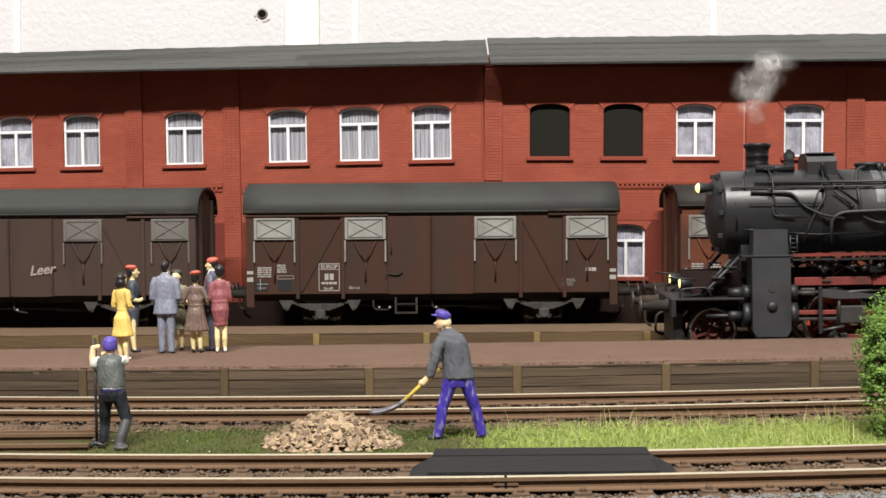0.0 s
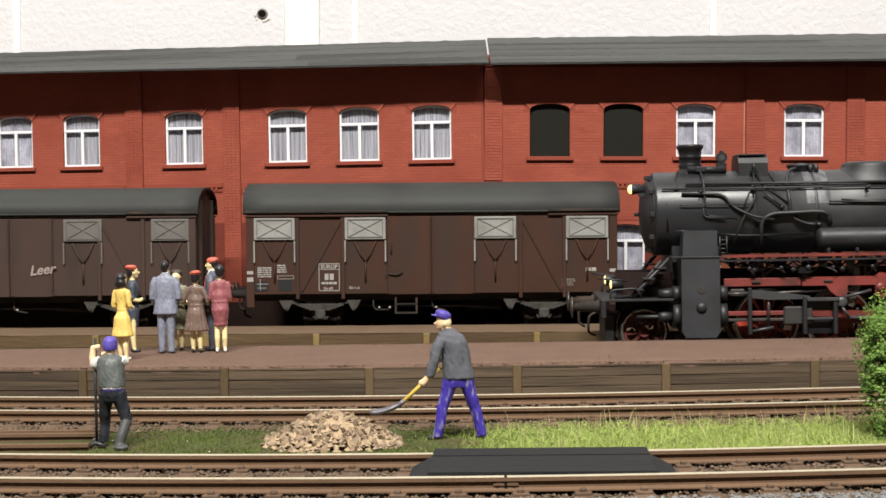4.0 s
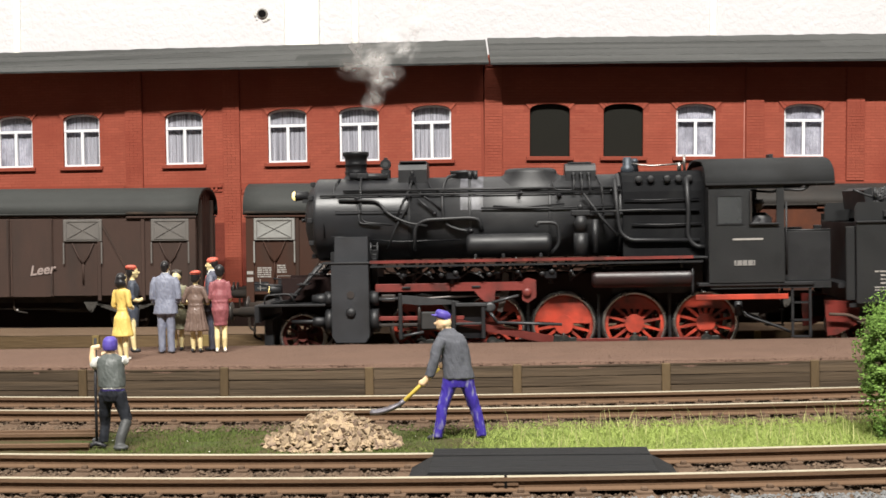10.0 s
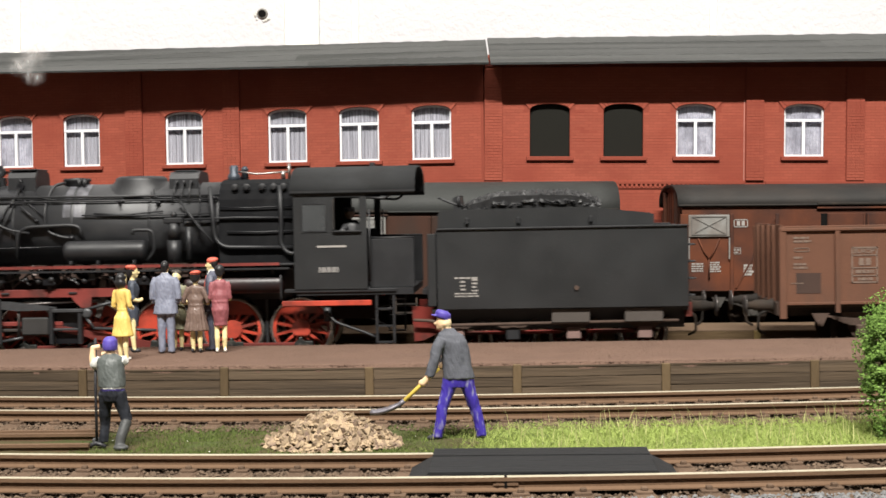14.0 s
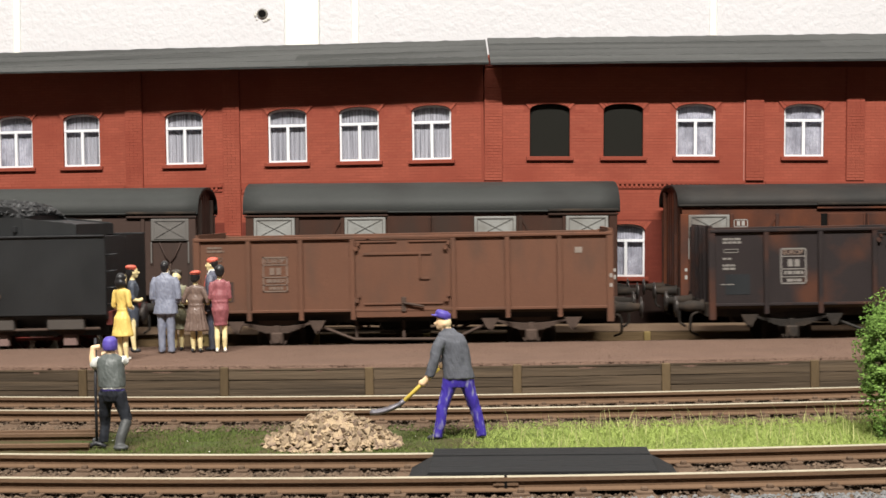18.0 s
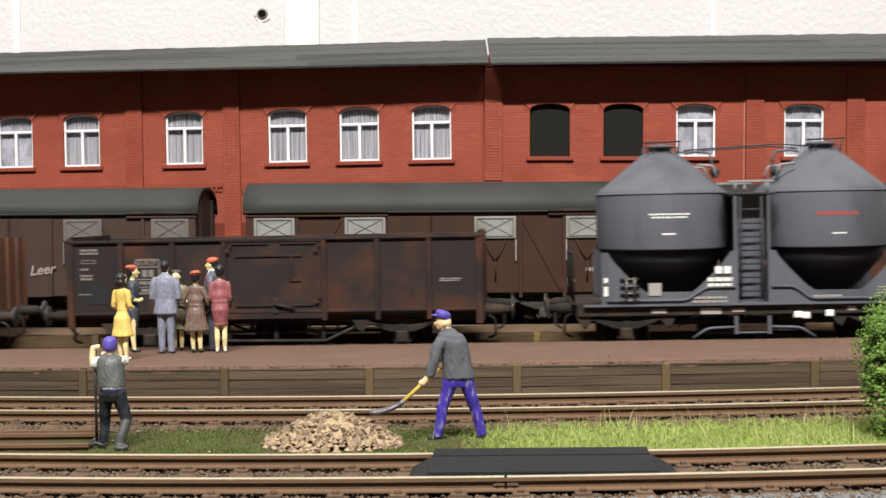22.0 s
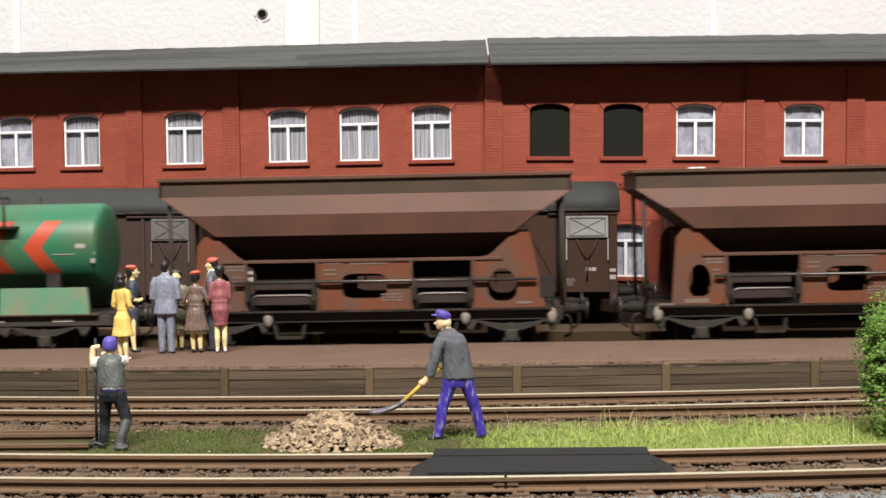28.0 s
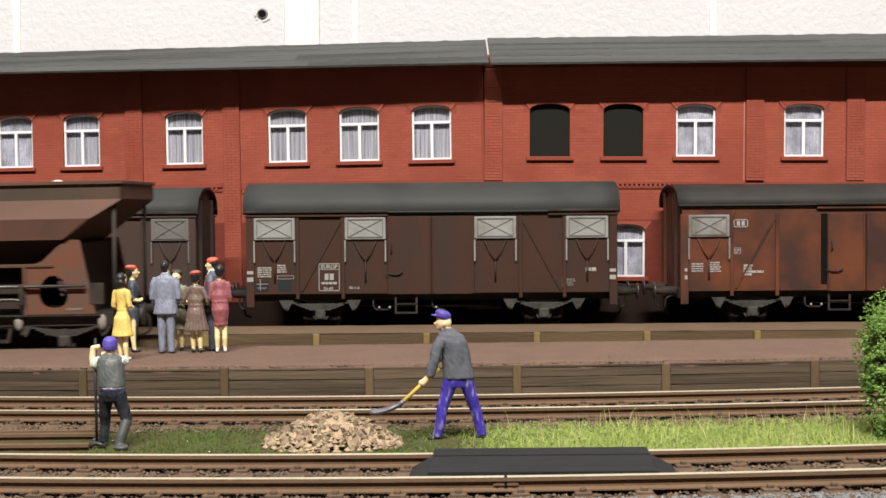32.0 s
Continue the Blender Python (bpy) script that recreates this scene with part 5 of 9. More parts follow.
def worker_shovelling():
    bm = BM()
    for hip_x, knee, foot, y in ((-0.10, -0.235, -0.315, -0.05), (0.11, 0.245, 0.335, 0.05)):
        limb(bm, [(foot, y, 0.05), ((foot + knee) / 2 + 0.01, y, 0.26), (knee, y * 0.8, 0.47), ((knee + hip_x) / 2, y * 0.4, 0.68), (hip_x, 0, 0.90)], [0.074, 0.080, 0.082, 0.098, 0.125], 1, 14)
    rings_mesh(bm, [(0.0, 0, 0.78, 0.16, 0.13), (0.0, 0, 0.92, 0.20, 0.15)], 18, 1)
    coloured_blob(bm, (-0.37, -0.05, 0.04), 0.062, 4, (1.7, 0.9, 0.75))
    coloured_blob(bm, (0.33, 0.05, 0.035), 0.055, 4, (1.5, 0.9, 0.7))
    rings_mesh(bm, [(0.02, 0, 0.915, 0.235, 0.165), (0.015, 0, 0.95, 0.232, 0.165), (-0.01, 0, 1.10, 0.212, 0.155), (-0.03, 0, 1.28, 0.212, 0.15), (-0.07, 0, 1.45, 0.222, 0.15), (-0.10, 0, 1.555, 0.19, 0.12), (-0.125, 0, 1.61, 0.11, 0.085),
                    (-0.135, 0, 1.65, 0.082, 0.075)], 26, 2, power=0.88)
    limb(bm, [(-0.22, -0.09, 1.50), (-0.285, -0.14, 1.38), (-0.325, -0.17, 1.22), (-0.375, -0.18, 1.07), (-0.41, -0.18, 0.97)], [0.085, 0.088, 0.080, 0.078, 0.074], 2, 14)
    limb(bm, [(-0.18, 0.10, 1.48), (-0.16, 0.17, 1.26), (-0.22, 0.10, 1.12)], [0.08, 0.075, 0.065], 2, 14)
    limb(bm, [(-0.405, -0.18, 0.985), (-0.45, -0.175, 0.92), (-0.50, -0.165, 0.87)], [0.052, 0.05, 0.055], 0, 12)
    coloured_blob(bm, (-0.505, -0.16, 0.865), 0.065, 0, (1.1, 0.9, 0.85))
    coloured_blob(bm, (-0.24, 0.04, 1.09), 0.05, 0)
    limb(bm, [(-0.13, 0, 1.58), (-0.17, 0, 1.70)], [0.07, 0.066], 0, 12)
    coloured_blob(bm, (-0.205, 0, 1.735), 0.105, 0, (0.98, 0.80, 1.16))
    coloured_blob(bm, (-0.255, 0, 1.665), 0.05, 0, (1.0, 0.9, 0.8))
    coloured_blob(bm, (-0.312, 0, 1.725), 0.024, 0, (1.3, 0.8, 1.1))
    coloured_blob(bm, (-0.18, -0.085, 1.72), 0.026, 0, (0.8, 0.5, 1.3))
    coloured_blob(bm, (-0.155, 0, 1.735), 0.094, 5, (0.85, 0.98, 1.05))
    cap = BM()
    rings_mesh(cap, [(0, 0, -0.02, 0.112, 0.10), (0, 0, 0.015, 0.122, 0.108), (-0.005, 0, 0.06, 0.118, 0.104), (-0.02, 0, 0.095, 0.08, 0.075)], 18, 3)
    rings_mesh(cap, [(-0.10, 0, -0.014, 0.075, 0.08), (-0.105, 0, 0.004, 0.075, 0.08)], 14, 3)
    bmesh.ops.transform(cap, matrix=Matrix.Translation((-0.205, 0, 1.82)) @ Matrix.Rotation(radians(14), 4, "Y"), verts=cap.verts)
    piece_me = bpy.data.meshes.new("cap")
    cap.to_mesh(piece_me)
    cap.free()
    bm.from_mesh(piece_me)
    bpy.data.meshes.remove(piece_me)
    mats = [SKIN_PINK, mat("toy_blue_trousers", (0.048, 0.030, 0.30), 0.45, var=0.2, size=0.2, grain=0.02, dirt=(0.34, 0.33, 0.46), dirt_amount=0.17, dirt_size=0.11, dirt_stretch=(1.5, 1.5, 0.7)),
            toy("toy_grey_jacket", (0.098, 0.102, 0.118), 0.6), toy("toy_blue_cap", (0.070, 0.048, 0.30)), SHOE_DARK, toy("toy_fair_hair", (0.74, 0.60, 0.36))]
    sculpt(bm, mats, TRACK @ at(0.72, -9.32, -0.24), "worker figurine in blue trousers and grey jacket", "track worker figurines", (1, 2))
    shovel = thing("shovel", TRACK @ at(0.72, -9.32, -0.24), "toy shovel with yellow handle and grey blade", "shovel")
    part("handle", tube(BM(), [(-0.27, -0.09, 1.075), (-0.505, -0.16, 0.865), (-0.85, -0.24, 0.555)], 0.030, 8), toy("toy_yellow_wood", (0.60, 0.44, 0.08)), shovel)
    bm = BM()
    n = 8
    top = []
    for i in range(n + 1):
        t = i / n
        x = -0.82 - 0.46 * t
        w = 0.125 * min(1, 0.45 + 2.2 * t) * (1 - 0.25 * t ** 4)
        z = 0.575 - 0.125 * math.sin(t * 1.75)
        top.append([bm.verts.new((x, -0.23 + w * q, z + 0.035 * abs(q) ** 1.5)) for q in (-1, -0.6, 0, 0.6, 1)])
    for a, b in zip(top, top[1:]):
        for i in range(4):
            bm.faces.new((a[i], a[i + 1], b[i + 1], b[i])).smooth = True
    g = bmesh.ops.extrude_face_region(bm, geom=list(bm.faces))
    for v in g["geom"]:
        if isinstance(v, bmesh.types.BMVert):
            v.co.z -= 0.04
    part("blade", bm, M["blade_grey"], shovel, "grey worn blade")
    part("socket", tube(BM(), [(-0.78, -0.225, 0.62), (-0.86, -0.235, 0.555)], 0.036, 8), M["blade_grey"], shovel)


def worker_resting():
    bm = BM()
    # bent standing leg, stepping leg in a long grey boot
    limb(bm, [(-0.16, 0.10, 0.08), (-0.155, 0.10, 0.20), (-0.145, 0.12, 0.34), (-0.12, 0.06, 0.56), (-0.07, 0, 0.82)], [0.066, 0.070, 0.072, 0.088, 0.12], 1, 14)
    limb(bm, [(0.215, 0.02, 0.40), (0.165, 0.03, 0.58), (0.09, 0, 0.82)], [0.080, 0.094, 0.122], 1, 14)
    limb(bm, [(0.13, -0.12, 0.05), (0.155, -0.08, 0.20), (0.212, 0.015, 0.41)], [0.070, 0.078, 0.082], 4, 14)
    coloured_blob(bm, (-0.245, 0.12, 0.10), 0.066, 4, (1.6, 1.0, 0.85))
    coloured_blob(bm, (0.17, -0.16, 0.045), 0.068, 4, (1.7, 1.3, 0.7))
    rings_mesh(bm, [(0.01, 0, 0.70, 0.14, 0.12), (0.015, 0, 0.80, 0.178, 0.15), (0.015, 0, 0.875, 0.172, 0.148)], 18, 1)
    rings_mesh(bm, [(0.015, 0, 0.865, 0.178, 0.152), (0.015, 0, 0.89, 0.178, 0.152)], 18, 6)
    rings_mesh(bm, [(0.015, 0, 0.89, 0.182, 0.154), (0.015, 0, 0.93, 0.186, 0.156)], 18, 3)
    rings_mesh(bm, [(0.012, 0.0, 0.915, 0.194, 0.160), (0.0, 0.02, 1.06, 0.196, 0.158), (-0.02, 0.045, 1.24, 0.192, 0.146), (-0.025, 0.06, 1.32, 0.180, 0.125), (-0.025, 0.07, 1.365, 0.12, 0.09), (-0.025, 0.07, 1.385, 0.07, 0.065)], 22, 2, power=0.9)
    limb(bm, [(-0.17, 0.06, 1.30), (-0.25, 0.09, 1.23), (-0.295, 0.12, 1.20)], [0.070, 0.076, 0.066], 3, 12)
    limb(bm, [(-0.29, 0.12, 1.20), (-0.315, 0.14, 1.33), (-0.30, 0.15, 1.47), (-0.20, 0.16, 1.48)], [0.056, 0.050, 0.046, 0.044], 0, 12)
    limb(bm, [(0.14, 0.06, 1.31), (0.18, 0.11, 1.26), (0.15, 0.2, 1.26)], [0.066, 0.062, 0.05], 3, 12)
    limb(bm, [(0.15, 0.2, 1.26), (-0.05, 0.24, 1.36), (-0.20, 0.2, 1.36)], [0.045, 0.042, 0.045], 0, 12)
    limb(bm, [(-0.025, 0.07, 1.36), (-0.03, 0.09, 1.45)], [0.064, 0.062], 0, 12)
    coloured_blob(bm, (-0.03, 0.10, 1.50), 0.104, 0, (0.9, 1.0, 1.1))
    rings_mesh(bm, [(-0.03, 0.085, 1.435, 0.100, 0.108), (-0.03, 0.085, 1.50, 0.112, 0.12), (-0.03, 0.09, 1.585, 0.102, 0.11), (-0.03, 0.10, 1.635, 0.06, 0.07)], 18, 5)
    mats = [SKIN_PINK, toy("toy_black_trousers", (0.024, 0.026, 0.032), 0.55, 0.3), toy("toy_green_grey_vest", (0.080, 0.090, 0.085)), SHIRT,
            toy("toy_grey_boot", (0.058, 0.060, 0.060)), toy("toy_blue_cap_light", (0.085, 0.06, 0.33)), toy("toy_blue_belt", (0.04, 0.03, 0.15))]
    sculpt(bm, mats, TRACK @ at(-4.32, -9.80, -0.24), "worker figurine in dark trousers leaning on a tool", "track worker figurines", (1, 2))
    bar = thing("tamping_pick", TRACK @ at(-4.32, -9.80, -0.24), "black long-handled track tool", "tool")
    part("shaft", tube(BM(), [(-0.235, 0.0, 0.06), (-0.25, 0.05, 0.9), (-0.29, 0.22, 1.60)], 0.021, 8), SHOE_DARK, bar)
    part("pick_head", tube(BM(), bend([(-0.37, -0.02, 0.02), (-0.245, -0.02, 0.10), (-0.10, -0.02, 0.03)]), 0.032, 8), SHOE_DARK, bar)


M["blade_grey"] = mat("worn_shovel_steel", (0.16, 0.15, 0.17), 0.45, metal=0.4, var=0.3, size=0.2)

worker_shovelling()
worker_resting()

# ---- rubble, grass, crossing, bush, spare rails ----


def rubble_pile():
    pile = thing("rubble_pile", TRACK @ at(-1.10, -9.72, -0.26), "heap of loose tan broken stones on the grass", "stones")
    rnd = random.Random(5)
    core = BM()
    lathe(core, [(0.95, -0.02), (0.80, 0.12), (0.58, 0.25), (0.30, 0.36), (0.001, 0.40)], 24)
    bmesh.ops.scale(core, vec=(1, 0.62, 1), verts=core.verts)
    part("core", core, M["soil"], pile)
    shapes = []
    for k in range(8):
        bm = BM()
        bmesh.ops.create_icosphere(bm, subdivisions=1, radius=0.072)
        sx, sy, sz = rnd.uniform(0.9, 1.45), rnd.uniform(0.55, 0.9), rnd.uniform(0.28, 0.5)
        for v in bm.verts:
            v.co = Vector((v.co.x * sx, v.co.y * sy, v.co.z * sz)) * rnd.uniform(0.65, 1.25)
        shapes.append(mesh_of("stone", bm, M["rubble"]))
    for k in range(298):
        a = rnd.uniform(math.pi * 0.95, math.pi * 2.05) if k < 230 else rnd.uniform(0, 2 * math.pi)
        q = rnd.random() ** 0.6
        x, y = 1.03 * q * math.cos(a), 0.64 * q * math.sin(a)
        z = 0.46 * (1 - q ** 1.75) + 0.012 + rnd.uniform(-0.015, 0.03)
        piece("stone", shapes[k % 8], pile, at(x, y, z, rnd.uniform(-75, 75), rnd.uniform(-75, 75), rnd.uniform(0, 360)))

    spots = []
    for _ in range(760):
        a, q = rnd.uniform(math.pi * 0.9, math.pi * 2.1), rnd.random() ** 0.6
        spots.append((1.0 * q * math.cos(a), 0.63 * q * math.sin(a), 0.44 * (1 - q ** 1.75) + 0.02))
    loose = pebbles("stone_rubble", spots, 0.062, M["rubble"], Matrix.Identity(4), "smaller loose stones of the heap", "")
    loose.parent = pile


rubble_pile()


def blades(name, count, spot, hmin, hmax, width, material, label, seed, lean=0.35):
    rnd = random.Random(seed)
    vs, fs = [], []
    for _ in range(count):
        x, y, z = spot(rnd)
        h = rnd.uniform(hmin, hmax)
        w = width * rnd.uniform(0.7, 1.3)
        a = rnd.uniform(0, 6.28)
        dx, dy = math.cos(a) * w, math.sin(a) * w * 0.4
        lx, ly = rnd.gauss(0, lean) * h, rnd.gauss(0, lean) * h
        o = len(vs)
        for q in ((x - dx, y - dy, z), (x + dx, y + dy, z), (x + lx * 0.4 + dx * 0.7, y + ly * 0.4 + dy * 0.7, z + h * 0.6),
                  (x + lx * 0.4 - dx * 0.7, y + ly * 0.4 - dy * 0.7, z + h * 0.6), (x + lx, y + ly, z + h)):
            vs.append((q[0] * K, q[1] * K, q[2] * K))
        fs += [(o, o + 1, o + 2, o + 3), (o + 3, o + 2, o + 4)]
    me = bpy.data.meshes.new(name)
    me.from_pydata(vs, [], fs)
    me.materials.append(material)
    ob = new(name, me)
    ob.matrix_basis = TRACK
    return tagged(ob, label, "grass", kind="stuff")


def verge(rnd, s0, s1):
    s = rnd.uniform(s0, s1)
    far, near = line_b(s) - 1.0, line_a(s) + 1.05
    d = rnd.uniform(near, far)
    return s, d, -0.29


def mixed(rnd):
    s, d, z = verge(rnd, 0.2, 9.5)
    while rnd.random() > min(max((s - 0.6) / 1.2, 0.05), 1):
        s, d, z = verge(rnd, 0.2, 9.5)
    return s, d, z


def dark_side(rnd):
    s, d, z = verge(rnd, -5.2, 3.0)
    while rnd.random() < (s - 0.8) / 1.6 or (s < -4.0 and rnd.random() < (-4.0 - s)):
        s, d, z = verge(rnd, -5.2, 3.0)
    return s, d, z


blades("grass", 90000, mixed, 0.03, 0.135, 0.0055, M["grass"], "light yellow-green short grass beside the track", 11, 0.7)
blades("grass", 40000, dark_side, 0.03, 0.11, 0.008, M["grass_dark"], "dark green short grass beside the track", 12)
blades("grass", 420, mixed, 0.22, 0.42, 0.006, mat("straw", (0.42, 0.42, 0.18), 0.7, var=0.2, isl=0.2, bump=0), "thin straw-coloured taller stalks in the grass", 13, 0.25)
pebbles("grass_litter", [(s, line_a(s) + random.uniform(1.2, 3.6), -0.22) for s in [random.uniform(-4.5, 2) for _ in range(14)]], 0.017, M["white"], TRACK,
        "tiny pale specks scattered in the grass", "litter")


def crossing():
    c = thing("board_crossing", TRACK @ at(1.88, line_a(1.9), 0), "black tarred boards laid over the track", "crossing")
    ys = [-0.66, -0.33, 0.0, 0.33, 0.80]
    for a, b in zip(ys, ys[1:]):
        top = 0.035 if b < 0.7 else 0.05
        part("plank", box(BM(), -1.38, 1.36 + random.uniform(-0.02, 0.02), a + 0.0015, b - 0.0015, -0.16, top, 0.005), M["tar"], c)
    for k in (-1, 1):
        bm = BM()
        e = 1.36 * k
        prism(bm, [(e, -0.20), (e, 0.01), (e + 0.30 * k, -0.15), (e + 0.30 * k, -0.20)], -0.60, 0.58)
        part("end_ramp", bm, M["tar"], c)


crossing()


def bush():
    b = thing("bush", TRACK @ at(7.05, -9.45, -0.28), "bright green leafy bush at the trackside", "bush")
    rnd = random.Random(9)
    wood = BM()
    tips = []
    tube(wood, [(0, 0, 0), (0.03, 0.02, 0.6), (0, 0, 1.3)], 0.06, 7)
    for k in range(12):
        a, z = rnd.uniform(0, 6.28), rnd.uniform(0.35, 1.3)
        r = rnd.uniform(0.25, 0.45)
        p = (math.cos(a) * r, math.sin(a) * r, z + rnd.uniform(0.2, 0.7))
        tube(wood, [(0, 0, z), (p[0] * 0.5, p[1] * 0.5, z + 0.2), p], 0.02, 5)
        tips.append(p)
    part("trunk", wood, M["bark"], b)
    lobes = [(0, 0, 1.75, 0.48), (-0.22, -0.1, 1.35, 0.42), (0.25, 0.05, 1.3, 0.45), (-0.16, -0.15, 0.95, 0.42), (0.2, -0.2, 0.85, 0.42), (-0.10, -0.12, 0.55, 0.45), (0.15, -0.2, 0.35, 0.42), (0.0, -0.2, 0.15, 0.4)]
    lobes += [(p[0] * 1.05, p[1] * 1.05, p[2], 0.18) for p in tips]
    vs, fs = [], []
    for _ in range(30000):
        x, y, z, r = rnd.choice(lobes)
        v = Vector((rnd.gauss(0, 1), rnd.gauss(0, 1), rnd.gauss(0, 1))).normalized() * r * rnd.uniform(0.72, 1.05)
        p = Vector((x, y, z)) + v
        if p.z < 0.05 or noise.noise(p * 5.5) < -0.18:
            continue
        n = (v.normalized() + Vector((rnd.gauss(0, 0.5), rnd.gauss(0, 0.5), rnd.gauss(0.3, 0.5)))).normalized()
        a, c = ring_frame(n)
        l, w = rnd.uniform(0.014, 0.032), rnd.uniform(0.010, 0.020)
        o = len(vs)
        for u, t, h in ((-l, 0, 0), (0, -w, 0.008), (l, 0, 0), (0, w, 0.008)):
            q = p + a * u + c * t + n * h
            vs.append((q.x * K, q.y * K, q.z * K))
        fs += [(o, o + 1, o + 2), (o, o + 2, o + 3)]
    me = bpy.data.meshes.new("crown")
    me.from_pydata(vs, [], fs)
    me.materials.append(M["leaf"])
    ob = new("crown", me)
    ob.parent = b
    tagged(ob, "dense small bright green leaves", kind="stuff")


bush()
for _k, (_d, _z, _x0, _x1) in enumerate(((-8.75, -0.13, -12, -4.85), (-9.05, -0.13, -12, -4.72), (-9.95, -0.13, -12, -4.62))):
    one("spare_rail", sweep(BM(), [(u, z) for u, z in RAIL], [(_x0, 0), (_x1, 0)]), M["rail_rust"], TRACK @ at(0, _d, _z), "rusty spare rail lying on the ground", "rail", "spare rails")


# ---- train: open wagons ----


def open_wagon(c, paint, label, seed):
    w = thing("open_wagon", TRACK, label, "wagon", "open wagons in the train")
    H, L0 = 1.40, 4.36
    gear = M["gear_brown"] if seed == 1 else M["frame_black"]
    for s in (-1, 1):
        for x0, x1 in ((-L0, -1.05), (1.08, L0)):
            part("side_panel", box(BM(), x0, x1, *sorted((s * H, s * (H - 0.06))), 1.10, 2.60), paint, w)
        part("top_rail", box(BM(), -L0, L0, *sorted((s * (H + 0.06), s * (H - 0.09))), 2.58, 2.64, 0.01), paint, w)
        part("sill_rail", box(BM(), -L0, L0, *sorted((s * (H + 0.03), s * (H - 0.09))), 1.06, 1.12, 0.01), paint, w)
        for x in (-3.22, -2.12, -1.03, 1.08, 2.2, 3.28):
            wd = 0.045
            part("stanchion", prism(BM(), [(x - wd, 0.90), (x + wd, 0.90), (x + wd, 2.58), (x - wd, 2.58)], *sorted((s * H, s * (H + 0.07)))), paint, w)
        for x in (-L0 + 0.04, L0 - 0.04):
            part("corner_post", box(BM(), x - 0.07, x + 0.07, *sorted((s * (H - 0.05), s * (H + 0.045))), 0.78, 2.66, 0.01), paint, w)
        door = part("side_door", box(BM(), -0.98, 1.03, *sorted((s * (H + 0.02), s * (H - 0.05))), 0.93, 2.56, 0.015), paint, w)
        bm = BM()
        y0, y1 = sorted((s * (H + 0.02), s * (H + 0.05)))
        for a, b, cc, d in ((-0.95, -0.1, 2.50, 2.54), (0.15, 0.95, 2.50, 2.54), (-0.8, 0.62, 2.24, 2.29), (-0.8, 0.85, 1.20, 1.24), (0.36, 0.41, 1.72, 2.24), (0.36, 0.58, 1.72, 1.77)):
            box(bm, a, b, y0, y1, cc, d, 0.006)
        part("door_bar", bm, paint, door)
        for x in (-0.95, 0.92):
            for z in (1.30, 2.38):
                bm = BM()
                cyl(bm, (x, s * (H + 0.0), z), (x, s * (H + 0.09), z), 0.05, n=8)
                cyl(bm, (x + 0.05, s * (H + 0.0), z + 0.09), (x + 0.05, s * (H + 0.08), z + 0.09), 0.035, n=8)
                part("hinge", bm, paint, door)
        bm = BM()
        box(bm, -0.02, 0.08, y0, y1 + 0.02, 1.05, 1.36, 0.01)
        tube(bm, [(0.03, s * (H + 0.08), 1.24), (0.45, s * (H + 0.08), 1.16)], 0.025)
        part("door_latch", bm, gear, door)
        part("solebar", box(BM(), -L0, L0, *sorted((s * 1.02, s * 1.12)), 0.82, 1.06), M["frame_black"], w)
        bm = BM()
        tube(bm, [(-1.9, s * 1.16, 0.80), (-1.05, s * 1.16, 0.46), (1.05, s * 1.16, 0.44), (1.85, s * 1.16, 0.80)], 0.035)
        for x in (-1.0, 0.0, 1.0):
            box(bm, x - 0.03, x + 0.03, *sorted((s * 1.12, s * 1.18)), 0.44, 0.84)
        part("truss_rod", bm, gear, w)
    for k in (-1, 1):
        end = part("end_wall", box(BM(), *sorted((k * L0, k * (L0 - 0.06))), -H + 0.06, H - 0.06, 1.1, 2.72), paint, w)
        for y in (-0.85, -0.3, 0.3, 0.85):
            part("end_post", box(BM(), *sorted((k * L0, k * (L0 + 0.07))), y - 0.05, y + 0.05, 1.0, 2.7, 0.01), paint, end)
        part("head_stock", box(BM(), *sorted((k * (L0 - 0.1), k * (L0 + 0.06))), -1.3, 1.3, 0.84, 1.12, 0.01), gear, w)
        buffers(w, k * (L0 + 0.06), k)
    part("wagon_floor", box(BM(), -L0, L0, -H + 0.06, H - 0.06, 1.0, 1.14), M["plank"], w)
    running_gear(w, (-2.68, 2.68), keyed=True, gear=gear)
    bm = BM()
    cyl(bm, (-0.6, -0.2, 0.66), (0.5, -0.2, 0.66), 0.18, n=12)
    tube(bm, [(-2.4, -0.6, 0.6), (2.4, -0.6, 0.6)], 0.035)
    for x in (-0.5, 0.7):
        tube(bm, bend([(x, -1.05, 0.95), (x, -1.05, 0.62), (x + 0.3, -1.05, 0.58)]), 0.025)
    part("brake_rigging", bm, M["frame_black"], w)
    y = -H - 0.004
    spots = text_rows(-4.1, 2.42, 0.40, 2, 0.07, 0.045, seed) + outline_bars(-4.08, 2.16, 0.30, 0.08, 0.014) + text_rows(-4.1, 2.02, 0.2, 1, 0.06, 0.04, seed + 1)
    spots += text_rows(-4.1, 1.88, 0.3, 2, 0.07, 0.045, seed + 2) + text_rows(-4.15, 1.5, 0.3, 1, 0.1, 0.02, seed + 3)
    spots += outline_bars(-2.93, 1.50, 0.53, 0.74, 0.03) + [(-2.93, 2.06, 0.53, 0.022), (-2.93, 1.80, 0.53, 0.022), (-2.93, 1.64, 0.53, 0.02)]
    spots += [(-2.78, 1.86, 0.10, 0.15), (-2.64, 1.86, 0.10, 0.15)] + text_rows(-2.85, 1.70, 0.38, 1, 0.1, 0.07, seed + 5, 1) + text_rows(-2.80, 1.55, 0.3, 1, 0.1, 0.06, seed + 6, 1)
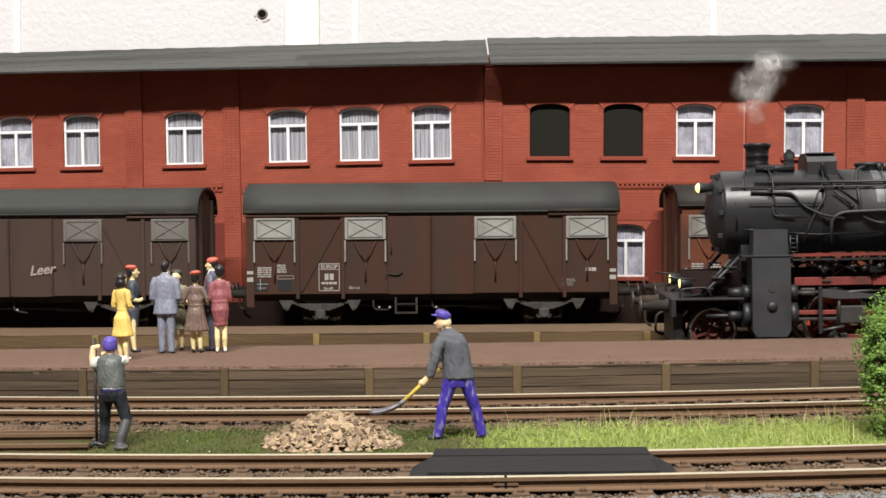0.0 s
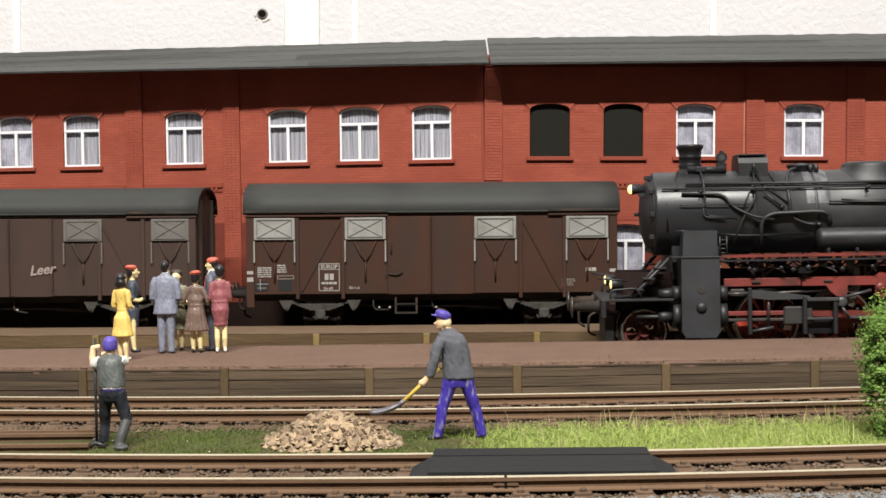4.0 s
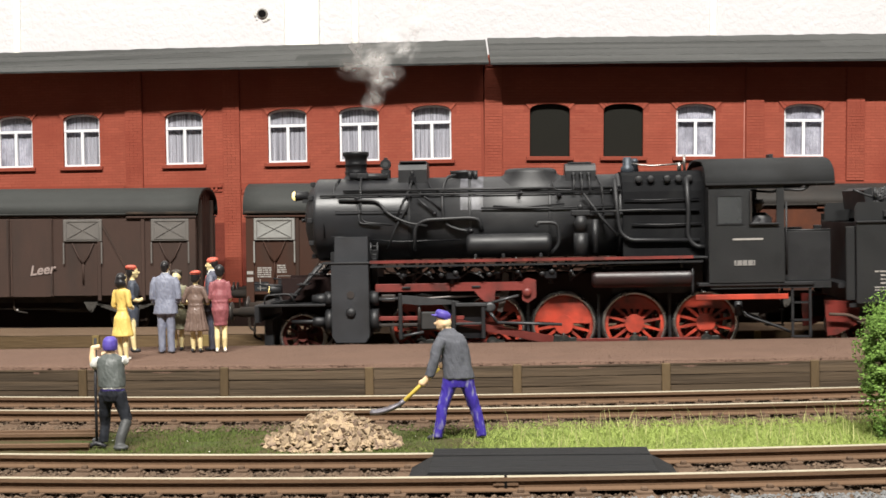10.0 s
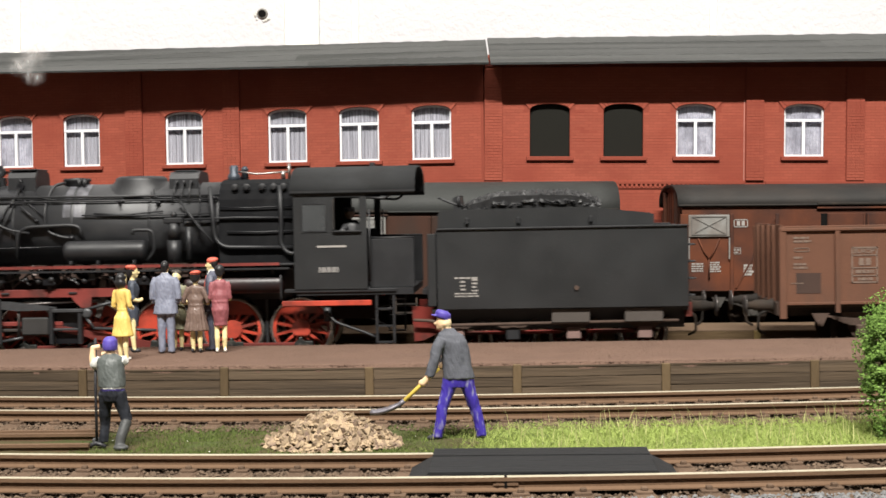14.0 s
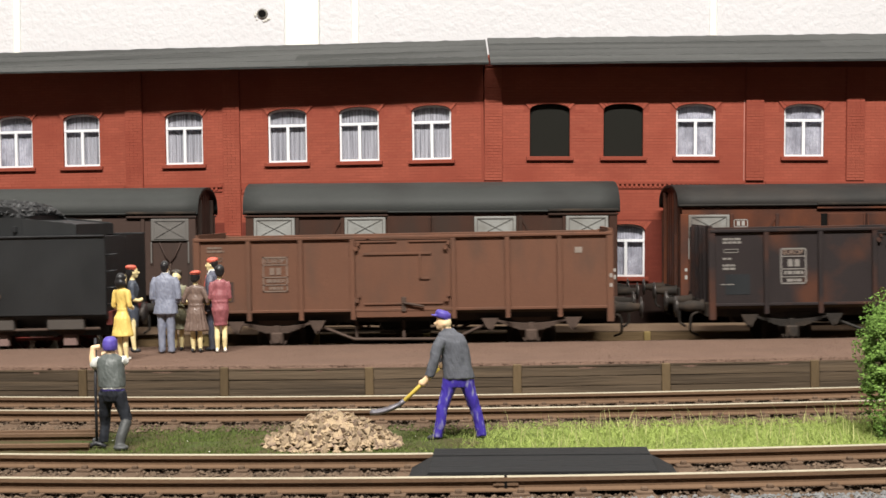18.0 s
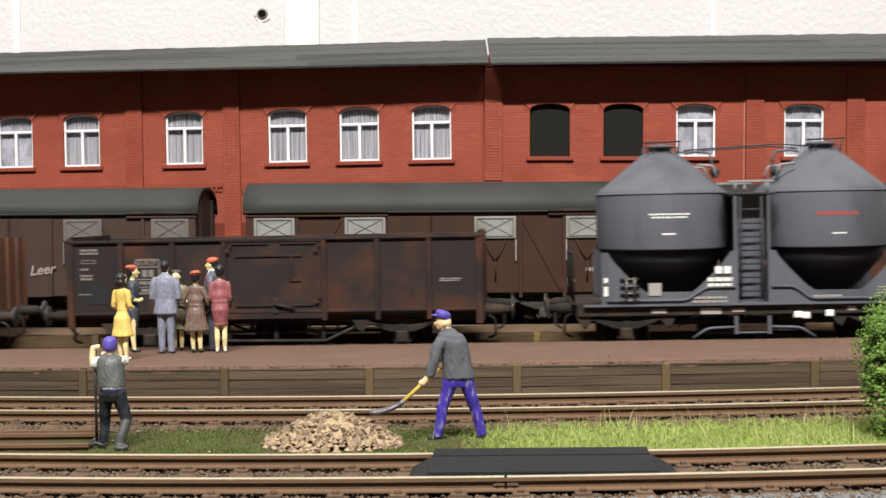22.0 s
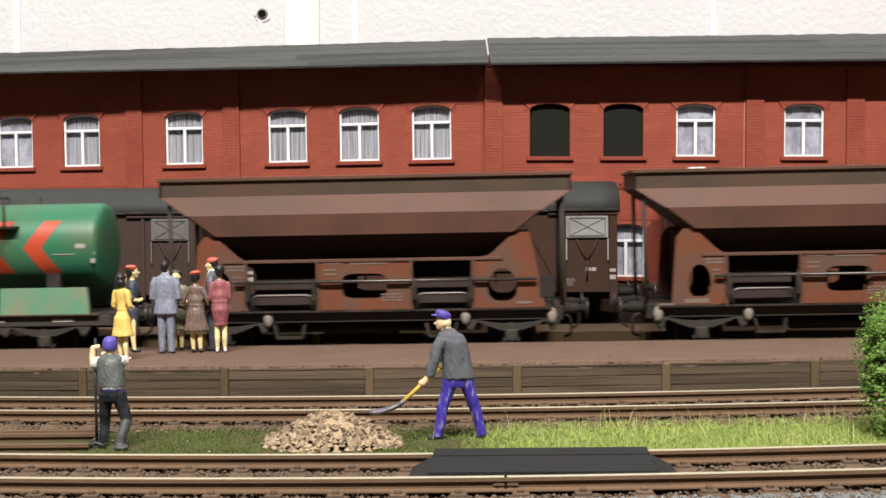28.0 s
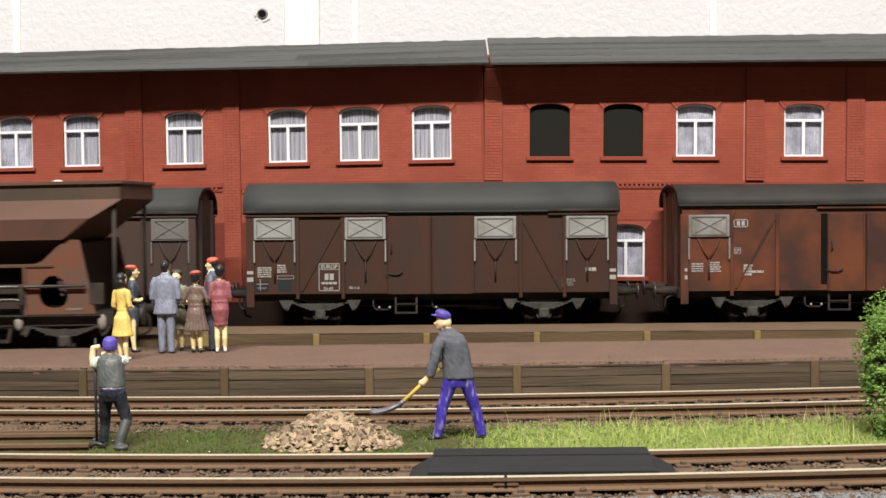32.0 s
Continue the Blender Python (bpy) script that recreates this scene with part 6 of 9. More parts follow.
    bars(w, spots, y, M["faint_letter"] if seed == 1 else M["dull_letter"], t=0.008)
    written(w, "EUROP", -2.88, y - 0.004, 2.11, 0.095, M["faint_letter"])
    if seed == 1:
        bars(w, [(3.60, 2.22, 0.15, 0.12)], y, M["dull_panel"], "data_panel", 0.006)
    else:
        bars(w, text_rows(3.5, 1.72, 0.5, 2, 0.04, 0.02, 40), y, t=0.006)
    bars(w, [(-4.05, 1.30, 0.5, 0.42)], y, M["panel_black"] if seed > 1 else M["wagon_dark"], "data_panel", 0.003)
    if seed == 1:
        bars(w, [(L0 - 0.05, 1.70, 0.05, 0.08), (L0 - 0.05, 1.50, 0.05, 0.08)], y - 0.05, M["lettering"], "corner_mark", 0.005)
    MOVERS.append((w, c))


M["open_brown"] = mat("dusty_wagon_brown", (0.128, 0.061, 0.039), 0.75, var=0.16, size=0.9, grain=0.04, bump=0.12, dirt=(0.092, 0.053, 0.038),
                      dirt_amount=0.35, dirt_size=0.8, dirt_stretch=(1.5, 1, 0.6))
M["dull_panel"] = mat("dull_panel", (0.24, 0.20, 0.17), 0.8, var=0.3, size=0.1)
M["gear_grey"] = mat("dusty_grey_gear", (0.050, 0.044, 0.038), 0.8, var=0.3, size=0.4, dirt=(0.045, 0.036, 0.030), dirt_amount=0.4, dirt_size=0.4)
M["gear_brown"] = mat("dusty_running_gear", (0.085, 0.058, 0.046), 0.8, var=0.3, size=0.5, dirt=(0.05, 0.035, 0.028), dirt_amount=0.4, dirt_size=0.5)
M["open_sooty"] = mat("sooty_rusted_wagon", (0.025, 0.0195, 0.0195), 0.7, var=0.25, size=0.9, grain=0.04, bump=0.12, dirt=(0.088, 0.034, 0.019),
                      dirt_amount=0.36, dirt_size=1.1)
open_wagon(21.83, M["open_brown"], "dusty brown high-sided open goods wagon", 1)
open_wagon(32.56, M["open_sooty"], "sooty open goods wagon with rusty patches", 2)

# ---- train: two-silo wagon ----


def ladder(x0, x1, y, z0, z1, pitch=0.28, r=0.022, lean=0.0):
    bm = BM()
    for x in (x0, x1):
        tube(bm, [(x, y, z0), (x, y + lean, z1)], r * 1.3)
    z = z0 + pitch * 0.6
    while z < z1 - 0.05:
        yy = y + lean * (z - z0) / (z1 - z0)
        tube(bm, [(x0, yy, z), (x1, yy, z)], r, 5)
        z += pitch
    return bm


def silo_wagon(c):
    w = thing("silo_wagon", TRACK, "grey cement wagon with two conical silos", "wagon")
    grey, black = M["silo_grey"], M["frame_black"]
    for x in (-1.73, 1.70):
        bm = BM()
        lathe(bm, [(0.26, 4.32), (0.42, 4.24), (1.30, 3.52), (1.385, 3.44), (1.40, 3.36), (1.40, 2.27), (1.392, 2.235), (1.33, 2.235)], 48, at=(x, 0, 0))
        silo = part("silo", bm, grey, w)
        bm = BM()
        for z in (3.41,):
            lathe(bm, [(1.395, z - 0.02), (1.412, z - 0.012), (1.412, z + 0.012), (1.39, z + 0.02)], 48, at=(x, 0, 0))
        part("seam_ring", bm, grey, silo)
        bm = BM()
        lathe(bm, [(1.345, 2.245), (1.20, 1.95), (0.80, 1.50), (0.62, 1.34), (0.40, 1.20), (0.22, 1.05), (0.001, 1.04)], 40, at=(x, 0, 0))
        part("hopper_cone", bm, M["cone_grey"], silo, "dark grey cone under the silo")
        bm = BM()
        lathe(bm, [(0.24, 4.30), (0.24, 4.40), (0.31, 4.40), (0.31, 4.45), (0.001, 4.49)], 20, at=(x, 0, 0))
        part("filling_lid", bm, M["silo_grey"], silo)
        bm = BM()
        for k in range(6):
            a = k * math.pi / 3
            cyl(bm, (x + 0.36 * math.cos(a), 0.36 * math.sin(a), 4.26), (x + 0.36 * math.cos(a), 0.36 * math.sin(a), 4.42), 0.03, n=6)
        part("lid_bolt", bm, M["silo_grey"], silo)
        q = 1 if x < 0 else -1
        bm = BM()
        tube(bm, bend([(x + q * 0.5, -0.2, 4.25), (x + q * 0.62, -0.2, 4.30), (x + q * 1.05, -0.2, 4.28), (x + q * 1.1, -0.2, 3.72)]), 0.028)
        part("air_pipe", bm, M["silo_grey"], silo)
        bm = BM()
        tube(bm, bend([(x - 0.4, -0.45, 4.5), (x + 0.4, -0.45, 4.52)]), 0.02)
        for k in (-0.35, 0.35):
            tube(bm, [(x + k, -0.45, 4.5), (x + k * 0.9, -0.42, 4.25)], 0.016, 5)
        blob(bm, (x + q * 1.08, -0.55, 3.85), 0.11, 10, 6)
        part("hand_rail", bm, M["silo_dark"], silo)
    # side skirts with an arched cut-out under each silo
    for s in (-1, 1):
        for x in (-1.73, 1.70):
            n = 16
            arch = []
            for i in range(n + 1):
                u = -1 + 2 * i / n
                arch.append((x + 1.25 * u, 2.17 - 0.80 * min(1, max(0, (1 - abs(u)) / 0.60)) ** 0.85))
            bm = BM()
            for i in range(n):
                a, b = arch[i], arch[i + 1]
                prism(bm, [(a[0], 1.12), (b[0], 1.12), b, a], *sorted((s * 1.33, s * 1.38)))
            for a, b in ((x - 1.40, x - 1.25), (x + 1.25, x + 1.40)):
                box(bm, a, b, *sorted((s * 1.33, s * 1.38)), 1.12, 2.2)
            bmesh.ops.remove_doubles(bm, verts=bm.verts, dist=0.0005)
            part("side_skirt", bm, grey, w)
            part("skirt_edge", tube(BM(), bend([(x - 1.3, s * 1.40, 1.20), (x + 0.35, s * 1.40, 1.20), (x + 0.75, s * 1.40, 1.46), (x + 1.35, s * 1.40, 1.46)] if x < 0 else
                                               [(x + 1.3, s * 1.40, 1.20), (x - 0.55, s * 1.40, 1.20), (x - 0.9, s * 1.40, 1.46), (x - 1.35, s * 1.40, 1.46)], 0.1), 0.03), grey, w)
        part("solebar", box(BM(), -3.6, 3.6, *sorted((s * 1.24, s * 1.36)), 0.88, 1.08, 0.01), black, w)
        part("running_board", box(BM(), -3.5, 3.5, *sorted((s * 1.20, s * 1.46)), 1.085, 1.125), grey, w)
        part("ladder_panel", box(BM(), -0.34, 0.30, *sorted((s * 0.92, s * 0.95)), 1.1, 3.34), M["silo_grey"], w)
        bm = ladder(-0.26, 0.18, s * 1.30, 1.2, 3.32)
        part("ladder", bm, M["silo_dark"], w)
        for x in (-0.36, 0.32):
            part("ladder_post", box(BM(), x - 0.035, x + 0.035, *sorted((s * 1.24, s * 1.33)), 0.46, 3.35, 0.01), grey, w)
        bm = BM()
        tube(bm, bend([(-1.25, s * 1.3, 0.40), (-0.95, s * 1.3, 0.60), (-0.40, s * 1.3, 0.62)], 0.1), 0.03)
        tube(bm, bend([(0.36, s * 1.3, 0.62), (0.95, s * 1.3, 0.60), (1.25, s * 1.3, 0.40)], 0.1), 0.03)
        tube(bm, [(-0.4, s * 1.3, 0.5), (0.36, s * 1.3, 0.5)], 0.025)
        part("step", bm, grey, w)
    part("catwalk", box(BM(), -0.50, 0.46, -1.35, 1.35, 3.35, 3.40, 0.01), M["silo_dark"], w)
    bm = BM()
    for y in (-1.3, 1.3):
        box(bm, -0.50, 0.44, y - 0.03, y + 0.03, 3.60, 3.65, 0.01)
        tube(bm, [(-0.35, y, 3.4), (-0.35, y, 3.62)], 0.025)
        tube(bm, [(0.3, y, 3.4), (0.3, y, 3.62)], 0.025)
        for k in (-1, 1):
            tube(bm, bend([(k * 0.62, y * 0.5, 3.72), (k * 0.70, y * 0.5, 3.98), (k * 1.02, y * 0.5, 4.0)], 0.06), 0.03)
    part("hand_rail", bm, M["rail_grey"], w, "grey rail over the catwalk")
    bm = BM()
    tube(bm, bend([(-1.3, -0.5, 4.32), (-0.6, -0.5, 4.36), (0.7, -0.5, 4.42), (1.3, -0.5, 4.36)]), 0.015)
    tube(bm, bend([(-1.3, 0.5, 4.32), (-0.6, 0.5, 4.36), (0.7, 0.5, 4.42), (1.3, 0.5, 4.36)]), 0.015)
    part("cable", bm, M["silo_dark"], w)
    part("wagon_floor", box(BM(), -3.6, 3.6, -1.2, 1.2, 0.9, 1.08), black, w)
    bm = BM()
    tube(bm, [(-3.0, -1.0, 0.72), (3.0, -1.0, 0.72)], 0.06, 8)
    cyl(bm, (-1.1, -0.9, 0.6), (-0.3, -0.9, 0.6), 0.16, n=12)
    box(bm, 0.5, 1.1, -1.1, -0.6, 0.5, 0.86, 0.02)
    part("brake_rigging", bm, black, w)
    bm = BM()
    for z in (1.2, 1.35, 1.5, 1.65):
        tube(bm, [(-2.75, -1.42, z), (-2.35, -1.42, z)], 0.022, 5)
    for x in (-2.62, -2.45):
        tube(bm, [(x, -1.42, 1.15), (x, -1.42, 1.7)], 0.03, 5)
    part("valve_gear", bm, M["steel_dark"], w)
    y = -1.385
    for spots, xc, ink in ((text_rows(-0.40, 2.965, 0.84, 1, 0.1, 0.03, 80, 1) + text_rows(-0.35, 2.90, 0.74, 1, 0.1, 0.03, 81, 1) + [(-0.14, 2.555, 0.28, 0.03)], -1.73, "white"),
                           (text_rows(-0.42, 2.90, 0.86, 1, 0.1, 0.075, 82, 1), 1.70, "red_letter"), ([(-0.10, 2.52, 0.28, 0.025)], 1.70, "white")):
        bm = BM()
        for u, z, wd, h in spots:
            n = max(1, int(wd / 0.08))
            cols = []
            for i in range(n + 1):
                x = u + wd * i / n
                yy = -math.sqrt(1.403 ** 2 - x * x)
                cols.append([bm.verts.new((xc + x, q, zz)) for q, zz in ((yy, z), (yy, z + h), (yy + 0.01, z + h), (yy + 0.01, z))])
            for p, q in zip(cols, cols[1:]):
                for i in range(4):
                    bm.faces.new((p[i], q[i], q[(i + 1) % 4], p[(i + 1) % 4]))
        part("lettering", bm, M[ink], w)
    bars(w, [(-0.80, 1.74, 0.14, 0.15), (-0.62, 1.74, 0.14, 0.15)] + text_rows(-0.95, 1.58, 0.5, 2, 0.12, 0.08, 51, 1), y - 0.03, M["white"])
    bars(w, text_rows(-1.25, 1.22, 0.7, 2, 0.08, 0.05, 52, 1) + text_rows(1.2, 1.22, 0.6, 1, 0.08, 0.05, 53, 1) + text_rows(2.5, 1.40, 0.4, 3, 0.06, 0.03, 54, 1), y - 0.004, M["lettering"])
    bars(w, [(-2.16, 1.30, 0.26, 0.26)], y - 0.004, M["lettering"], "data_panel", 0.01)
    bars(w, [(3.02, 1.58, 0.08, 0.1), (3.02, 1.36, 0.08, 0.12), (-3.08, 1.58, 0.08, 0.1), (-3.08, 1.30, 0.08, 0.2)], y - 0.004, M["white"], "corner_mark")
    bars(w, [(-2.1, 0.93, 0.3, 0.09), (-1.1, 0.90, 0.42, 0.13), (-0.45, 0.94, 0.25, 0.07), (1.9, 0.94, 0.16, 0.09), (2.3, 0.95, 0.3, 0.04), (2.9, 0.93, 0.16, 0.07)], -1.365, M["lettering"], "data_panel")
    bm = BM()
    for x, z in ((0.80, 0.80), (0.96, 0.78), (1.44, 0.82)):
        box(bm, x, x + 0.17, -1.42, -1.37, z, z + 0.14, 0.02)
    part("brake_plate", bm, M["white"], w, "white brake changeover plates")
    for k in (-1, 1):
        part("head_stock", box(BM(), *sorted((k * 3.5, k * 3.65)), -1.3, 1.3, 0.85, 1.12, 0.01), black, w)
        part("end_platform", box(BM(), *sorted((k * 3.0, k * 3.75)), -1.3, 1.3, 1.13, 1.17), black, w)
        bm = BM()
        for y in (-1.2, 1.2):
            tube(bm, bend([(k * 3.7, y, 1.15), (k * 3.7, y, 2.2), (k * 3.7, y * 0.4, 2.2), (k * 3.7, y * 0.4, 1.15)], 0.1), 0.025)
        part("end_rail", bm, black, w)
        buffers(w, k * 3.65, k)
    running_gear(w, (-2.62, 2.62), keyed=True)
    MOVERS.append((w, c))


M["silo_grey"] = mat("silo_grey_paint", (0.103, 0.108, 0.128), 0.58, var=0.1, size=1.2, bump=0.04, dirt=(0.064, 0.068, 0.080), dirt_amount=0.35, dirt_size=1.2,
                     dirt_stretch=(1.5, 1.5, 0.4))
M["silo_dark"] = mat("silo_dark_grey", (0.036, 0.038, 0.043), 0.6, var=0.2, size=0.8)
M["red_letter"] = mat("faded_red_paint", (0.30, 0.07, 0.06), 0.6)
# cone colour, much darker than the silo grey
M["cone_grey"] = mat("cone_dark_grey", (0.026, 0.0275, 0.031), 0.6, var=0.15, size=0.8)
M["rail_grey"] = mat("dull_grey_rail", (0.22, 0.22, 0.23), 0.5, var=0.2, size=0.3)
silo_wagon(42.54)

# ---- train: tank wagon ----


def curved_patch(outline, r, zc, lift=0.006, nseg=1):
    """A flat outline in x and z laid on the near side of a lying cylinder; it follows the round in strips."""
    bm = BM()
    xs0 = [p[0] for p in outline]
    zs = sorted({p[1] for p in outline})
    rows = []
    lo, hi = min(zs), max(zs)
    n = 14
    cuts = [lo + (hi - lo) * i / n for i in range(n + 1)]

    def span(z):
        hits = []
        m = len(outline)
        for i in range(m):
            (xa, za), (xb, zb) = outline[i], outline[(i + 1) % m]
            if abs(zb - za) < 1e-9:
                continue
            if min(za, zb) - 1e-9 <= z <= max(za, zb) + 1e-9:
                hits.append(xa + (xb - xa) * (z - za) / (zb - za))
        return (min(hits), max(hits)) if hits else (0, 0)

    for z in cuts:
        z2 = min(max(z, lo + 1e-4), hi - 1e-4)
        a, b = span(z2)
        y = -math.sqrt(max(r * r - (z - zc) ** 2, 0.0)) - lift
        rows.append((bm.verts.new((a, y, z)), bm.verts.new((b, y, z))))
    for (a, b), (c, d) in zip(rows, rows[1:]):
        bm.faces.new((a, b, d, c)).smooth = True
    return bm


def tank_wagon(c):
    w = thing("tank_wagon", TRACK, "green tank wagon with red arrows and a white badge", "wagon")
    green, black = M["tank_green"], M["frame_black"]
    r, zc, L0 = 0.95, 2.50, 3.09
    bm = BM()
    lathe(bm, [(0.001, -L0), (0.5, -L0 + 0.005), (0.80, -L0 + 0.03), (0.90, -L0 + 0.07), (0.935, -L0 + 0.12), (r, -L0 + 0.20), (r, -1.0), (r, 1.0), (r, L0 - 0.20),
               (0.935, L0 - 0.12), (0.90, L0 - 0.07), (0.80, L0 - 0.03), (0.5, L0 - 0.005), (0.001, L0)], 56, at=(0, 0, zc), axis="X")
    tank = part("tank", bm, green, w)
    bm = BM()
    for x in (-1.05, 0.2, 1.25):
        lathe(bm, [(r, x - 0.02), (r + 0.006, x - 0.015), (r + 0.006, x + 0.015), (r, x + 0.02)], 56, at=(0, 0, zc), axis="X")
    part("weld_band", bm, green, tank)
    bm = BM()
    lathe(bm, [(0.30, 3.35), (0.30, 3.66), (0.40, 3.72), (0.42, 3.78), (0.40, 3.81), (0.24, 3.84), (0.001, 3.86)], 24, at=(0.18, 0, 0))
    part("dome", bm, green, tank, "green filling dome with bolted lid")
    bm = BM()
    for k in range(8):
        a = k * math.pi / 4
        cyl(bm, (0.15 + 0.34 * math.cos(a), 0.34 * math.sin(a), 3.58), (0.15 + 0.34 * math.cos(a), 0.34 * math.sin(a), 3.72), 0.025, n=6)
    part("lid_bolt", bm, green, tank)
    # badge: white hexagon, red chevrons, black letter bars
    hexa = lambda g: [(-2.66 + g, 2.18 + g * 0.6), (-2.05, 2.06 + g), (-1.42 - g, 2.18 + g * 0.6), (-1.42 - g, 2.70 - g * 0.6), (-2.05, 2.82 - g), (-2.66 + g, 2.70 - g * 0.6)]
    badge = part("badge", curved_patch(hexa(0), r, zc, 0.006), M["white"], tank, "white six-sided badge with a red edge")
    for za, zb, h in ((2.605, 2.725, 0.05), (2.235, 2.115, 0.055)):
        part("badge_edge", curved_patch([(-2.60, za), (-2.05, zb), (-2.05, zb + h), (-2.60, za + h)], r, zc, 0.010), M["badge_red"], badge)
        part("badge_edge", curved_patch([(-2.05, zb), (-1.48, za), (-1.48, za + h), (-2.05, zb + h)], r, zc, 0.010), M["badge_red"], badge)
    for k in range(6):
        x = -2.52 + k * 0.165
        part("badge_mark", box(BM(), x, x + 0.125, -0.966, -0.952, 2.37, 2.53), M["panel_black"], badge, "black letter shape")
    for x in (1.46, 0.44):
        up = [(x, 2.50), (x + 0.42, 3.08), (x + 0.80, 3.08), (x + 0.40, 2.50)]
        dn = [(x, 2.50), (x + 0.40, 2.50), (x + 0.80, 1.95), (x + 0.40, 1.95)]
        a = part("red_arrow", curved_patch(up, r, zc, 0.007), M["arrow_red"], tank, "broad red arrow stripe")
        part("red_arrow", curved_patch(dn, r, zc, 0.007), M["arrow_red"], tank, "broad red arrow stripe")
    part("lettering", curved_patch([(2.10, 2.345), (2.58, 2.345), (2.58, 2.37), (2.10, 2.37)], r, zc, 0.008), M["lettering"], tank)
    part("lettering", curved_patch([(2.60, 2.48), (2.82, 2.48), (2.82, 2.58), (2.60, 2.58)], r, zc, 0.008), M["lettering"], tank)
    bars(w, [(2.92, 2.34, 0.09, 0.07), (2.92, 2.16, 0.09, 0.10)], -0.90, M["lettering"], "corner_mark", 0.01)
    # underframe
    for s in (-1, 1):
        part("solebar", box(BM(), -3.5, 3.45, *sorted((s * 1.20, s * 1.32)), 0.84, 1.06, 0.01), M["gear_grey"], w)
        part("running_board", box(BM(), -3.1, 3.2, *sorted((s * 1.15, s * 1.42)), 1.07, 1.10), M["gear_brown"], w)
        part("tank_cradle", box(BM(), -2.2, -1.9, *sorted((s * 0.3, s * 0.8)), 1.08, 1.95), black, w)
        part("tank_cradle", box(BM(), 1.9, 2.2, *sorted((s * 0.3, s * 0.8)), 1.08, 1.95), black, w)
        part("data_panel", box(BM(), -3.06, -0.95, *sorted((s * 1.34, s * 1.38)), 1.15, 1.76, 0.01), M["panel_grey"], w, "dark lettering board")
        bm = BM()
        prism(bm, [(1.08, 1.10), (3.02, 1.10), (2.98, 1.66), (1.12, 1.66)], *sorted((s * 1.30, s * 1.40)))
        part("skirt_box", bm, M["tank_pale"], w, "pale dusty green side box")
        # catwalk with rails beside the dome
        part("catwalk", box(BM(), -0.85, 1.35, *sorted((s * 0.72, s * 1.12)), 2.93, 2.98), black, w)
        bm = BM()
        for x in (-0.66, 0.38, 1.12):
            tube(bm, [(x, s * 1.10, 2.80), (x, s * 1.10, 3.62)], 0.035)
        tube(bm, [(-0.66, s * 1.10, 3.62), (0.38, s * 1.10, 3.62)], 0.035)
        tube(bm, [(-0.66, s * 1.10, 3.28), (0.38, s * 1.10, 3.28)], 0.025)
        part("hand_rail", bm, black, w)
        part("ladder", ladder(0.60, 0.93, s * 1.40, 0.42, 2.95, lean=-s * 0.25), black, w)
        part("step_ladder", ladder(0.60, 0.93, s * 1.45, 0.30, 1.16), M["gear_grey"], w)
        tubes = BM()
        tube(tubes, bend([(0.40, s * 1.25, 2.95), (0.42, s * 1.35, 1.2)]), 0.025)
        tube(tubes, bend([(0.98, s * 1.25, 3.3), (1.0, s * 1.35, 1.2)]), 0.025)
        part("ladder_rail", tubes, black, w)
        bm = BM()
        lathe(bm, [(0.12, 1.10), (0.10, 1.3), (0.13, 1.45), (0.12, 1.62)], 14, at=(-0.15, s * 1.1, 0))
        part("drain_valve", bm, M["gear_brown"], w)
    spots = text_rows(-2.85, 1.66, 1.1, 1, 0.1, 0.045, 60, 1) + text_rows(-1.75, 1.50, 0.35, 4, 0.09, 0.05, 61) + text_rows(-1.75, 1.2, 0.65, 1, 0.1, 0.05, 62, 1)
    spots += outline_bars(-2.5, 1.19, 0.36, 0.26, 0.03) + text_rows(-2.48, 1.36, 0.32, 3, 0.07, 0.04, 63, 1) + text_rows(-1.25, 1.62, 0.25, 3, 0.1, 0.05, 64)
    bars(w, spots, -1.384, M["white"], t=0.008)
    bars(w, [(-2.6, 0.93, 0.14, 0.06), (-2.1, 0.93, 0.25, 0.06), (-0.6, 0.93, 0.2, 0.07), (0.9, 0.93, 0.25, 0.05), (2.2, 0.93, 0.45, 0.06)], -1.325, M["lettering"], "data_panel")
    part("wagon_floor", box(BM(), -3.5, 3.45, -1.15, 1.15, 0.88, 1.05), black, w)
    bm = BM()
    tube(bm, [(-1.2, -0.9, 0.62), (1.2, -0.9, 0.6)], 0.05, 8)
    cyl(bm, (-0.9, -0.6, 0.62), (-0.1, -0.6, 0.62), 0.18, n=12)
    tube(bm, bend([(-0.35, -1.25, 0.85), (-0.35, -1.25, 0.62), (-0.05, -1.25, 0.58)]), 0.028)
    part("brake_rigging", bm, black, w)
    part("brake_weight", box(BM(), -0.12, 0.04, -1.30, -1.24, 0.68, 0.75, 0.02), M["badge_red"], w)
    for k in (-1, 1):
        e = -3.55 if k < 0 else 3.5
        part("head_stock", box(BM(), e - 0.08, e + 0.08, -1.3, 1.3, 0.82, 1.10, 0.01), black, w)
        buffers(w, e + 0.05 * k, k)
    part("brake_platform", box(BM(), -3.9, -3.15, -1.25, 1.25, 1.10, 1.15), M["gear_brown"], w)
    bm = BM()
    for y in (-1.2, 1.2):
        tube(bm, bend([(-3.85, y, 1.12), (-3.85, y, 2.15), (-3.25, y, 2.15), (-3.25, y, 1.12)], 0.1), 0.03)
    tube(bm, bend([(-3.85, -1.2, 1.7), (-3.25, -1.2, 1.7)]), 0.025)
    tube(bm, [(-3.7, -0.5, 1.1), (-3.7, -0.5, 2.3)], 0.035)
    box(bm, -3.8, -3.3, -1.26, -1.20, 1.2, 1.75, 0.01)
    part("brake_stand", bm, black, w)
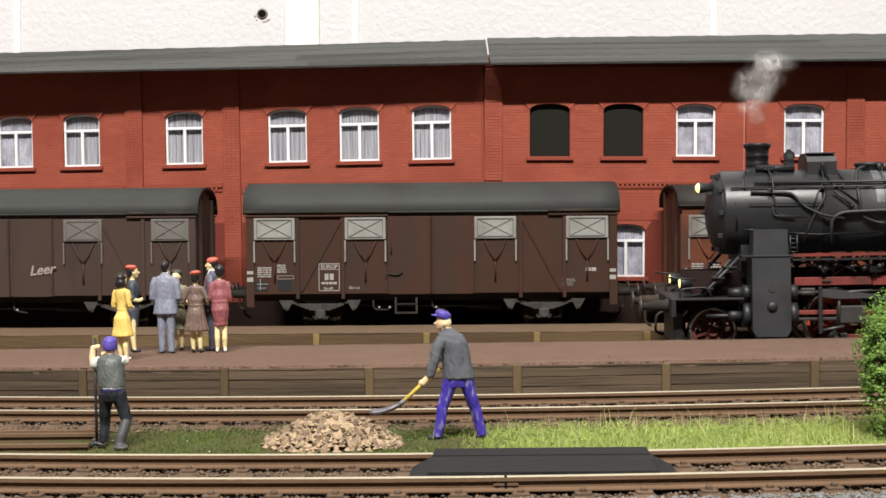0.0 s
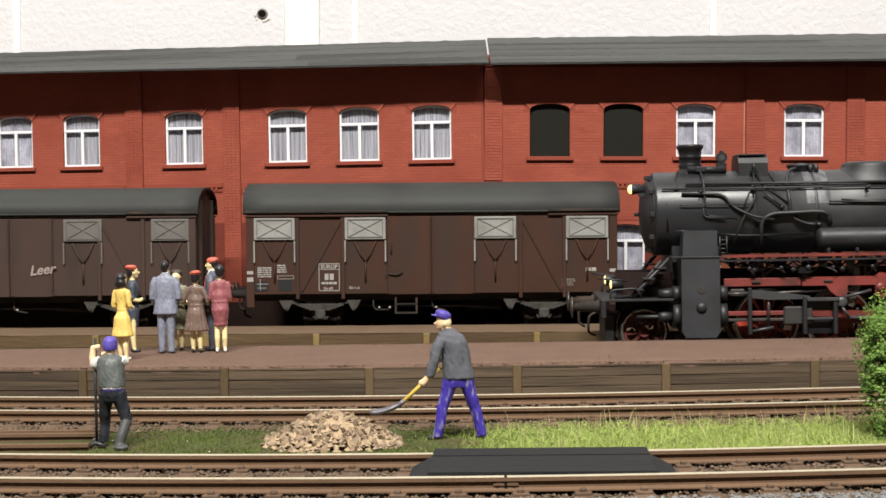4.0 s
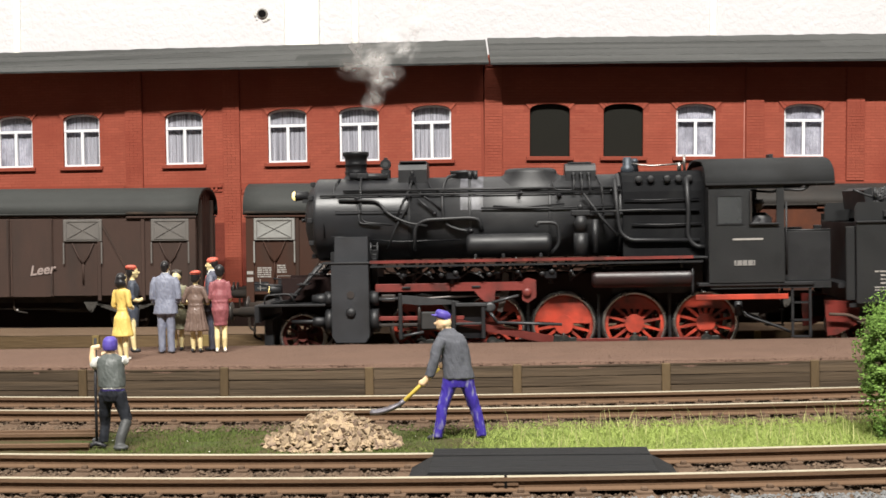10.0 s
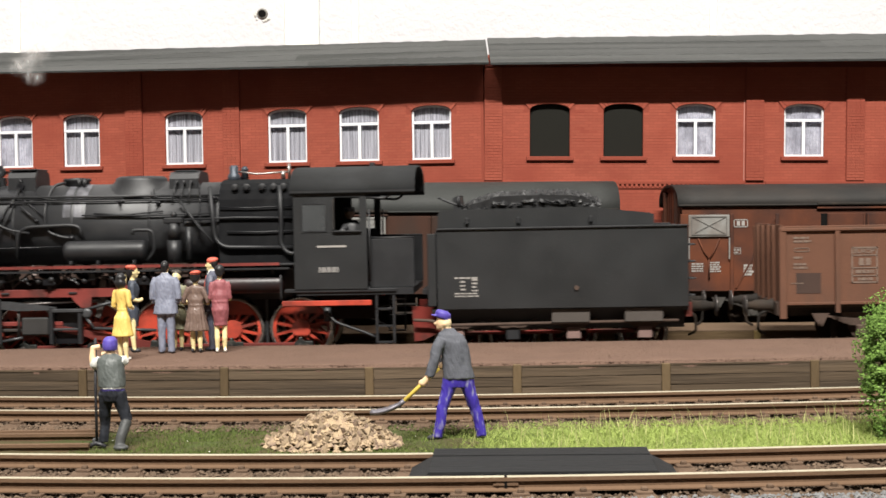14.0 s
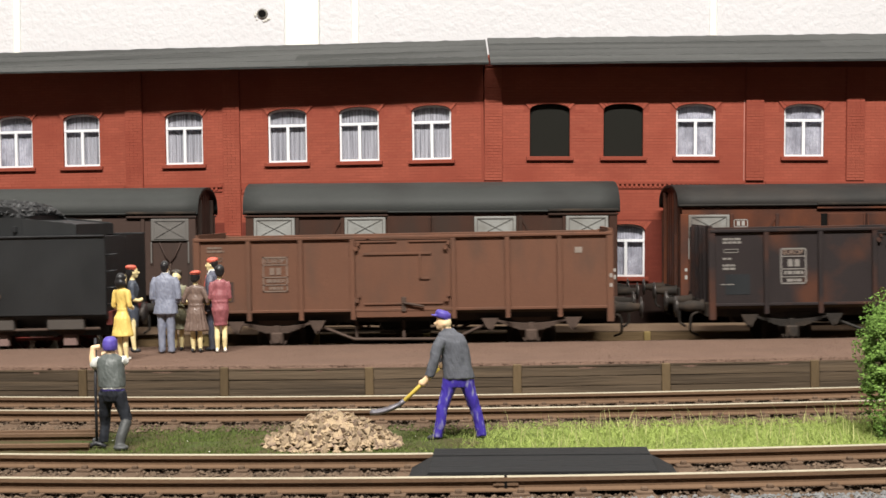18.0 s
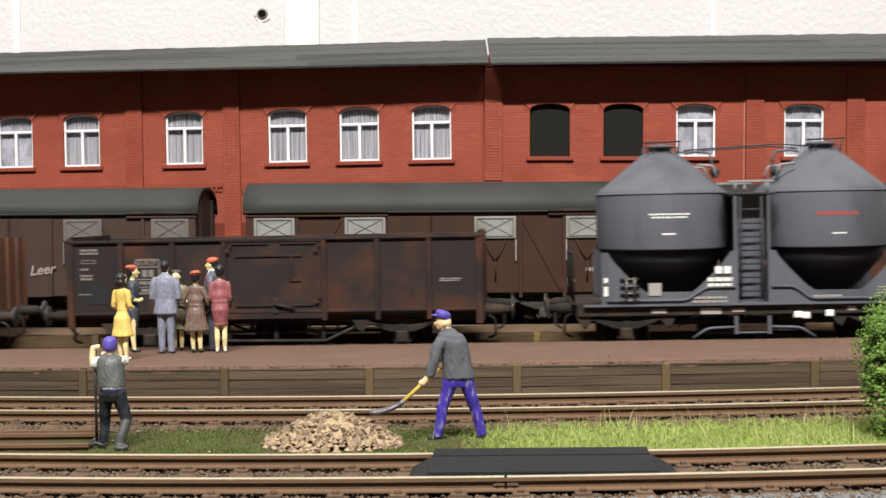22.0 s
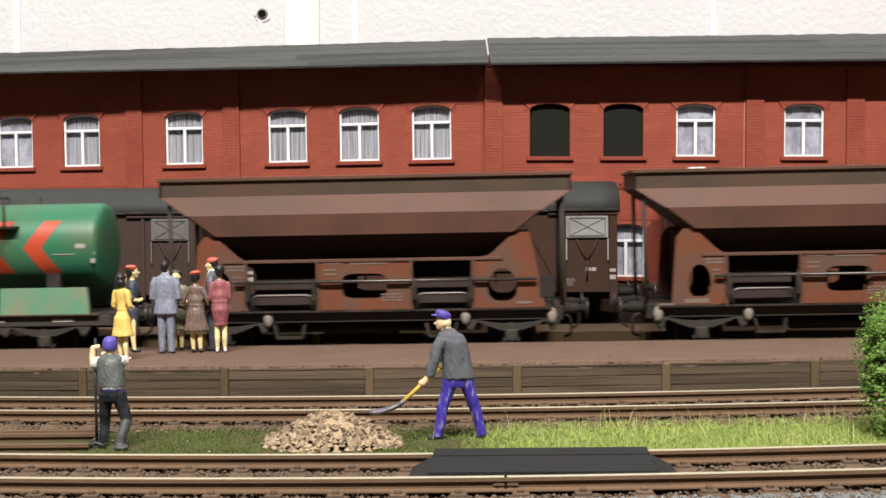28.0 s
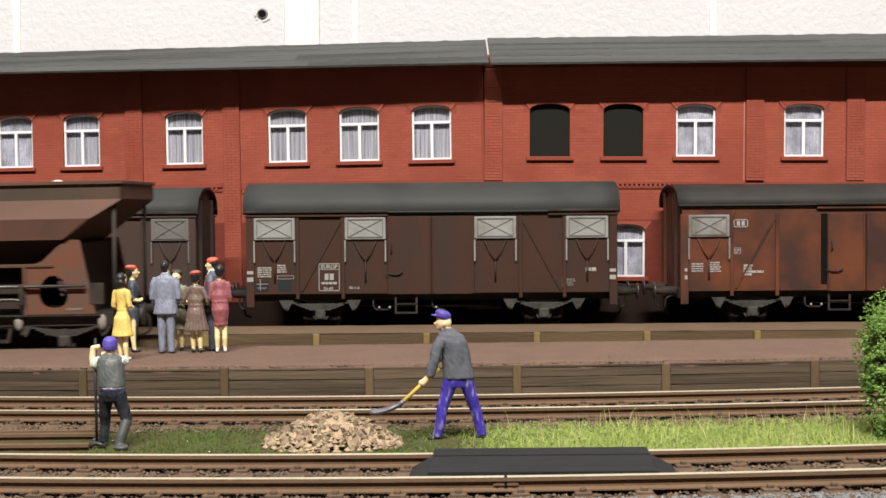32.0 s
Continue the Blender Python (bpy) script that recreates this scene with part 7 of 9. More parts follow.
    running_gear(w, (-2.05, 2.0), keyed=True, gear=M["gear_grey"])
    MOVERS.append((w, c))


M["tank_green"] = mat("tank_green_paint", (0.026, 0.140, 0.072), 0.44, var=0.14, size=1.5, bump=0.03, dirt=(0.075, 0.112, 0.052), dirt_amount=0.45, dirt_size=1.1, spec=0.4, sheen_var=0.12)
M["tank_pale"] = mat("dusty_green_paint", (0.12, 0.26, 0.16), 0.6, var=0.15, size=0.8, dirt=(0.24, 0.22, 0.15), dirt_amount=0.4, dirt_size=0.9)
M["badge_red"] = mat("badge_red", (0.42, 0.045, 0.035), 0.45)
M["arrow_red"] = mat("arrow_red", (0.42, 0.055, 0.022), 0.42, var=0.1, size=0.6)
M["panel_grey"] = mat("dark_panel", (0.080, 0.075, 0.066), 0.6, var=0.2, size=0.5)
tank_wagon(51.94)

# ---- train: self-discharging hopper wagons ----


def hopper_wagon(c, label, seed):
    w = thing("hopper_wagon", TRACK, label, "wagon", "hopper wagons in the train")
    paint, black = M["hopper_brown"], M["frame_black"]
    rings = [(3.88, 4.34, 1.22), (3.52, 4.35, 1.22), (3.12, 3.74, 1.46), (2.68, 3.16, 1.46), (2.13, 2.58, 0.95)]
    names = ("top_band", "upper_slope", "lower_band", "chute_slope")
    coats = {"top_band": M["hopper_top"], "upper_slope": paint, "lower_band": M["hopper_low"], "chute_slope": M["hopper_shade"]}
    for (z0, x0, y0), (z1, x1, y1), nm in zip(rings, rings[1:], names):
        bm = BM()
        t = 0.05
        for s in (-1, 1):
            vs = [(-x0, s * y0, z0), (x0, s * y0, z0), (x1, s * y1, z1), (-x1, s * y1, z1)]
            out = [bm.verts.new(v) for v in vs]
            inn = [bm.verts.new((v[0], v[1] - s * t, v[2])) for v in vs]
            bm.faces.new(out)
            bm.faces.new(inn[::-1])
            for i in range(4):
                bm.faces.new((out[i], inn[i], inn[(i + 1) % 4], out[(i + 1) % 4]))
        part(nm, bm, coats[nm], w)
        bm = BM()
        for k in (-1, 1):
            vs = [(k * x0, -y0, z0), (k * x0, y0, z0), (k * x1, y1, z1), (k * x1, -y1, z1)]
            out = [bm.verts.new(v) for v in vs]
            inn = [bm.verts.new((v[0] - k * t, v[1], v[2])) for v in vs]
            bm.faces.new(out)
            bm.faces.new(inn[::-1])
            for i in range(4):
                bm.faces.new((out[i], inn[i], inn[(i + 1) % 4], out[(i + 1) % 4]))
        part("end_slope", bm, M["hopper_low"] if nm != "chute_slope" else M["hopper_shade"], w)
    bm = BM()
    for s in (-1, 1):
        box(bm, -4.37, 4.37, *sorted((s * 1.18, s * 1.28)), 3.84, 3.92, 0.01)
    for k in (-1, 1):
        box(bm, *sorted((k * 4.29, k * 4.39)), -1.25, 1.25, 3.842, 3.918, 0.01)
    part("rim", bm, paint, w)
    part("ridge_plate", prism_x(BM(), [(-0.9, 2.13), (0.9, 2.13), (0.0, 2.75)], -2.6, 2.6), M["hopper_shade"], w)
    if seed:
        bm = BM()
        for x in (-3.12, -2.95, 1.10, 1.27, 2.95):
            blob(bm, (x, -1.15, 3.90), 0.10, 8, 4, (1.3, 0.6, 0.5))
        part("chalk_lump", bm, M["white"], w, "white lumps lying on the rim")
    for s in (-1, 1):
        y0, y1 = sorted((s * 1.33, s * 1.39))
        # side plates with cut-outs
        plates = (([(-3.62, 1.10), (-2.50, 1.10), (-2.50, 2.16), (-2.62, 2.20), (-3.14, 2.68), (-3.50, 2.68)], -3.04, 1.60, 0.23, 0.33, 0.62),
                  ([(-0.98, 1.10), (0.98, 1.10), (0.98, 2.13), (-0.98, 2.13)], 0.0, 1.60, 0.47, 0.26, 0.45),
                  ([(2.27, 1.10), (3.77, 1.10), (3.46, 2.68), (3.14, 2.68), (2.62, 2.20), (2.27, 2.15)], 2.88, 1.58, 0.31, 0.34, 0.72))
        for shape, hx, hz, rx, rz, pw in plates:
            n = 32
            bm = BM()
            inner, outer = [], []
            for i in range(n):
                a = 2 * math.pi * (i + 0.5) / n
                cx, sz = math.cos(a), math.sin(a)
                drop = 1.0 - 0.35 * max(sz, 0) if hx else 1.0
                inner.append((hx + rx * drop * math.copysign(abs(cx) ** pw, cx), hz + rz * math.copysign(abs(sz) ** pw, sz)))
                q = 1e9
                for (xa, za), (xb, zb) in zip(shape, shape[1:] + shape[:1]):
                    det = cx * (zb - za) - sz * (xb - xa)
                    if abs(det) > 1e-9:
                        d = ((xa - hx) * (zb - za) - (za - hz) * (xb - xa)) / det
                        u = ((xa - hx) * sz - (za - hz) * cx) / det
                        if d > 0 and -1e-6 <= u <= 1 + 1e-6:
                            q = min(q, d)
                outer.append((hx + cx * q, hz + sz * q))
            for i in range(n):
                j = (i + 1) % n
                prism(bm, [inner[i], inner[j], outer[j], outer[i]], y0, y1)
            bmesh.ops.remove_doubles(bm, verts=bm.verts, dist=0.0005)
            part("side_plate", bm, M["hopper_rust"], w)
        for x in (-2.5, -0.98, 0.98, 2.27):
            part("side_rib", box(BM(), x - 0.03, x + 0.03, *sorted((s * 1.33, s * 1.43)), 1.08, 2.16), paint, w)
        part("side_beam", box(BM(), -3.0, 2.9, *sorted((s * 1.30, s * 1.42)), 2.10, 2.17, 0.01), paint, w)
        part("operating_shaft", tube(BM(), [(-2.75, s * 1.48, 1.70), (3.6, s * 1.48, 1.70)], 0.035, 8), M["steel_dark"], w)
        for x in (-2.45, -1.05, 1.05, 2.22):
            bm = BM()
            box(bm, x - 0.05, x + 0.05, *sorted((s * 1.42, s * 1.52)), 1.3, 1.75, 0.015)
            part("shaft_bearing", bm, black, w)
        for x0, x1 in ((-2.38, -1.10), (1.10, 2.18)):
            bm = BM()
            tube(bm, bend([(x0, s * 1.40, 1.12), (x0, s * 1.40, 1.42), (x1, s * 1.40, 1.42), (x1, s * 1.40, 1.12)], 0.2), 0.035)
            part("chute_frame", bm, M["steel_dark"], w)
            bm = BM()
            prism_x(bm, sorted([(s * 0.45, 2.1), (s * 0.51, 2.1), (s * 0.95, 1.2), (s * 0.89, 1.2)], key=lambda p: 0), x0 - 0.05, x1 + 0.05)
            part("discharge_chute", bm, M["hopper_shade"], w)
        part("solebar", box(BM(), -4.0, 4.0, *sorted((s * 1.12, s * 1.30)), 0.84, 1.06, 0.01), M["gear_grey"], w)
        part("running_board", box(BM(), -3.9, 3.9, *sorted((s * 1.25, s * 1.45)), 1.062, 1.09), black, w)
        for x in (-1.6, 1.6):
            bm = BM()
            prism(bm, [(x - 0.35, 0.80), (x - 0.28, 0.50), (x + 0.28, 0.50), (x + 0.35, 0.80), (x + 0.29, 0.80), (x + 0.24, 0.56), (x - 0.24, 0.56), (x - 0.29, 0.80)],
                  *sorted((s * 1.22, s * 1.38)))
            part("step", bm, black, w)
        for x in (-3.9, -2.05, 2.1, 3.9):
            bm = BM()
            blob(bm, (x, s * 1.36, 0.92), 0.13, 10, 6, (0.75, 0.5, 1.35))
            part("lifting_horn", bm, M["pale_horn"], w)
    y = -1.394
    spots = text_rows(-0.85, 2.06, 0.42, 1, 0.07, 0.05, 70 + seed) + text_rows(-0.3, 2.05, 0.8, 1, 0.07, 0.08, 71 + seed, 1) + text_rows(-0.85, 1.92, 0.3, 2, 0.09, 0.04, 72 + seed)
    spots += text_rows(0.35, 1.40, 0.5, 3, 0.06, 0.035, 73 + seed) + text_rows(-2.9, 2.02, 0.38, 2, 0.07, 0.045, 74 + seed) + text_rows(-2.78, 1.80, 0.2, 2, 0.1, 0.04, 75 + seed)
    spots += [(-3.35, 1.14, 0.5, 0.09), (-3.9, 1.1, 0.35, 0.04), (3.15, 1.18, 0.35, 0.05)]
    bars(w, spots, y, M["faint_letter"], t=0.006)
    part("wagon_floor", box(BM(), -4.0, 4.0, -1.1, 1.1, 0.9, 1.06), black, w)
    for k in (-1, 1):
        e = k * 4.05
        part("head_stock", box(BM(), *sorted((e - 0.1 * k, e + 0.08 * k)), -1.3, 1.3, 0.82, 1.12, 0.01), black, w)
        buffers(w, e + 0.08 * k, k, length=0.55)
        bm = BM()
        for y in (-1.15, 1.15):
            tube(bm, [(k * 4.12, y, 1.1), (k * 4.15, y, 3.55)], 0.045, 6)
        part("end_strut", bm, M["gear_grey"], w)
        part("end_panel", box(BM(), *sorted((k * 3.25, k * 3.32)), -1.2, 1.2, 1.08, 2.6), M["hopper_shade"], w)
    bm = BM()
    tube(bm, [(-2.4, -0.7, 0.66), (2.4, -0.7, 0.66)], 0.08, 8)
    cyl(bm, (-1.0, -0.3, 0.68), (0.6, -0.3, 0.68), 0.2, n=12)
    box(bm, 3.65, 3.95, -1.40, -1.30, 1.3, 1.75, 0.01)
    part("brake_rigging", bm, black, w)
    running_gear(w, (-3.0, 3.05), keyed=True, gear=M["gear_grey"])
    MOVERS.append((w, c))


M["hopper_brown"] = mat("hopper_brown", (0.112, 0.057, 0.042), 0.55, var=0.18, size=1.2, grain=0.04, bump=0.08, dirt=(0.080, 0.050, 0.034), dirt_amount=0.45, dirt_size=1.6,
                        dirt_stretch=(0.8, 1, 1))
M["hopper_top"] = mat("grimy_hopper_rim", (0.064, 0.046, 0.034), 0.7, var=0.25, size=1.0, dirt=(0.095, 0.052, 0.036), dirt_amount=0.35, dirt_size=1.4, dirt_stretch=(0.7, 1, 1))
M["hopper_low"] = mat("red_brown_hopper", (0.088, 0.041, 0.028), 0.65, var=0.2, size=1.0, dirt=(0.060, 0.034, 0.024), dirt_amount=0.4, dirt_size=0.9)
M["hopper_rust"] = mat("rusty_hopper_plate", (0.150, 0.051, 0.027), 0.7, var=0.2, size=0.9, grain=0.04, bump=0.1, dirt=(0.085, 0.064, 0.050), dirt_amount=0.45,
                       dirt_size=0.9)
# near-black copy of the hopper brown; the undersides' shade is in the colour
M["hopper_shade"] = mat("shaded_hopper_brown", (0.022, 0.012, 0.009), 0.7, var=0.3, size=0.8)
M["pale_horn"] = mat("worn_pale_casting", (0.24, 0.21, 0.18), 0.7, var=0.3, size=0.2)
hopper_wagon(60.82, "brown self-discharging hopper wagon with cut-out side plates", 0)
hopper_wagon(70.81, "brown self-discharging hopper wagon with white lumps on its rim", 1)


# ---- steam locomotive and tender ----
M["loco"] = mat("loco_black", (0.0185, 0.0190, 0.0210), 0.53, var=0.3, size=0.9, grain=0.03, bump=0.08, dirt=(0.029, 0.0295, 0.0315), dirt_amount=0.38, dirt_size=0.5, spec=0.75, sheen_var=0.3)
M["smokebox"] = mat("smokebox_black", (0.0185, 0.0190, 0.0215), 0.36, var=0.3, size=0.9, grain=0.03, bump=0.07, spec=0.5, sheen_var=0.16,
                    dirt=(0.018, 0.019, 0.021), dirt_amount=0.35, dirt_size=0.7)
M["chimney"] = mat("chimney_black", (0.006, 0.006, 0.0075), 0.40, var=0.3, size=0.4, spec=0.4)
M["loco_roof"] = mat("dusty_cab_roof", (0.027, 0.028, 0.029), 0.8, var=0.25, size=0.9, dirt=(0.018, 0.018, 0.018), dirt_amount=0.4, dirt_size=0.8)
# the air tank's red sheen is mixed into its black base colour
M["tank_sheen"] = mat("red_tinted_black", (0.024, 0.009, 0.009), 0.42, var=0.3, size=0.7, spec=0.5, dirt=(0.014, 0.012, 0.013), dirt_amount=0.5, dirt_size=0.6)
M["loco_flat"] = mat("sooty_loco_black", (0.0118, 0.0122, 0.0138), 0.50, var=0.3, size=0.6, grain=0.03, bump=0.08, dirt=(0.020, 0.0205, 0.022), dirt_amount=0.4, dirt_size=0.45)
M["loco_grey"] = mat("worn_loco_plate", (0.0138, 0.0145, 0.0155), 0.5, var=0.2, size=0.8, dirt=(0.0115, 0.0118, 0.0125), dirt_amount=0.4, dirt_size=0.7)
M["loco_red"] = mat("loco_red", (0.46, 0.056, 0.030), 0.45, var=0.2, size=0.6, dirt=(0.08, 0.024, 0.019), dirt_amount=0.5, dirt_size=0.5)
M["loco_red_dirty"] = mat("grimy_loco_red", (0.17, 0.028, 0.022), 0.55, var=0.25, size=0.5, dirt=(0.035, 0.022, 0.018), dirt_amount=0.55, dirt_size=0.5)
M["tyre_steel"] = mat("bright_tyre_steel", (0.50, 0.49, 0.47), 0.27, metal=0.95, var=0.25, size=0.4)
M["firebox"] = mat("sooty_firebox_jacket", (0.0105, 0.0108, 0.0118), 0.85, var=0.3, size=0.6, bump=0.1, dirt=(0.016, 0.0163, 0.017), dirt_amount=0.4, dirt_size=0.5, spec=0.2)
M["wheel_maroon"] = mat("dull_maroon", (0.10, 0.03, 0.025), 0.55, var=0.25, size=0.4)
M["board_red"] = mat("worn_dull_red", (0.175, 0.030, 0.024), 0.5, var=0.25, size=0.6, dirt=(0.05, 0.02, 0.017), dirt_amount=0.4, dirt_size=0.5)
M["gear_steel"] = mat("oily_grey_steel", (0.055, 0.057, 0.06), 0.42, metal=0.3, var=0.3, size=0.3)
M["casing_grey"] = mat("grey_black_casing", (0.031, 0.0325, 0.0365), 0.5, var=0.25, size=0.7, dirt=(0.022, 0.0225, 0.024), dirt_amount=0.4, dirt_size=0.5, spec=0.4)
M["coal"] = mat("coal", (0.012, 0.012, 0.013), 0.45, var=0.5, size=0.2, isl=0.4, bump=0.3)
M["lens"] = bpy.data.materials.new("lamp_lens")
M["lens"].use_nodes = True
M["lens"].node_tree.nodes["Principled BSDF"].inputs["Base Color"].default_value = (0.9, 0.8, 0.45, 1)
M["lens"].node_tree.nodes["Principled BSDF"].inputs["Roughness"].default_value = 0.25
M["lens"].node_tree.nodes["Principled BSDF"].inputs["Emission Color"].default_value = (1.0, 0.75, 0.25, 1)
M["lens"].node_tree.nodes["Principled BSDF"].inputs["Emission Strength"].default_value = 1.6
M["blued"] = mat("blue_grey_valve", (0.05, 0.06, 0.075), 0.45, metal=0.4)

AXLE_Z, DRIVER_R, CRANK = 0.68, 0.68, 0.34
DRIVERS = (1.45, 2.95, 4.45, 5.94, 7.43)
PHASE = -0.28


def spoked_wheel(name, r, spokes, red, crank=0.0, weight=0.0):
    """A wheelset with its axle along y: spokes, hub and balance weight; the tyres are a mesh of their own."""
    bm = BM()
    for s in (-1, 1):
        y = s * 0.76
        lathe(bm, [(r - 0.13, y - 0.045), (r - 0.05, y - 0.05), (r - 0.05, y + 0.05), (r - 0.13, y + 0.045), (r - 0.13, y - 0.045)], 36, axis="Y")
        cyl(bm, (0, y - 0.09, 0), (0, y + 0.09, 0), 0.20 if r > 0.6 else 0.11, n=20)
        if crank:
            cyl(bm, (0, y - 0.06, crank), (0, y + 0.06, crank), 0.11, n=14)
        if weight:
            n = 12
            a0, a1 = -math.pi / 2 - weight, -math.pi / 2 + weight
            outer = [(math.cos(a0 + (a1 - a0) * i / n) * (r - 0.11), math.sin(a0 + (a1 - a0) * i / n) * (r - 0.11)) for i in range(n + 1)]
            prism(bm, outer, y - 0.05, y + 0.05)
    cyl(bm, (0, -0.8, 0), (0, 0.8, 0), 0.09, n=12)
    wheel = mesh_of(name, bm, red)
    tyre = []
    for s in (-1, 1):
        bm = lathe(BM(), [(r - 0.06, s * 0.70), (r + 0.03, s * 0.70), (r + 0.03, s * 0.73), (r, s * 0.74), (r - 0.008, s * 0.835), (r - 0.06, s * 0.835), (r - 0.06, s * 0.70)], 44, axis="Y")
        tyre.append(mesh_of("tyre", bm, M["tyre_steel"]))
    pins = [mesh_of("crank_pin", cyl(BM(), (0, s * 0.76, crank), (0, s * 1.17, crank), 0.055, n=10), M["steel_dark"]) for s in (-1, 1)] if crank else []
    spoke = mesh_of("spoke", prism(BM(), [(0.12, 0.034), (r - 0.10, 0.022), (r - 0.10, -0.022), (0.12, -0.034)], -0.028, 0.028), red)
    return wheel, tyre, spoke, spokes, pins


def add_wheel(parent, meshes, name, r, x, z, shift=0.0):
    w = piece(name, meshes[0], parent, at(x, 0, z))
    for data in meshes[1]:
        piece("tyre", data, w, Matrix.Identity(4))
    for data in meshes[4]:
        piece("crank_pin", data, w, Matrix.Identity(4))
    for side in (-0.76, 0.76):
        for k in range(meshes[3]):
            piece("spoke", meshes[2], w, at(0, side, 0, 0, 360 * (k + 0.5) / meshes[3], 0))
    WHEELS.append((w, r, x, z))
    return w


def dome_box(x0, x1, half, z0, z1):
    """A rounded casing astride the boiler."""
    pts = [(-half, z0), (-half, z1 - 0.16), (-half + 0.07, z1 - 0.05), (-half + 0.2, z1), (half - 0.2, z1), (half - 0.07, z1 - 0.05), (half, z1 - 0.16), (half, z0)]
    return prism_x(BM(), pts, x0, x1)


def locomotive():
    e = thing("steam_locomotive", TRACK, "black steam locomotive with red frame and wheels", "locomotive")
    black, flat, grey, red = M["loco"], M["loco_flat"], M["loco_grey"], M["loco_red"]
    zc = 2.98
    # boiler, smokebox, firebox
    bm = BM()
    lathe(bm, [(0.84, -0.86), (0.885, -0.835), (0.90, -0.80), (0.90, -0.76), (0.90, 1.12), (0.90, 1.17), (0.905, 1.20)], 48, at=(0, 0, zc), axis="X")
    smokebox = part("smokebox", bm, M["smokebox"], e)
    bm = BM()
    lathe(bm, [(0.001, -1.10), (0.40, -1.08), (0.68, -0.99), (0.80, -0.88), (0.84, -0.85)], 40, at=(0, 0, zc), axis="X")
    part("smokebox_door", bm, flat, smokebox)
    bm = BM()
    for k in range(10):
        a = 2 * math.pi * k / 10
        box(bm, -0.97, -0.86, 0.82 * math.cos(a) - 0.05, 0.82 * math.cos(a) + 0.05, zc + 0.82 * math.sin(a) - 0.05, zc + 0.82 * math.sin(a) + 0.05, 0.01)
    tube(bm, [(-1.12, 0.0, zc), (-1.22, 0.0, zc)], 0.04, 8)
    tube(bm, [(-1.18, -0.2, zc), (-1.18, 0.2, zc)], 0.02, 6)
    part("door_clamp", bm, flat, smokebox)
    bm = BM()
    lathe(bm, [(0.885, 1.2), (0.885, 5.72)], 48, at=(0, 0, zc), axis="X")
    boiler = part("boiler", bm, black, e)
    for x in (1.20, 2.50, 4.2, 5.68):
        bm = BM()
        lathe(bm, [(0.885, x - 0.035), (0.897, x - 0.03), (0.897, x + 0.03), (0.885, x + 0.035)], 48, at=(0, 0, zc), axis="X")
        part("boiler_band", bm, black, boiler)
    bm = BM()
    n = 10
    sec = [(-0.93, 2.0)]
    for i in range(n + 1):
        a = math.pi * (1 - i / n)
        c, q = math.cos(a), math.sin(a)
        sec.append((0.93 * math.copysign(abs(c) ** 0.62, c), 3.05 + 0.86 * q ** 0.62))
    sec.append((0.93, 2.0))
    prism_x(bm, sec, 5.72, 7.42)
    firebox = part("firebox", bm, M["firebox"], e)
    for x in (6.07, 6.32, 6.66, 6.90, 7.12):
        bm = BM()
        lathe(bm, [(0.08, 0.0), (0.075, -0.05), (0.05, -0.06), (0.001, -0.06)], 12, at=(x, -0.86, 3.72), axis="Y")
        part("washout_plug", bm, flat, firebox)
    # chimney
    bm = BM()
    lathe(bm, [(0.36, 3.80), (0.30, 3.86), (0.245, 3.92), (0.235, 3.96), (0.255, 4.0), (0.235, 4.04), (0.235, 4.16), (0.255, 4.18), (0.235, 4.21), (0.25, 4.34), (0.285, 4.38), (0.29, 4.44),
               (0.27, 4.46), (0.21, 4.46), (0.19, 4.3), (0.001, 4.2)], 28)
    part("chimney", bm, M["chimney"], e)
    bm = BM()
    cyl(bm, (-0.1, -0.30, 3.92), (0.72, -0.30, 3.90), 0.075, n=10)
    box(bm, 0.05, 0.3, -0.4, -0.2, 3.86, 3.98, 0.02)
    tube(bm, bend([(-0.32, -0.32, 3.86), (-0.40, -0.55, 3.7), (-0.42, -0.75, 3.45)]), 0.03)
    tube(bm, bend([(0.15, -0.35, 3.9), (0.17, -0.7, 3.72), (0.18, -0.87, 3.3), (0.2, -0.9, 2.93), (0.85, -0.88, 2.86)]), 0.022)
    part("exhaust_fitting", bm, flat, e)
    # top lantern
    bm = BM()
    lathe(bm, [(0.115, 0.0), (0.12, 0.10), (0.09, 0.12)], 16, at=(0.66, -0.16, 4.17), axis="Y")
    box(bm, 0.56, 0.76, -0.15, 0.05, 3.84, 4.06, 0.02)
    box(bm, 0.62, 0.70, -0.12, 0.0, 4.27, 4.32, 0.01)
    lan = part("lantern", bm, flat, e)
    part("lens", cyl(BM(), (0.66, -0.168, 4.17), (0.66, -0.14, 4.17), 0.06, n=16), M["cab_glass"], lan)
    # domes and casings
    part("feedwater_casing", dome_box(0.96, 1.58, 0.45, 3.55, 4.19), flat, e)
    part("casing_lid", box(BM(), 0.98, 1.56, -0.40, 0.40, 4.19, 4.225, 0.01), flat, e)
    bm = BM()
    lathe(bm, [(0.30, 3.72), (0.27, 3.92), (0.30, 3.94), (0.30, 4.0), (0.001, 4.02)], 22, at=(2.36, 0, 0))
    tube(bm, bend([(2.2, -0.3, 3.9), (2.0, -0.45, 3.86), (1.92, -0.62, 3.62), (1.92, -0.9, 3.3), (1.95, -0.92, 2.85), (2.3, -0.9, 2.72), (2.5, -0.9, 2.70)], 0.16), 0.035)
    for k in (2.5, 2.62):
        cyl(bm, (k, -0.30, 3.80), (k, -0.30, 3.98), 0.05, n=8)
    part("feed_valve", bm, flat, e)
    bm = BM()
    rings = []
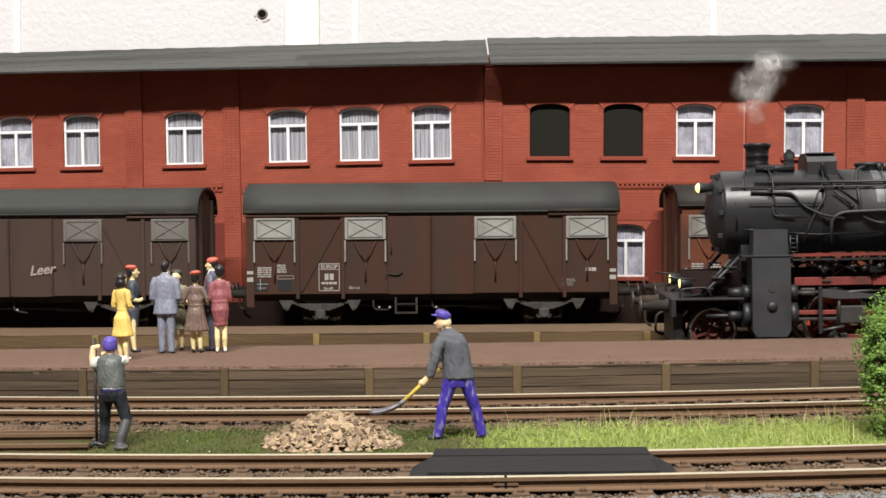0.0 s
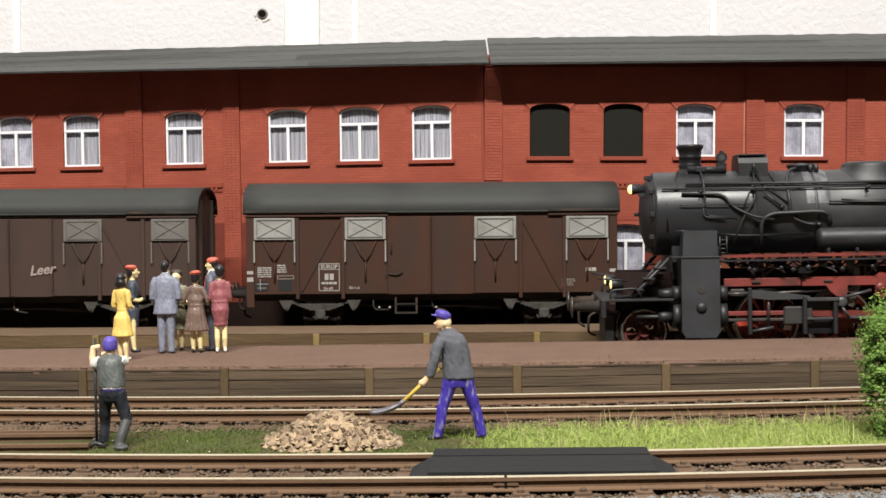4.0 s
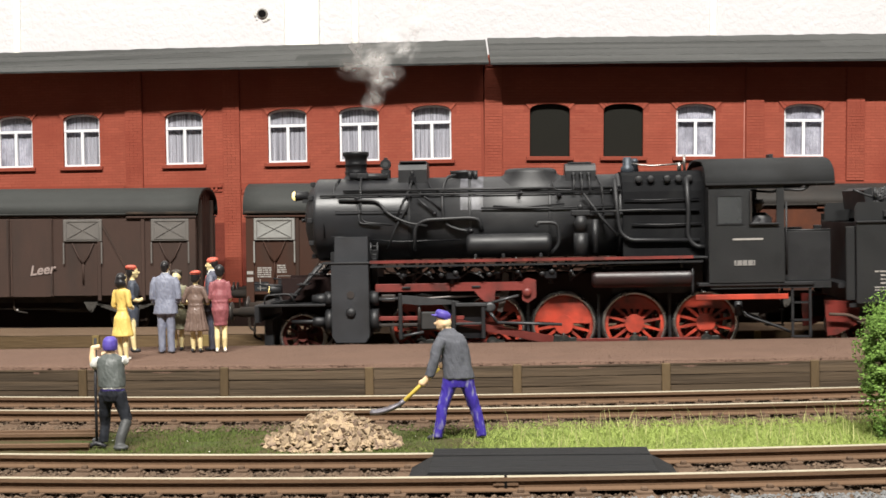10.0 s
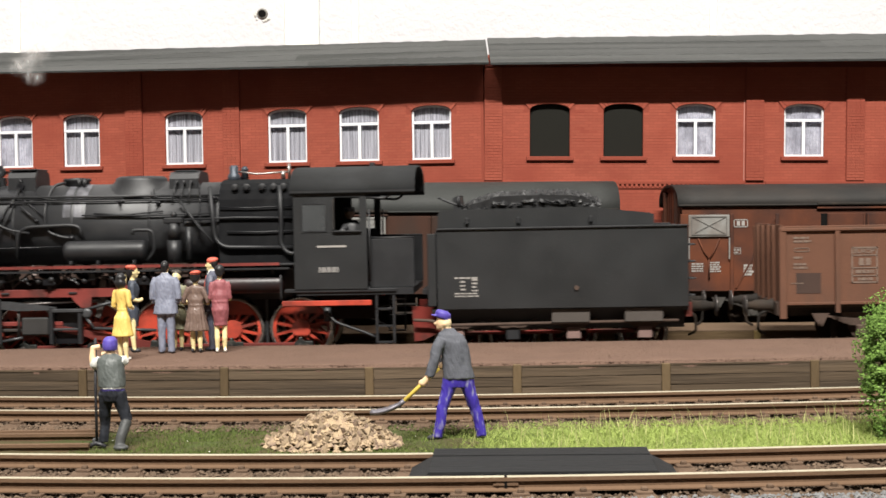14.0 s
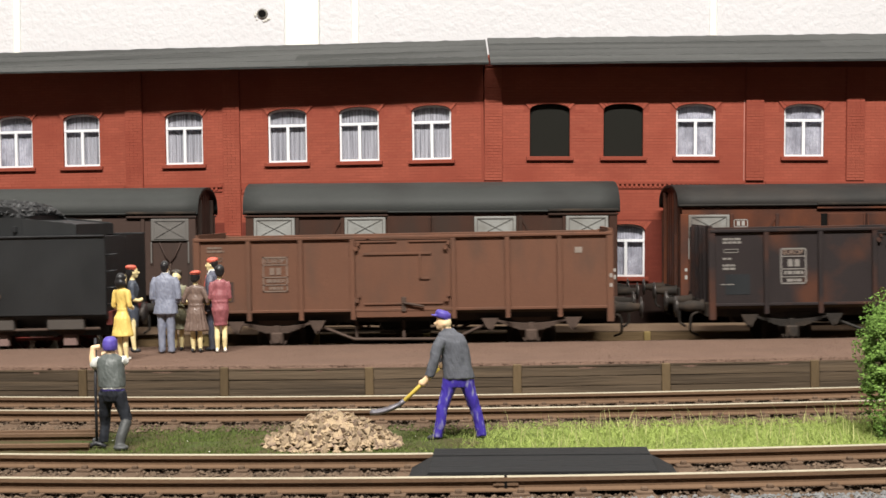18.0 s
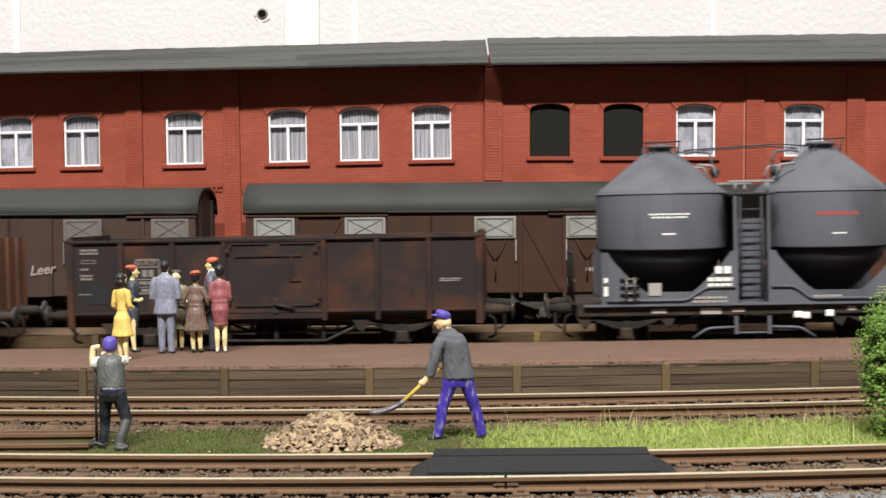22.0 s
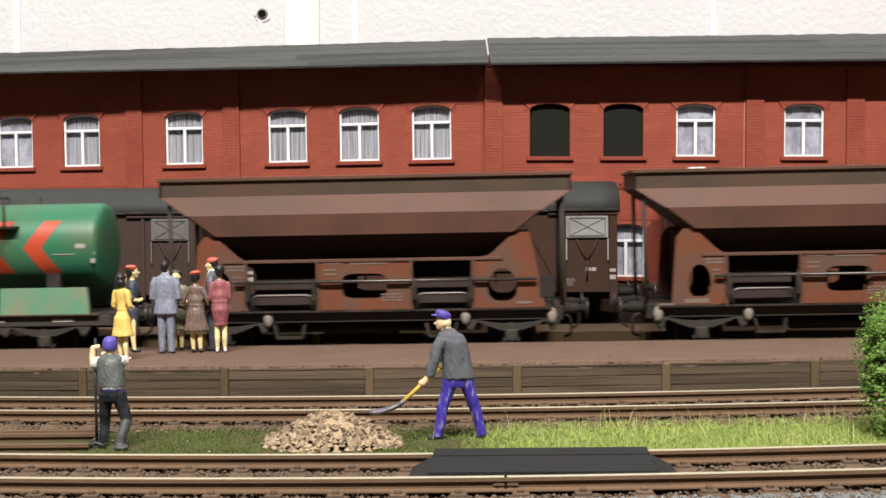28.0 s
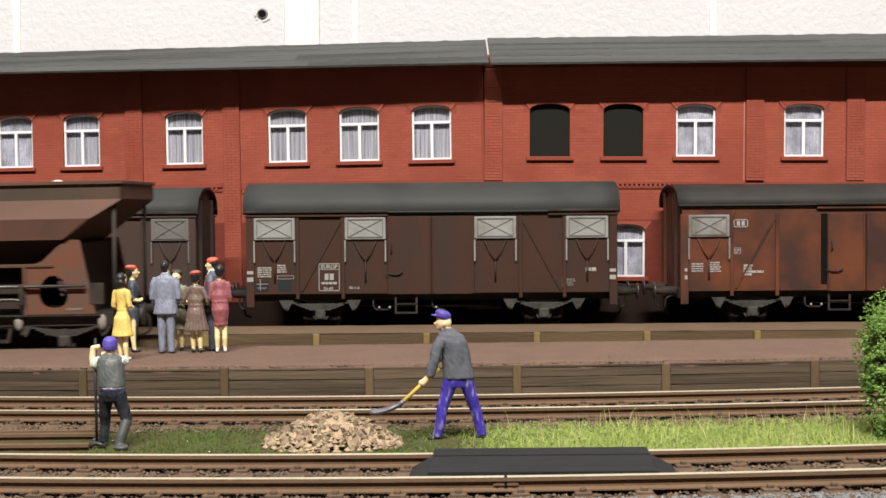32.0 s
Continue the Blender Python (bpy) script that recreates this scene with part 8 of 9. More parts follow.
    for r, h in ((0.74, None), (0.66, 0.30), (0.60, 0.70), (0.57, 3.925), (0.55, 3.985), (0.47, 4.02), (0.02, 4.035)):
        ring = []
        for i in range(36):
            x, y = r * math.cos(math.pi * i / 18), r * math.sin(math.pi * i / 18)
            low = zc + math.sqrt(0.885 ** 2 - y * y) - 0.01
            ring.append(bm.verts.new((3.81 + x, y, low if h is None else low + (3.90 - low) * h ** 1.4 if h < 1 else h)))
        rings.append(ring)
    for u, v in zip(rings, rings[1:]):
        for i in range(36):
            bm.faces.new((u[i], u[(i + 1) % 36], v[(i + 1) % 36], v[i])).smooth = True
    bm.faces.new(rings[-1])
    part("steam_dome", bm, flat, e)
    part("sand_box", dome_box(4.55, 5.2, 0.48, 3.5, 4.10), flat, e)
    part("casing_lid", box(BM(), 4.62, 5.12, -0.3, 0.3, 4.10, 4.13, 0.01), flat, e)
    bm = BM()
    for k in (4.72, 4.88, 5.04):
        tube(bm, bend([(k, -0.46, 3.9), (k, -0.62, 3.82), (k + 0.1 * (k - 4.88), -0.86, 3.45)]), 0.022)
        blob(bm, (k, -0.52, 3.86), 0.05, 8, 5)
    part("sand_pipe", bm, flat, e)
    bm = BM()
    lathe(bm, [(0.16, 3.85), (0.14, 4.0), (0.10, 4.05), (0.10, 4.18), (0.07, 4.22)], 14, at=(5.9, -0.12, 0))
    lathe(bm, [(0.10, 3.85), (0.07, 4.1), (0.09, 4.12), (0.05, 4.2)], 12, at=(6.08, 0.15, 0))
    part("safety_valve", bm, M["blued"], e)
    bm = BM()
    tube(bm, bend([(6.0, -0.1, 4.08), (6.4, -0.1, 4.02), (7.1, -0.1, 4.06)]), 0.02)
    cyl(bm, (7.12, -0.12, 3.9), (7.12, -0.12, 4.24), 0.03, n=8)
    cyl(bm, (7.0, -0.2, 3.9), (7.0, -0.2, 4.08), 0.045, n=8)
    part("whistle", bm, M["steel"], e)
    # rubbed jacket sheet under the feed valve
    bm = BM()
    lathe(bm, [(0.886, 2.30), (0.890, 2.31), (0.890, 2.78), (0.886, 2.79)], 24, at=(0, 0, zc), axis="X", arc=(0.05, 0.47))
    part("jacket_sheet", bm, M["worn_jacket"], boiler, "rubbed shiny jacket sheet below the feed valve")
    # hand rails and pipes along the near and far side
    for s in (-1, 1):
        bm = BM()
        tube(bm, [(-0.7, s * 0.80, 3.50), (5.7, s * 0.80, 3.48)], 0.022)
        tube(bm, [(-0.2, s * 0.74, 3.60), (5.7, s * 0.74, 3.57)], 0.03)
        for x in (-0.4, 0.6, 1.6, 2.6, 3.6, 4.6, 5.5):
            blob(bm, (x, s * 0.78, 3.50), 0.035, 6, 4)
        part("hand_rail", bm, flat, e)
        pipes = [
            [(-0.3, 0.86, 3.40), (0.55, 0.88, 3.38), (0.75, 0.94, 3.10), (1.15, 0.98, 2.90), (1.6, 0.96, 2.82)],
            [(1.32, 0.95, 2.30), (1.34, 0.95, 2.82), (1.55, 0.97, 2.95), (2.5, 0.97, 2.98), (2.72, 0.97, 2.94), (2.74, 0.97, 2.72)],
            [(0.75, 0.95, 2.35), (0.95, 0.95, 2.85), (1.2, 0.95, 3.25), (1.22, 0.84, 3.46)],
            [(1.4, 0.90, 3.40), (1.75, 0.95, 3.10)],
            [(2.74, 0.92, 3.18), (4.0, 0.93, 3.16), (5.6, 0.93, 3.18)],
            [(4.9, 0.94, 3.45), (5.25, 0.97, 2.95), (5.6, 0.98, 2.55)],
            [(4.95, 0.97, 3.05), (6.1, 0.99, 3.08), (7.3, 0.98, 3.05)],
            [(5.55, 0.95, 3.75), (5.62, 0.98, 2.85), (5.66, 1.0, 2.60), (5.85, 1.02, 2.45), (7.3, 1.0, 2.42)],
            [(7.05, 0.96, 3.75), (7.08, 1.0, 3.0), (7.05, 1.0, 2.50), (7.2, 1.02, 2.30), (7.4, 1.02, 2.28)],
            [(3.9, 1.12, 2.76), (3.92, 1.12, 2.85), (4.35, 1.14, 2.85), (4.38, 1.14, 2.4), (4.2, 1.14, 2.2)],
            [(-0.35, 0.93, 3.15), (-0.30, 0.95, 3.17), (1.2, 0.95, 3.15)],
        ]
        for k, p in enumerate(pipes):
            part("pipe", tube(BM(), bend([(x, s * y, z) for x, y, z in p], 0.14), (0.03, 0.045, 0.025, 0.025, 0.018, 0.03, 0.025, 0.045, 0.05, 0.04, 0.012)[k], 7), flat, e)
        # small valves, clips and thin lines over the jacket
        for x, z, r in ((0.10, 3.42, 0.05), (1.20, 3.46, 0.055), (1.76, 3.08, 0.045), (2.52, 2.70, 0.06), (2.74, 2.72, 0.05), (3.55, 3.46, 0.04), (4.40, 3.42, 0.05), (5.62, 3.50, 0.05), (5.66, 2.62, 0.055), (6.30, 3.06, 0.05), (7.08, 3.40, 0.045)):
            bm = blob(BM(), (x, s * 0.95 if z < 3.3 else s * 0.84, z), r, 10, 6, (1.2, 0.9, 1.0))
            cyl(bm, (x, s * 0.80, z), (x, s * 0.98, z), r * 0.55, n=8)
            part("valve", bm, M["chimney"], e)
        for k, p in enumerate((
                [(0.14, 0.86, 3.31), (0.14, 0.93, 2.90), (0.60, 0.94, 2.87)], [(1.58, 0.50, 3.80), (1.70, 0.72, 3.58), (2.20, 0.80, 3.52)], [(1.26, 0.50, 3.86), (1.24, 0.70, 3.62), (1.10, 0.86, 3.40), (0.95, 0.93, 3.02)],
                [(1.30, 0.50, 3.84), (1.42, 0.74, 3.54), (1.95, 0.92, 3.12)], [(4.25, 0.62, 3.72), (4.30, 0.80, 3.54), (4.70, 0.82, 3.52), (4.72, 0.50, 3.80)], [(5.20, 0.50, 3.82), (5.30, 0.80, 3.56), (5.32, 0.93, 3.10), (5.30, 1.0, 2.62)],
                [(3.00, 0.90, 3.22), (3.60, 0.91, 3.18), (4.50, 0.91, 3.24)], [(5.75, 0.97, 3.30), (6.40, 0.97, 3.28), (7.30, 0.97, 3.30)], [(5.90, 0.98, 2.78), (6.60, 0.98, 2.76), (7.35, 0.98, 2.78)],
                [(-0.62, 0.86, 3.20), (-0.60, 0.90, 2.60)], [(-0.45, 0.92, 2.62), (-0.15, 0.93, 2.62)], [(0.40, 0.93, 2.55), (1.00, 0.95, 2.50), (2.30, 0.96, 2.52)])):
            part("pipe", tube(BM(), bend([(x, s * y, z) for x, y, z in p], 0.10), (0.02, 0.016, 0.018)[k % 3], 6), M["chimney"] if k % 2 else flat, e)
        for x in (2.62, 3.2, 3.98):
            part("tank_clip", box(BM(), x - 0.03, x + 0.03, *sorted((s * 0.95, s * 1.36)), 2.14, 2.22, 0.01), flat, e)
        bm = cyl(BM(), (1.27, s * 0.42, 3.84), (1.27, s * 0.56, 3.84), 0.075, n=12)
        cyl(bm, (1.27, s * 0.50, 3.84), (1.27, s * 0.50, 4.02), 0.03, n=8)
        part("casing_valve", bm, M["chimney"], e)
        for x0, x1, z in ((1.0, 1.18, 1.86), (2.0, 2.25, 1.80), (3.0, 3.15, 1.90), (4.05, 4.30, 1.78)):
            bm = box(BM(), x0, x1, *sorted((s * 1.16, s * 1.36)), z - 0.10, z + 0.08, 0.02)
            cyl(bm, ((x0 + x1) / 2, s * 1.26, z - 0.2), ((x0 + x1) / 2, s * 1.26, z + 0.14), 0.05, n=8)
            part("lubricator", bm, M["chimney"], e)
        # fittings beside the boiler
        bm = BM()
        lathe(bm, [(0.001, 2.42), (0.17, 2.44), (0.21, 2.49), (0.22, 2.54), (0.22, 2.60), (0.22, 4.04), (0.22, 4.10), (0.21, 4.15), (0.17, 4.20), (0.001, 4.22)], 24, at=(0, s * 1.12, 2.42), axis="X")
        part("air_reservoir", bm, flat, e)
        bm = BM()
        cyl(bm, (4.82, s * 1.2, 2.15), (4.82, s * 1.2, 2.62), 0.15, n=16)
        cyl(bm, (4.82, s * 1.2, 2.66), (4.82, s * 1.2, 2.98), 0.13, n=16)
        box(bm, 4.62, 5.02, s * 1.2 - 0.12, s * 1.2 + 0.12, 2.98, 3.10, 0.02)
        cyl(bm, (4.82, s * 1.2, 3.1), (4.82, s * 1.2, 3.22), 0.06, n=8)
        cyl(bm, (5.12, s * 1.15, 2.2), (5.12, s * 1.15, 2.9), 0.07, n=10)
        part("air_pump", bm, flat, e)
        # running board with red edge
        part("running_board", box(BM(), -0.60, 7.40, *sorted((s * 0.85, s * 1.48)), 2.06, 2.10, 0.01), flat, e)
        part("board_edge", box(BM(), 0.42, 7.10, *sorted((s * 1.482, s * 1.50)), 2.065, 2.125), M["board_red"], e, "dull red edge strip of the running board")
        part("board_edge", box(BM(), 0.42, 7.30, *sorted((s * 1.44, s * 1.47)), 1.98, 2.02), flat, e)
        # cylinder block with steam pipe casing
        bm = BM()
        prism(bm, [(-0.40, 0.55), (-0.32, 0.42), (0.30, 0.42), (0.38, 0.55), (0.38, 2.06), (-0.40, 2.06)], *sorted((s * 0.75, s * 1.46)))
        cylinder = part("cylinder_block", bm, M["casing_grey"], e, "flat grey-black cylinder casing")
        for x0, x1 in ((-0.56, -0.40), (0.38, 0.56)):
            bm = BM()
            cyl(bm, (x0, s * 1.10, 0.86), (x1, s * 1.10, 0.86), 0.26, n=20)
            cyl(bm, (x0, s * 1.16, 1.32), (x1, s * 1.16, 1.32), 0.16, n=16)
            part("cylinder_cover", bm, flat, cylinder)
        bm = BM()
        cyl(bm, (-1.3, s * 1.10, 0.84), (-0.5, s * 1.10, 0.84), 0.045, n=8)
        lathe(bm, [(0.10, -0.85), (0.12, -0.75), (0.10, -0.56)], 12, at=(0, s * 1.10, 0.84), axis="X")
        lathe(bm, [(0.09, -0.85), (0.11, -0.7), (0.13, -0.56)], 12, at=(0, s * 1.16, 1.32), axis="X")
        part("piston_tail", bm, flat, cylinder)
        bm = BM()
        lathe(bm, [(0.11, 0.0), (0.10, s * 0.03), (0.04, s * 0.05), (0.001, s * 0.055)], 16, at=(0.0, s * 1.46, 1.04), axis="Y")
        part("cover_plate", bm, flat, cylinder)
        part("maker_plate", cyl(BM(), (0.0, s * 1.46, 1.42), (0.0, s * 1.475, 1.42), 0.08, n=14), M["steel_dark"], cylinder)
        bm = BM()
        prism(bm, [(-0.35, 2.10), (0.36, 2.10), (0.36, 2.62), (-0.33, 2.62)], *sorted((s * 0.8, s * 1.30)))
        part("steam_pipe_casing", bm, M["casing_grey"], e)
        part("ladder", ladder(0.42, 0.56, s * 1.25, 2.1, 2.5, 0.09, 0.014), flat, e)
        # slide bars and brackets, red
        part("slide_bar", box(BM(), 0.50, 2.35, *sorted((s * 1.06, s * 1.16)), 0.84, 0.93, 0.01), M["board_red"], e)
        part("slide_bar", box(BM(), 0.50, 2.35, *sorted((s * 1.06, s * 1.16)), 0.72, 0.78, 0.01), M["steel_dark"], e)
        part("motion_bracket", box(BM(), 0.50, 2.07, *sorted((s * 1.18, s * 1.24)), 1.45, 1.62, 0.01), M["board_red"], e, "red valve gear bracket")
        bm = BM()
        prism(bm, [(2.09, 1.45), (2.58, 1.45), (2.66, 1.34), (2.80, 1.22), (3.0, 1.22), (3.02, 1.45), (3.58, 1.45), (3.58, 1.24), (3.70, 1.18), (3.87, 1.30), (3.87, 1.66), (3.68, 1.72), (3.58, 1.63), (2.09, 1.63)],
              *sorted((s * 1.19, s * 1.25)))
        arch = part("motion_bracket", bm, M["board_red"], e, "red arched valve gear bracket")
        part("boss", lathe(BM(), [(0.10, 0.0), (0.09, s * 0.04), (0.03, s * 0.05), (0.001, s * 0.05)], 14, at=(3.68, s * 1.25, 1.40), axis="Y"), M["board_red"], arch)
        for x in (1.15, 2.62):
            part("bracket_bolt", box(BM(), x - 0.09, x + 0.09, *sorted((s * 1.24, s * 1.28)), 1.52, 1.56, 0.008), flat, e)
        # hanger, valve guide and the black motion plate
        part("valve_hanger", box(BM(), 0.98, 1.06, *sorted((s * 1.22, s * 1.28)), 0.45, 1.42, 0.01), grey, e)
        bm = BM()
        prism(bm, [(1.0, 1.22), (1.0, 1.38), (1.25, 1.37), (2.25, 1.24), (2.25, 1.18), (1.4, 1.17)], *sorted((s * 1.20, s * 1.27)))
        part("valve_guide", bm, M["gear_steel"], e, "grey steel valve guide")
        frame = part("motion_plate", box(BM(), 2.10, 2.18, *sorted((s * 1.16, s * 1.30)), 0.45, 1.24, 0.01), flat, e)
        part("plate_post", box(BM(), 2.72, 2.80, *sorted((s * 1.16, s * 1.30)), 0.45, 1.20, 0.01), flat, frame)
        part("plate_head", box(BM(), 2.18, 2.84, *sorted((s * 1.14, s * 1.32)), 1.13, 1.20, 0.01), M["gear_steel"], frame)
        part("plate_tie", box(BM(), 2.18, 2.72, *sorted((s * 1.20, s * 1.28)), 0.74, 0.79, 0.01), M["gear_steel"], frame)
        # near-black sheet added for the dark inside the open frame
        part("plate_back", box(BM(), 2.18, 2.72, *sorted((s * 1.10, s * 1.13)), 0.45, 1.13), M["chimney"], frame)
        part("link_block", lathe(BM(), [(0.12, 0.0), (0.11, s * 0.05), (0.05, s * 0.06), (0.001, s * 0.06)], 14, at=(2.90, s * 1.22, 1.10), axis="Y"), M["gear_steel"], e)
        for x0, z0, x1, z1 in ((2.95, 1.20, 3.50, 1.34), (2.90, 1.0, 3.05, 0.78), (3.05, 0.78, 4.4, 0.72), (0.56, 1.30, 1.0, 1.31), (1.06, 0.52, 1.5, 0.60)):
            part("valve_rod", tube(BM(), [(x0, s * 1.24, z0), (x1, s * 1.24, z1)], 0.032, 6), M["gear_steel"], e)
        for k, x in enumerate((0.7, 1.35, 1.9, 2.4, 3.2, 3.9, 4.3)):
            bm = tube(BM(), bend([(x, s * 1.32, 2.0), (x + 0.05, s * 1.34, 1.88), (x + 0.30, s * 1.34, 1.84 - 0.05 * (k % 2)), (x + 0.38, s * 1.34, 1.72)]), 0.02, 6)
            blob(bm, (x + 0.3, s * 1.34, 1.84), 0.045 + 0.015 * (k % 3), 8, 5)
            part("oil_pipe", bm, M["gear_steel"] if k % 3 == 0 else flat, e)
        bm = BM()
        prism(bm, [(3.05, 1.02), (3.15, 0.98), (3.32, 1.45), (3.30, 1.80), (3.18, 1.82), (3.14, 1.45)], *sorted((s * 1.08, s * 1.14)))
        part("expansion_link", bm, M["steel_dark"], e)
        bm = BM()
        tube(bm, [(0.5, s * 1.16, 1.32), (1.6, s * 1.14, 1.30), (3.2, s * 1.12, 1.38)], 0.035, 6)
        tube(bm, [(1.4, s * 1.20, 0.60), (1.42, s * 1.20, 1.34)], 0.035, 6)
        tube(bm, [(3.2, s * 1.12, 1.86), (5.2, s * 1.1, 1.92), (7.3, s * 1.1, 1.98)], 0.025, 6)
        box(bm, 0.62, 0.92, *sorted((s * 1.18, s * 1.26)), 1.25, 1.40, 0.02)
        part("valve_rod", bm, M["steel_dark"], e)
        for x in (1.3, 2.2, 3.4, 4.6):
            bm = BM()
            box(bm, x - 0.03, x + 0.03, *sorted((s * 0.9, s * 1.2)), 1.62, 2.06, 0.01)
            tube(bm, [(x, s * 1.2, 1.66), (x + 0.5, s * 1.3, 2.05)], 0.022, 6)
            part("board_bracket", bm, flat, e)
        for x in (0.9, 1.7, 2.7, 3.8):
            bm = BM()
            tube(bm, bend([(x, s * 1.2, 1.98), (x + 0.12, s * 1.3, 1.82), (x + 0.4, s * 1.3, 1.80), (x + 0.6, s * 1.25, 1.95)]), 0.03)
            blob(bm, (x + 0.2, s * 1.3, 1.80), 0.07, 8, 5)
            part("oil_pump", bm, flat, e)
        # air tank under the running board
        bm = BM()
        lathe(bm, [(0.001, 5.02), (0.14, 5.03), (0.18, 5.07), (0.19, 5.12), (0.19, 5.18), (0.19, 6.98), (0.19, 7.04), (0.18, 7.09), (0.14, 7.13), (0.001, 7.14)], 28, at=(0, s * 1.20, 1.66), axis="X")
        part("air_tank", bm, M["tank_sheen"], e, "glossy black air tank with a red sheen")
        bm = BM()
        for x in (5.3, 6.9):
            box(bm, x - 0.03, x + 0.03, *sorted((s * 0.95, s * 1.22)), 1.6, 2.06)
        part("tank_strap", bm, flat, e)
        # brake hangers between the wheels
        for a, b in zip(DRIVERS[1:], DRIVERS[2:]):
            x = (a + b) / 2
            part("brake_hanger", box(BM(), x - 0.03, x + 0.03, *sorted((s * 0.72, s * 0.80)), 0.35, 1.3, 0.01), flat, e)
        # front steps and struts
        bm = BM()
        tube(bm, [(-1.75, s * 1.0, 1.24), (-1.35, s * 1.1, 1.28), (-0.62, s * 1.2, 2.06)], 0.045, 6)
        tube(bm, [(-1.35, s * 0.8, 1.28), (-0.75, s * 0.9, 2.0)], 0.04, 6)
        for k in range(3):
            x, z = -1.28 + 0.24 * k, 1.40 + 0.22 * k
            box(bm, x - 0.12, x + 0.12, *sorted((s * 0.75, s * 1.22)), z, z + 0.03, 0.005)
        part("front_step", bm, flat, e)
        bm = BM()
        tube(bm, bend([(-1.85, s * 1.25, 1.2), (-1.85, s * 1.25, 1.42), (-1.3, s * 1.25, 1.45), (-1.2, s * 1.25, 1.25)]), 0.02)
        tube(bm, bend([(-2.1, s * 1.1, 1.66), (-1.5, s * 1.1, 1.60)]), 0.02)
        part("front_rail", bm, flat, e)
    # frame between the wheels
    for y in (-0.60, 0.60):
        part("frame_plate", box(BM(), -1.6, 9.0, y - 0.03, y + 0.03, 0.85, 1.75), M["frame_dark"], e, "very dark red main frame")
    part("frame_stay", box(BM(), -1.2, 8.8, -0.57, 0.57, 1.2, 1.6), flat, e)
    part("smokebox_saddle", box(BM(), -0.5, 0.5, -0.75, 0.75, 1.6, 2.3), flat, e)
    part("ash_pan", prism_x(BM(), [(-0.85, 2.05), (0.85, 2.05), (0.6, 1.2), (-0.6, 1.2)], 5.5, 7.4), flat, e)
    part("front_deck", box(BM(), -2.02, -0.55, -1.35, 1.35, 1.18, 1.23, 0.01), flat, e)
    part("buffer_beam", box(BM(), -2.05, -1.95, -1.4, 1.4, 0.85, 1.22, 0.01), flat, e)
    part("rail_guard", box(BM(), -1.95, -1.75, -0.85, 0.85, 0.25, 0.9, 0.02), flat, e)
    buffers(e, -2.05, -1, z=1.05, length=0.62)
    for y in (-0.85, 0.85):
        bm = BM()
        lathe(bm, [(0.10, -1.55), (0.12, -1.75), (0.125, -1.80), (0.105, -1.80)], 16, at=(0, y, 1.52), axis="X")
        box(bm, -1.7, -1.6, y - 0.05, y + 0.05, 1.23, 1.45)
        lamp = part("head_lamp", bm, flat, e)
        part("lens", lathe(BM(), [(0.102, -1.79), (0.098, -1.808), (0.072, -1.824), (0.0, -1.834)], 18, at=(0, y, 1.52), axis="X"), M["lens"], lamp, "warm yellow lit lens")
    bm = BM()
    lathe(bm, [(0.09, -1.02), (0.11, -1.25), (0.125, -1.30), (0.105, -1.30)], 16, at=(0, -0.30, 3.52), axis="X")
    box(bm, -1.15, -0.9, -0.36, -0.24, 3.36, 3.44)
    lamp = part("head_lamp", bm, flat, e)
    part("lens", lathe(BM(), [(0.106, -1.285), (0.102, -1.315), (0.082, -1.350), (0.045, -1.372), (0.0, -1.380)], 18, at=(0, -0.30, 3.52), axis="X"), M["lens"], lamp, "warm lit lens")
    # cab
    for s in (-1, 1):
        y0, y1 = sorted((s * 1.46, s * 1.50))
        bm = BM()
        for a, b, c, d in ((7.42, 8.95, 1.55, 2.76), (7.42, 8.28, 2.76, 3.56), (8.28, 8.80, 3.46, 3.56), (8.80, 8.95, 2.76, 3.56)):
            box(bm, a, b, y0, y1, c, d)
        cab = part("cab_side", bm, grey, e, "sooty black cab side")
        bm = BM()
        ya, yb = sorted((s * 1.50, s * 1.515))
        for a, b, c, d in ((7.58, 8.12, 3.32, 3.35), (7.58, 8.12, 2.74, 2.77), (7.58, 7.61, 2.77, 3.32), (8.09, 8.12, 2.77, 3.32)):
            box(bm, a, b, ya, yb, c, d)
        w = part("cab_window", bm, flat, cab)
        part("window_pane", box(BM(), 7.61, 8.09, *sorted((s * 1.501, s * 1.505)), 2.77, 3.32), M["cab_glass"], w, "dull dark window pane")
        part("window_ledge", box(BM(), 8.24, 8.84, *sorted((s * 1.44, s * 1.56)), 2.73, 2.77, 0.01), flat, cab)
        part("draught_screen", box(BM(), 8.255, 8.275, *sorted((s * 1.50, s * 1.60)), 2.80, 3.42), M["steel_dark"], cab)
        part("cab_valance", box(BM(), 7.14, 9.02, *sorted((s * 1.44, s * 1.50)), 1.20, 1.31, 0.01), red, e, "red edge under the cab")
        part("cab_floor_edge", box(BM(), 7.2, 9.55, *sorted((s * 1.2, s * 1.48)), 1.48, 1.55, 0.01), flat, e)
        bm = BM()
        for x in (9.12, 9.48):
            box(bm, x - 0.025, x + 0.025, *sorted((s * 1.38, s * 1.42)), 0.40, 1.50)
        for z in (0.40, 0.74, 1.10):
            box(bm, 9.10, 9.50, *sorted((s * 1.25, s * 1.42)), z, z + 0.03)
        part("cab_step", bm, flat, e)
        bm = BM()
        tube(bm, [(9.0, s * 1.46, 1.7), (9.0, s * 1.46, 3.2)], 0.022, 6)
        tube(bm, bend([(8.95, s * 1.47, 3.45), (9.35, s * 1.47, 3.42), (9.5, s * 1.47, 3.55)]), 0.03)
        part("grab_rail", bm, flat, e)
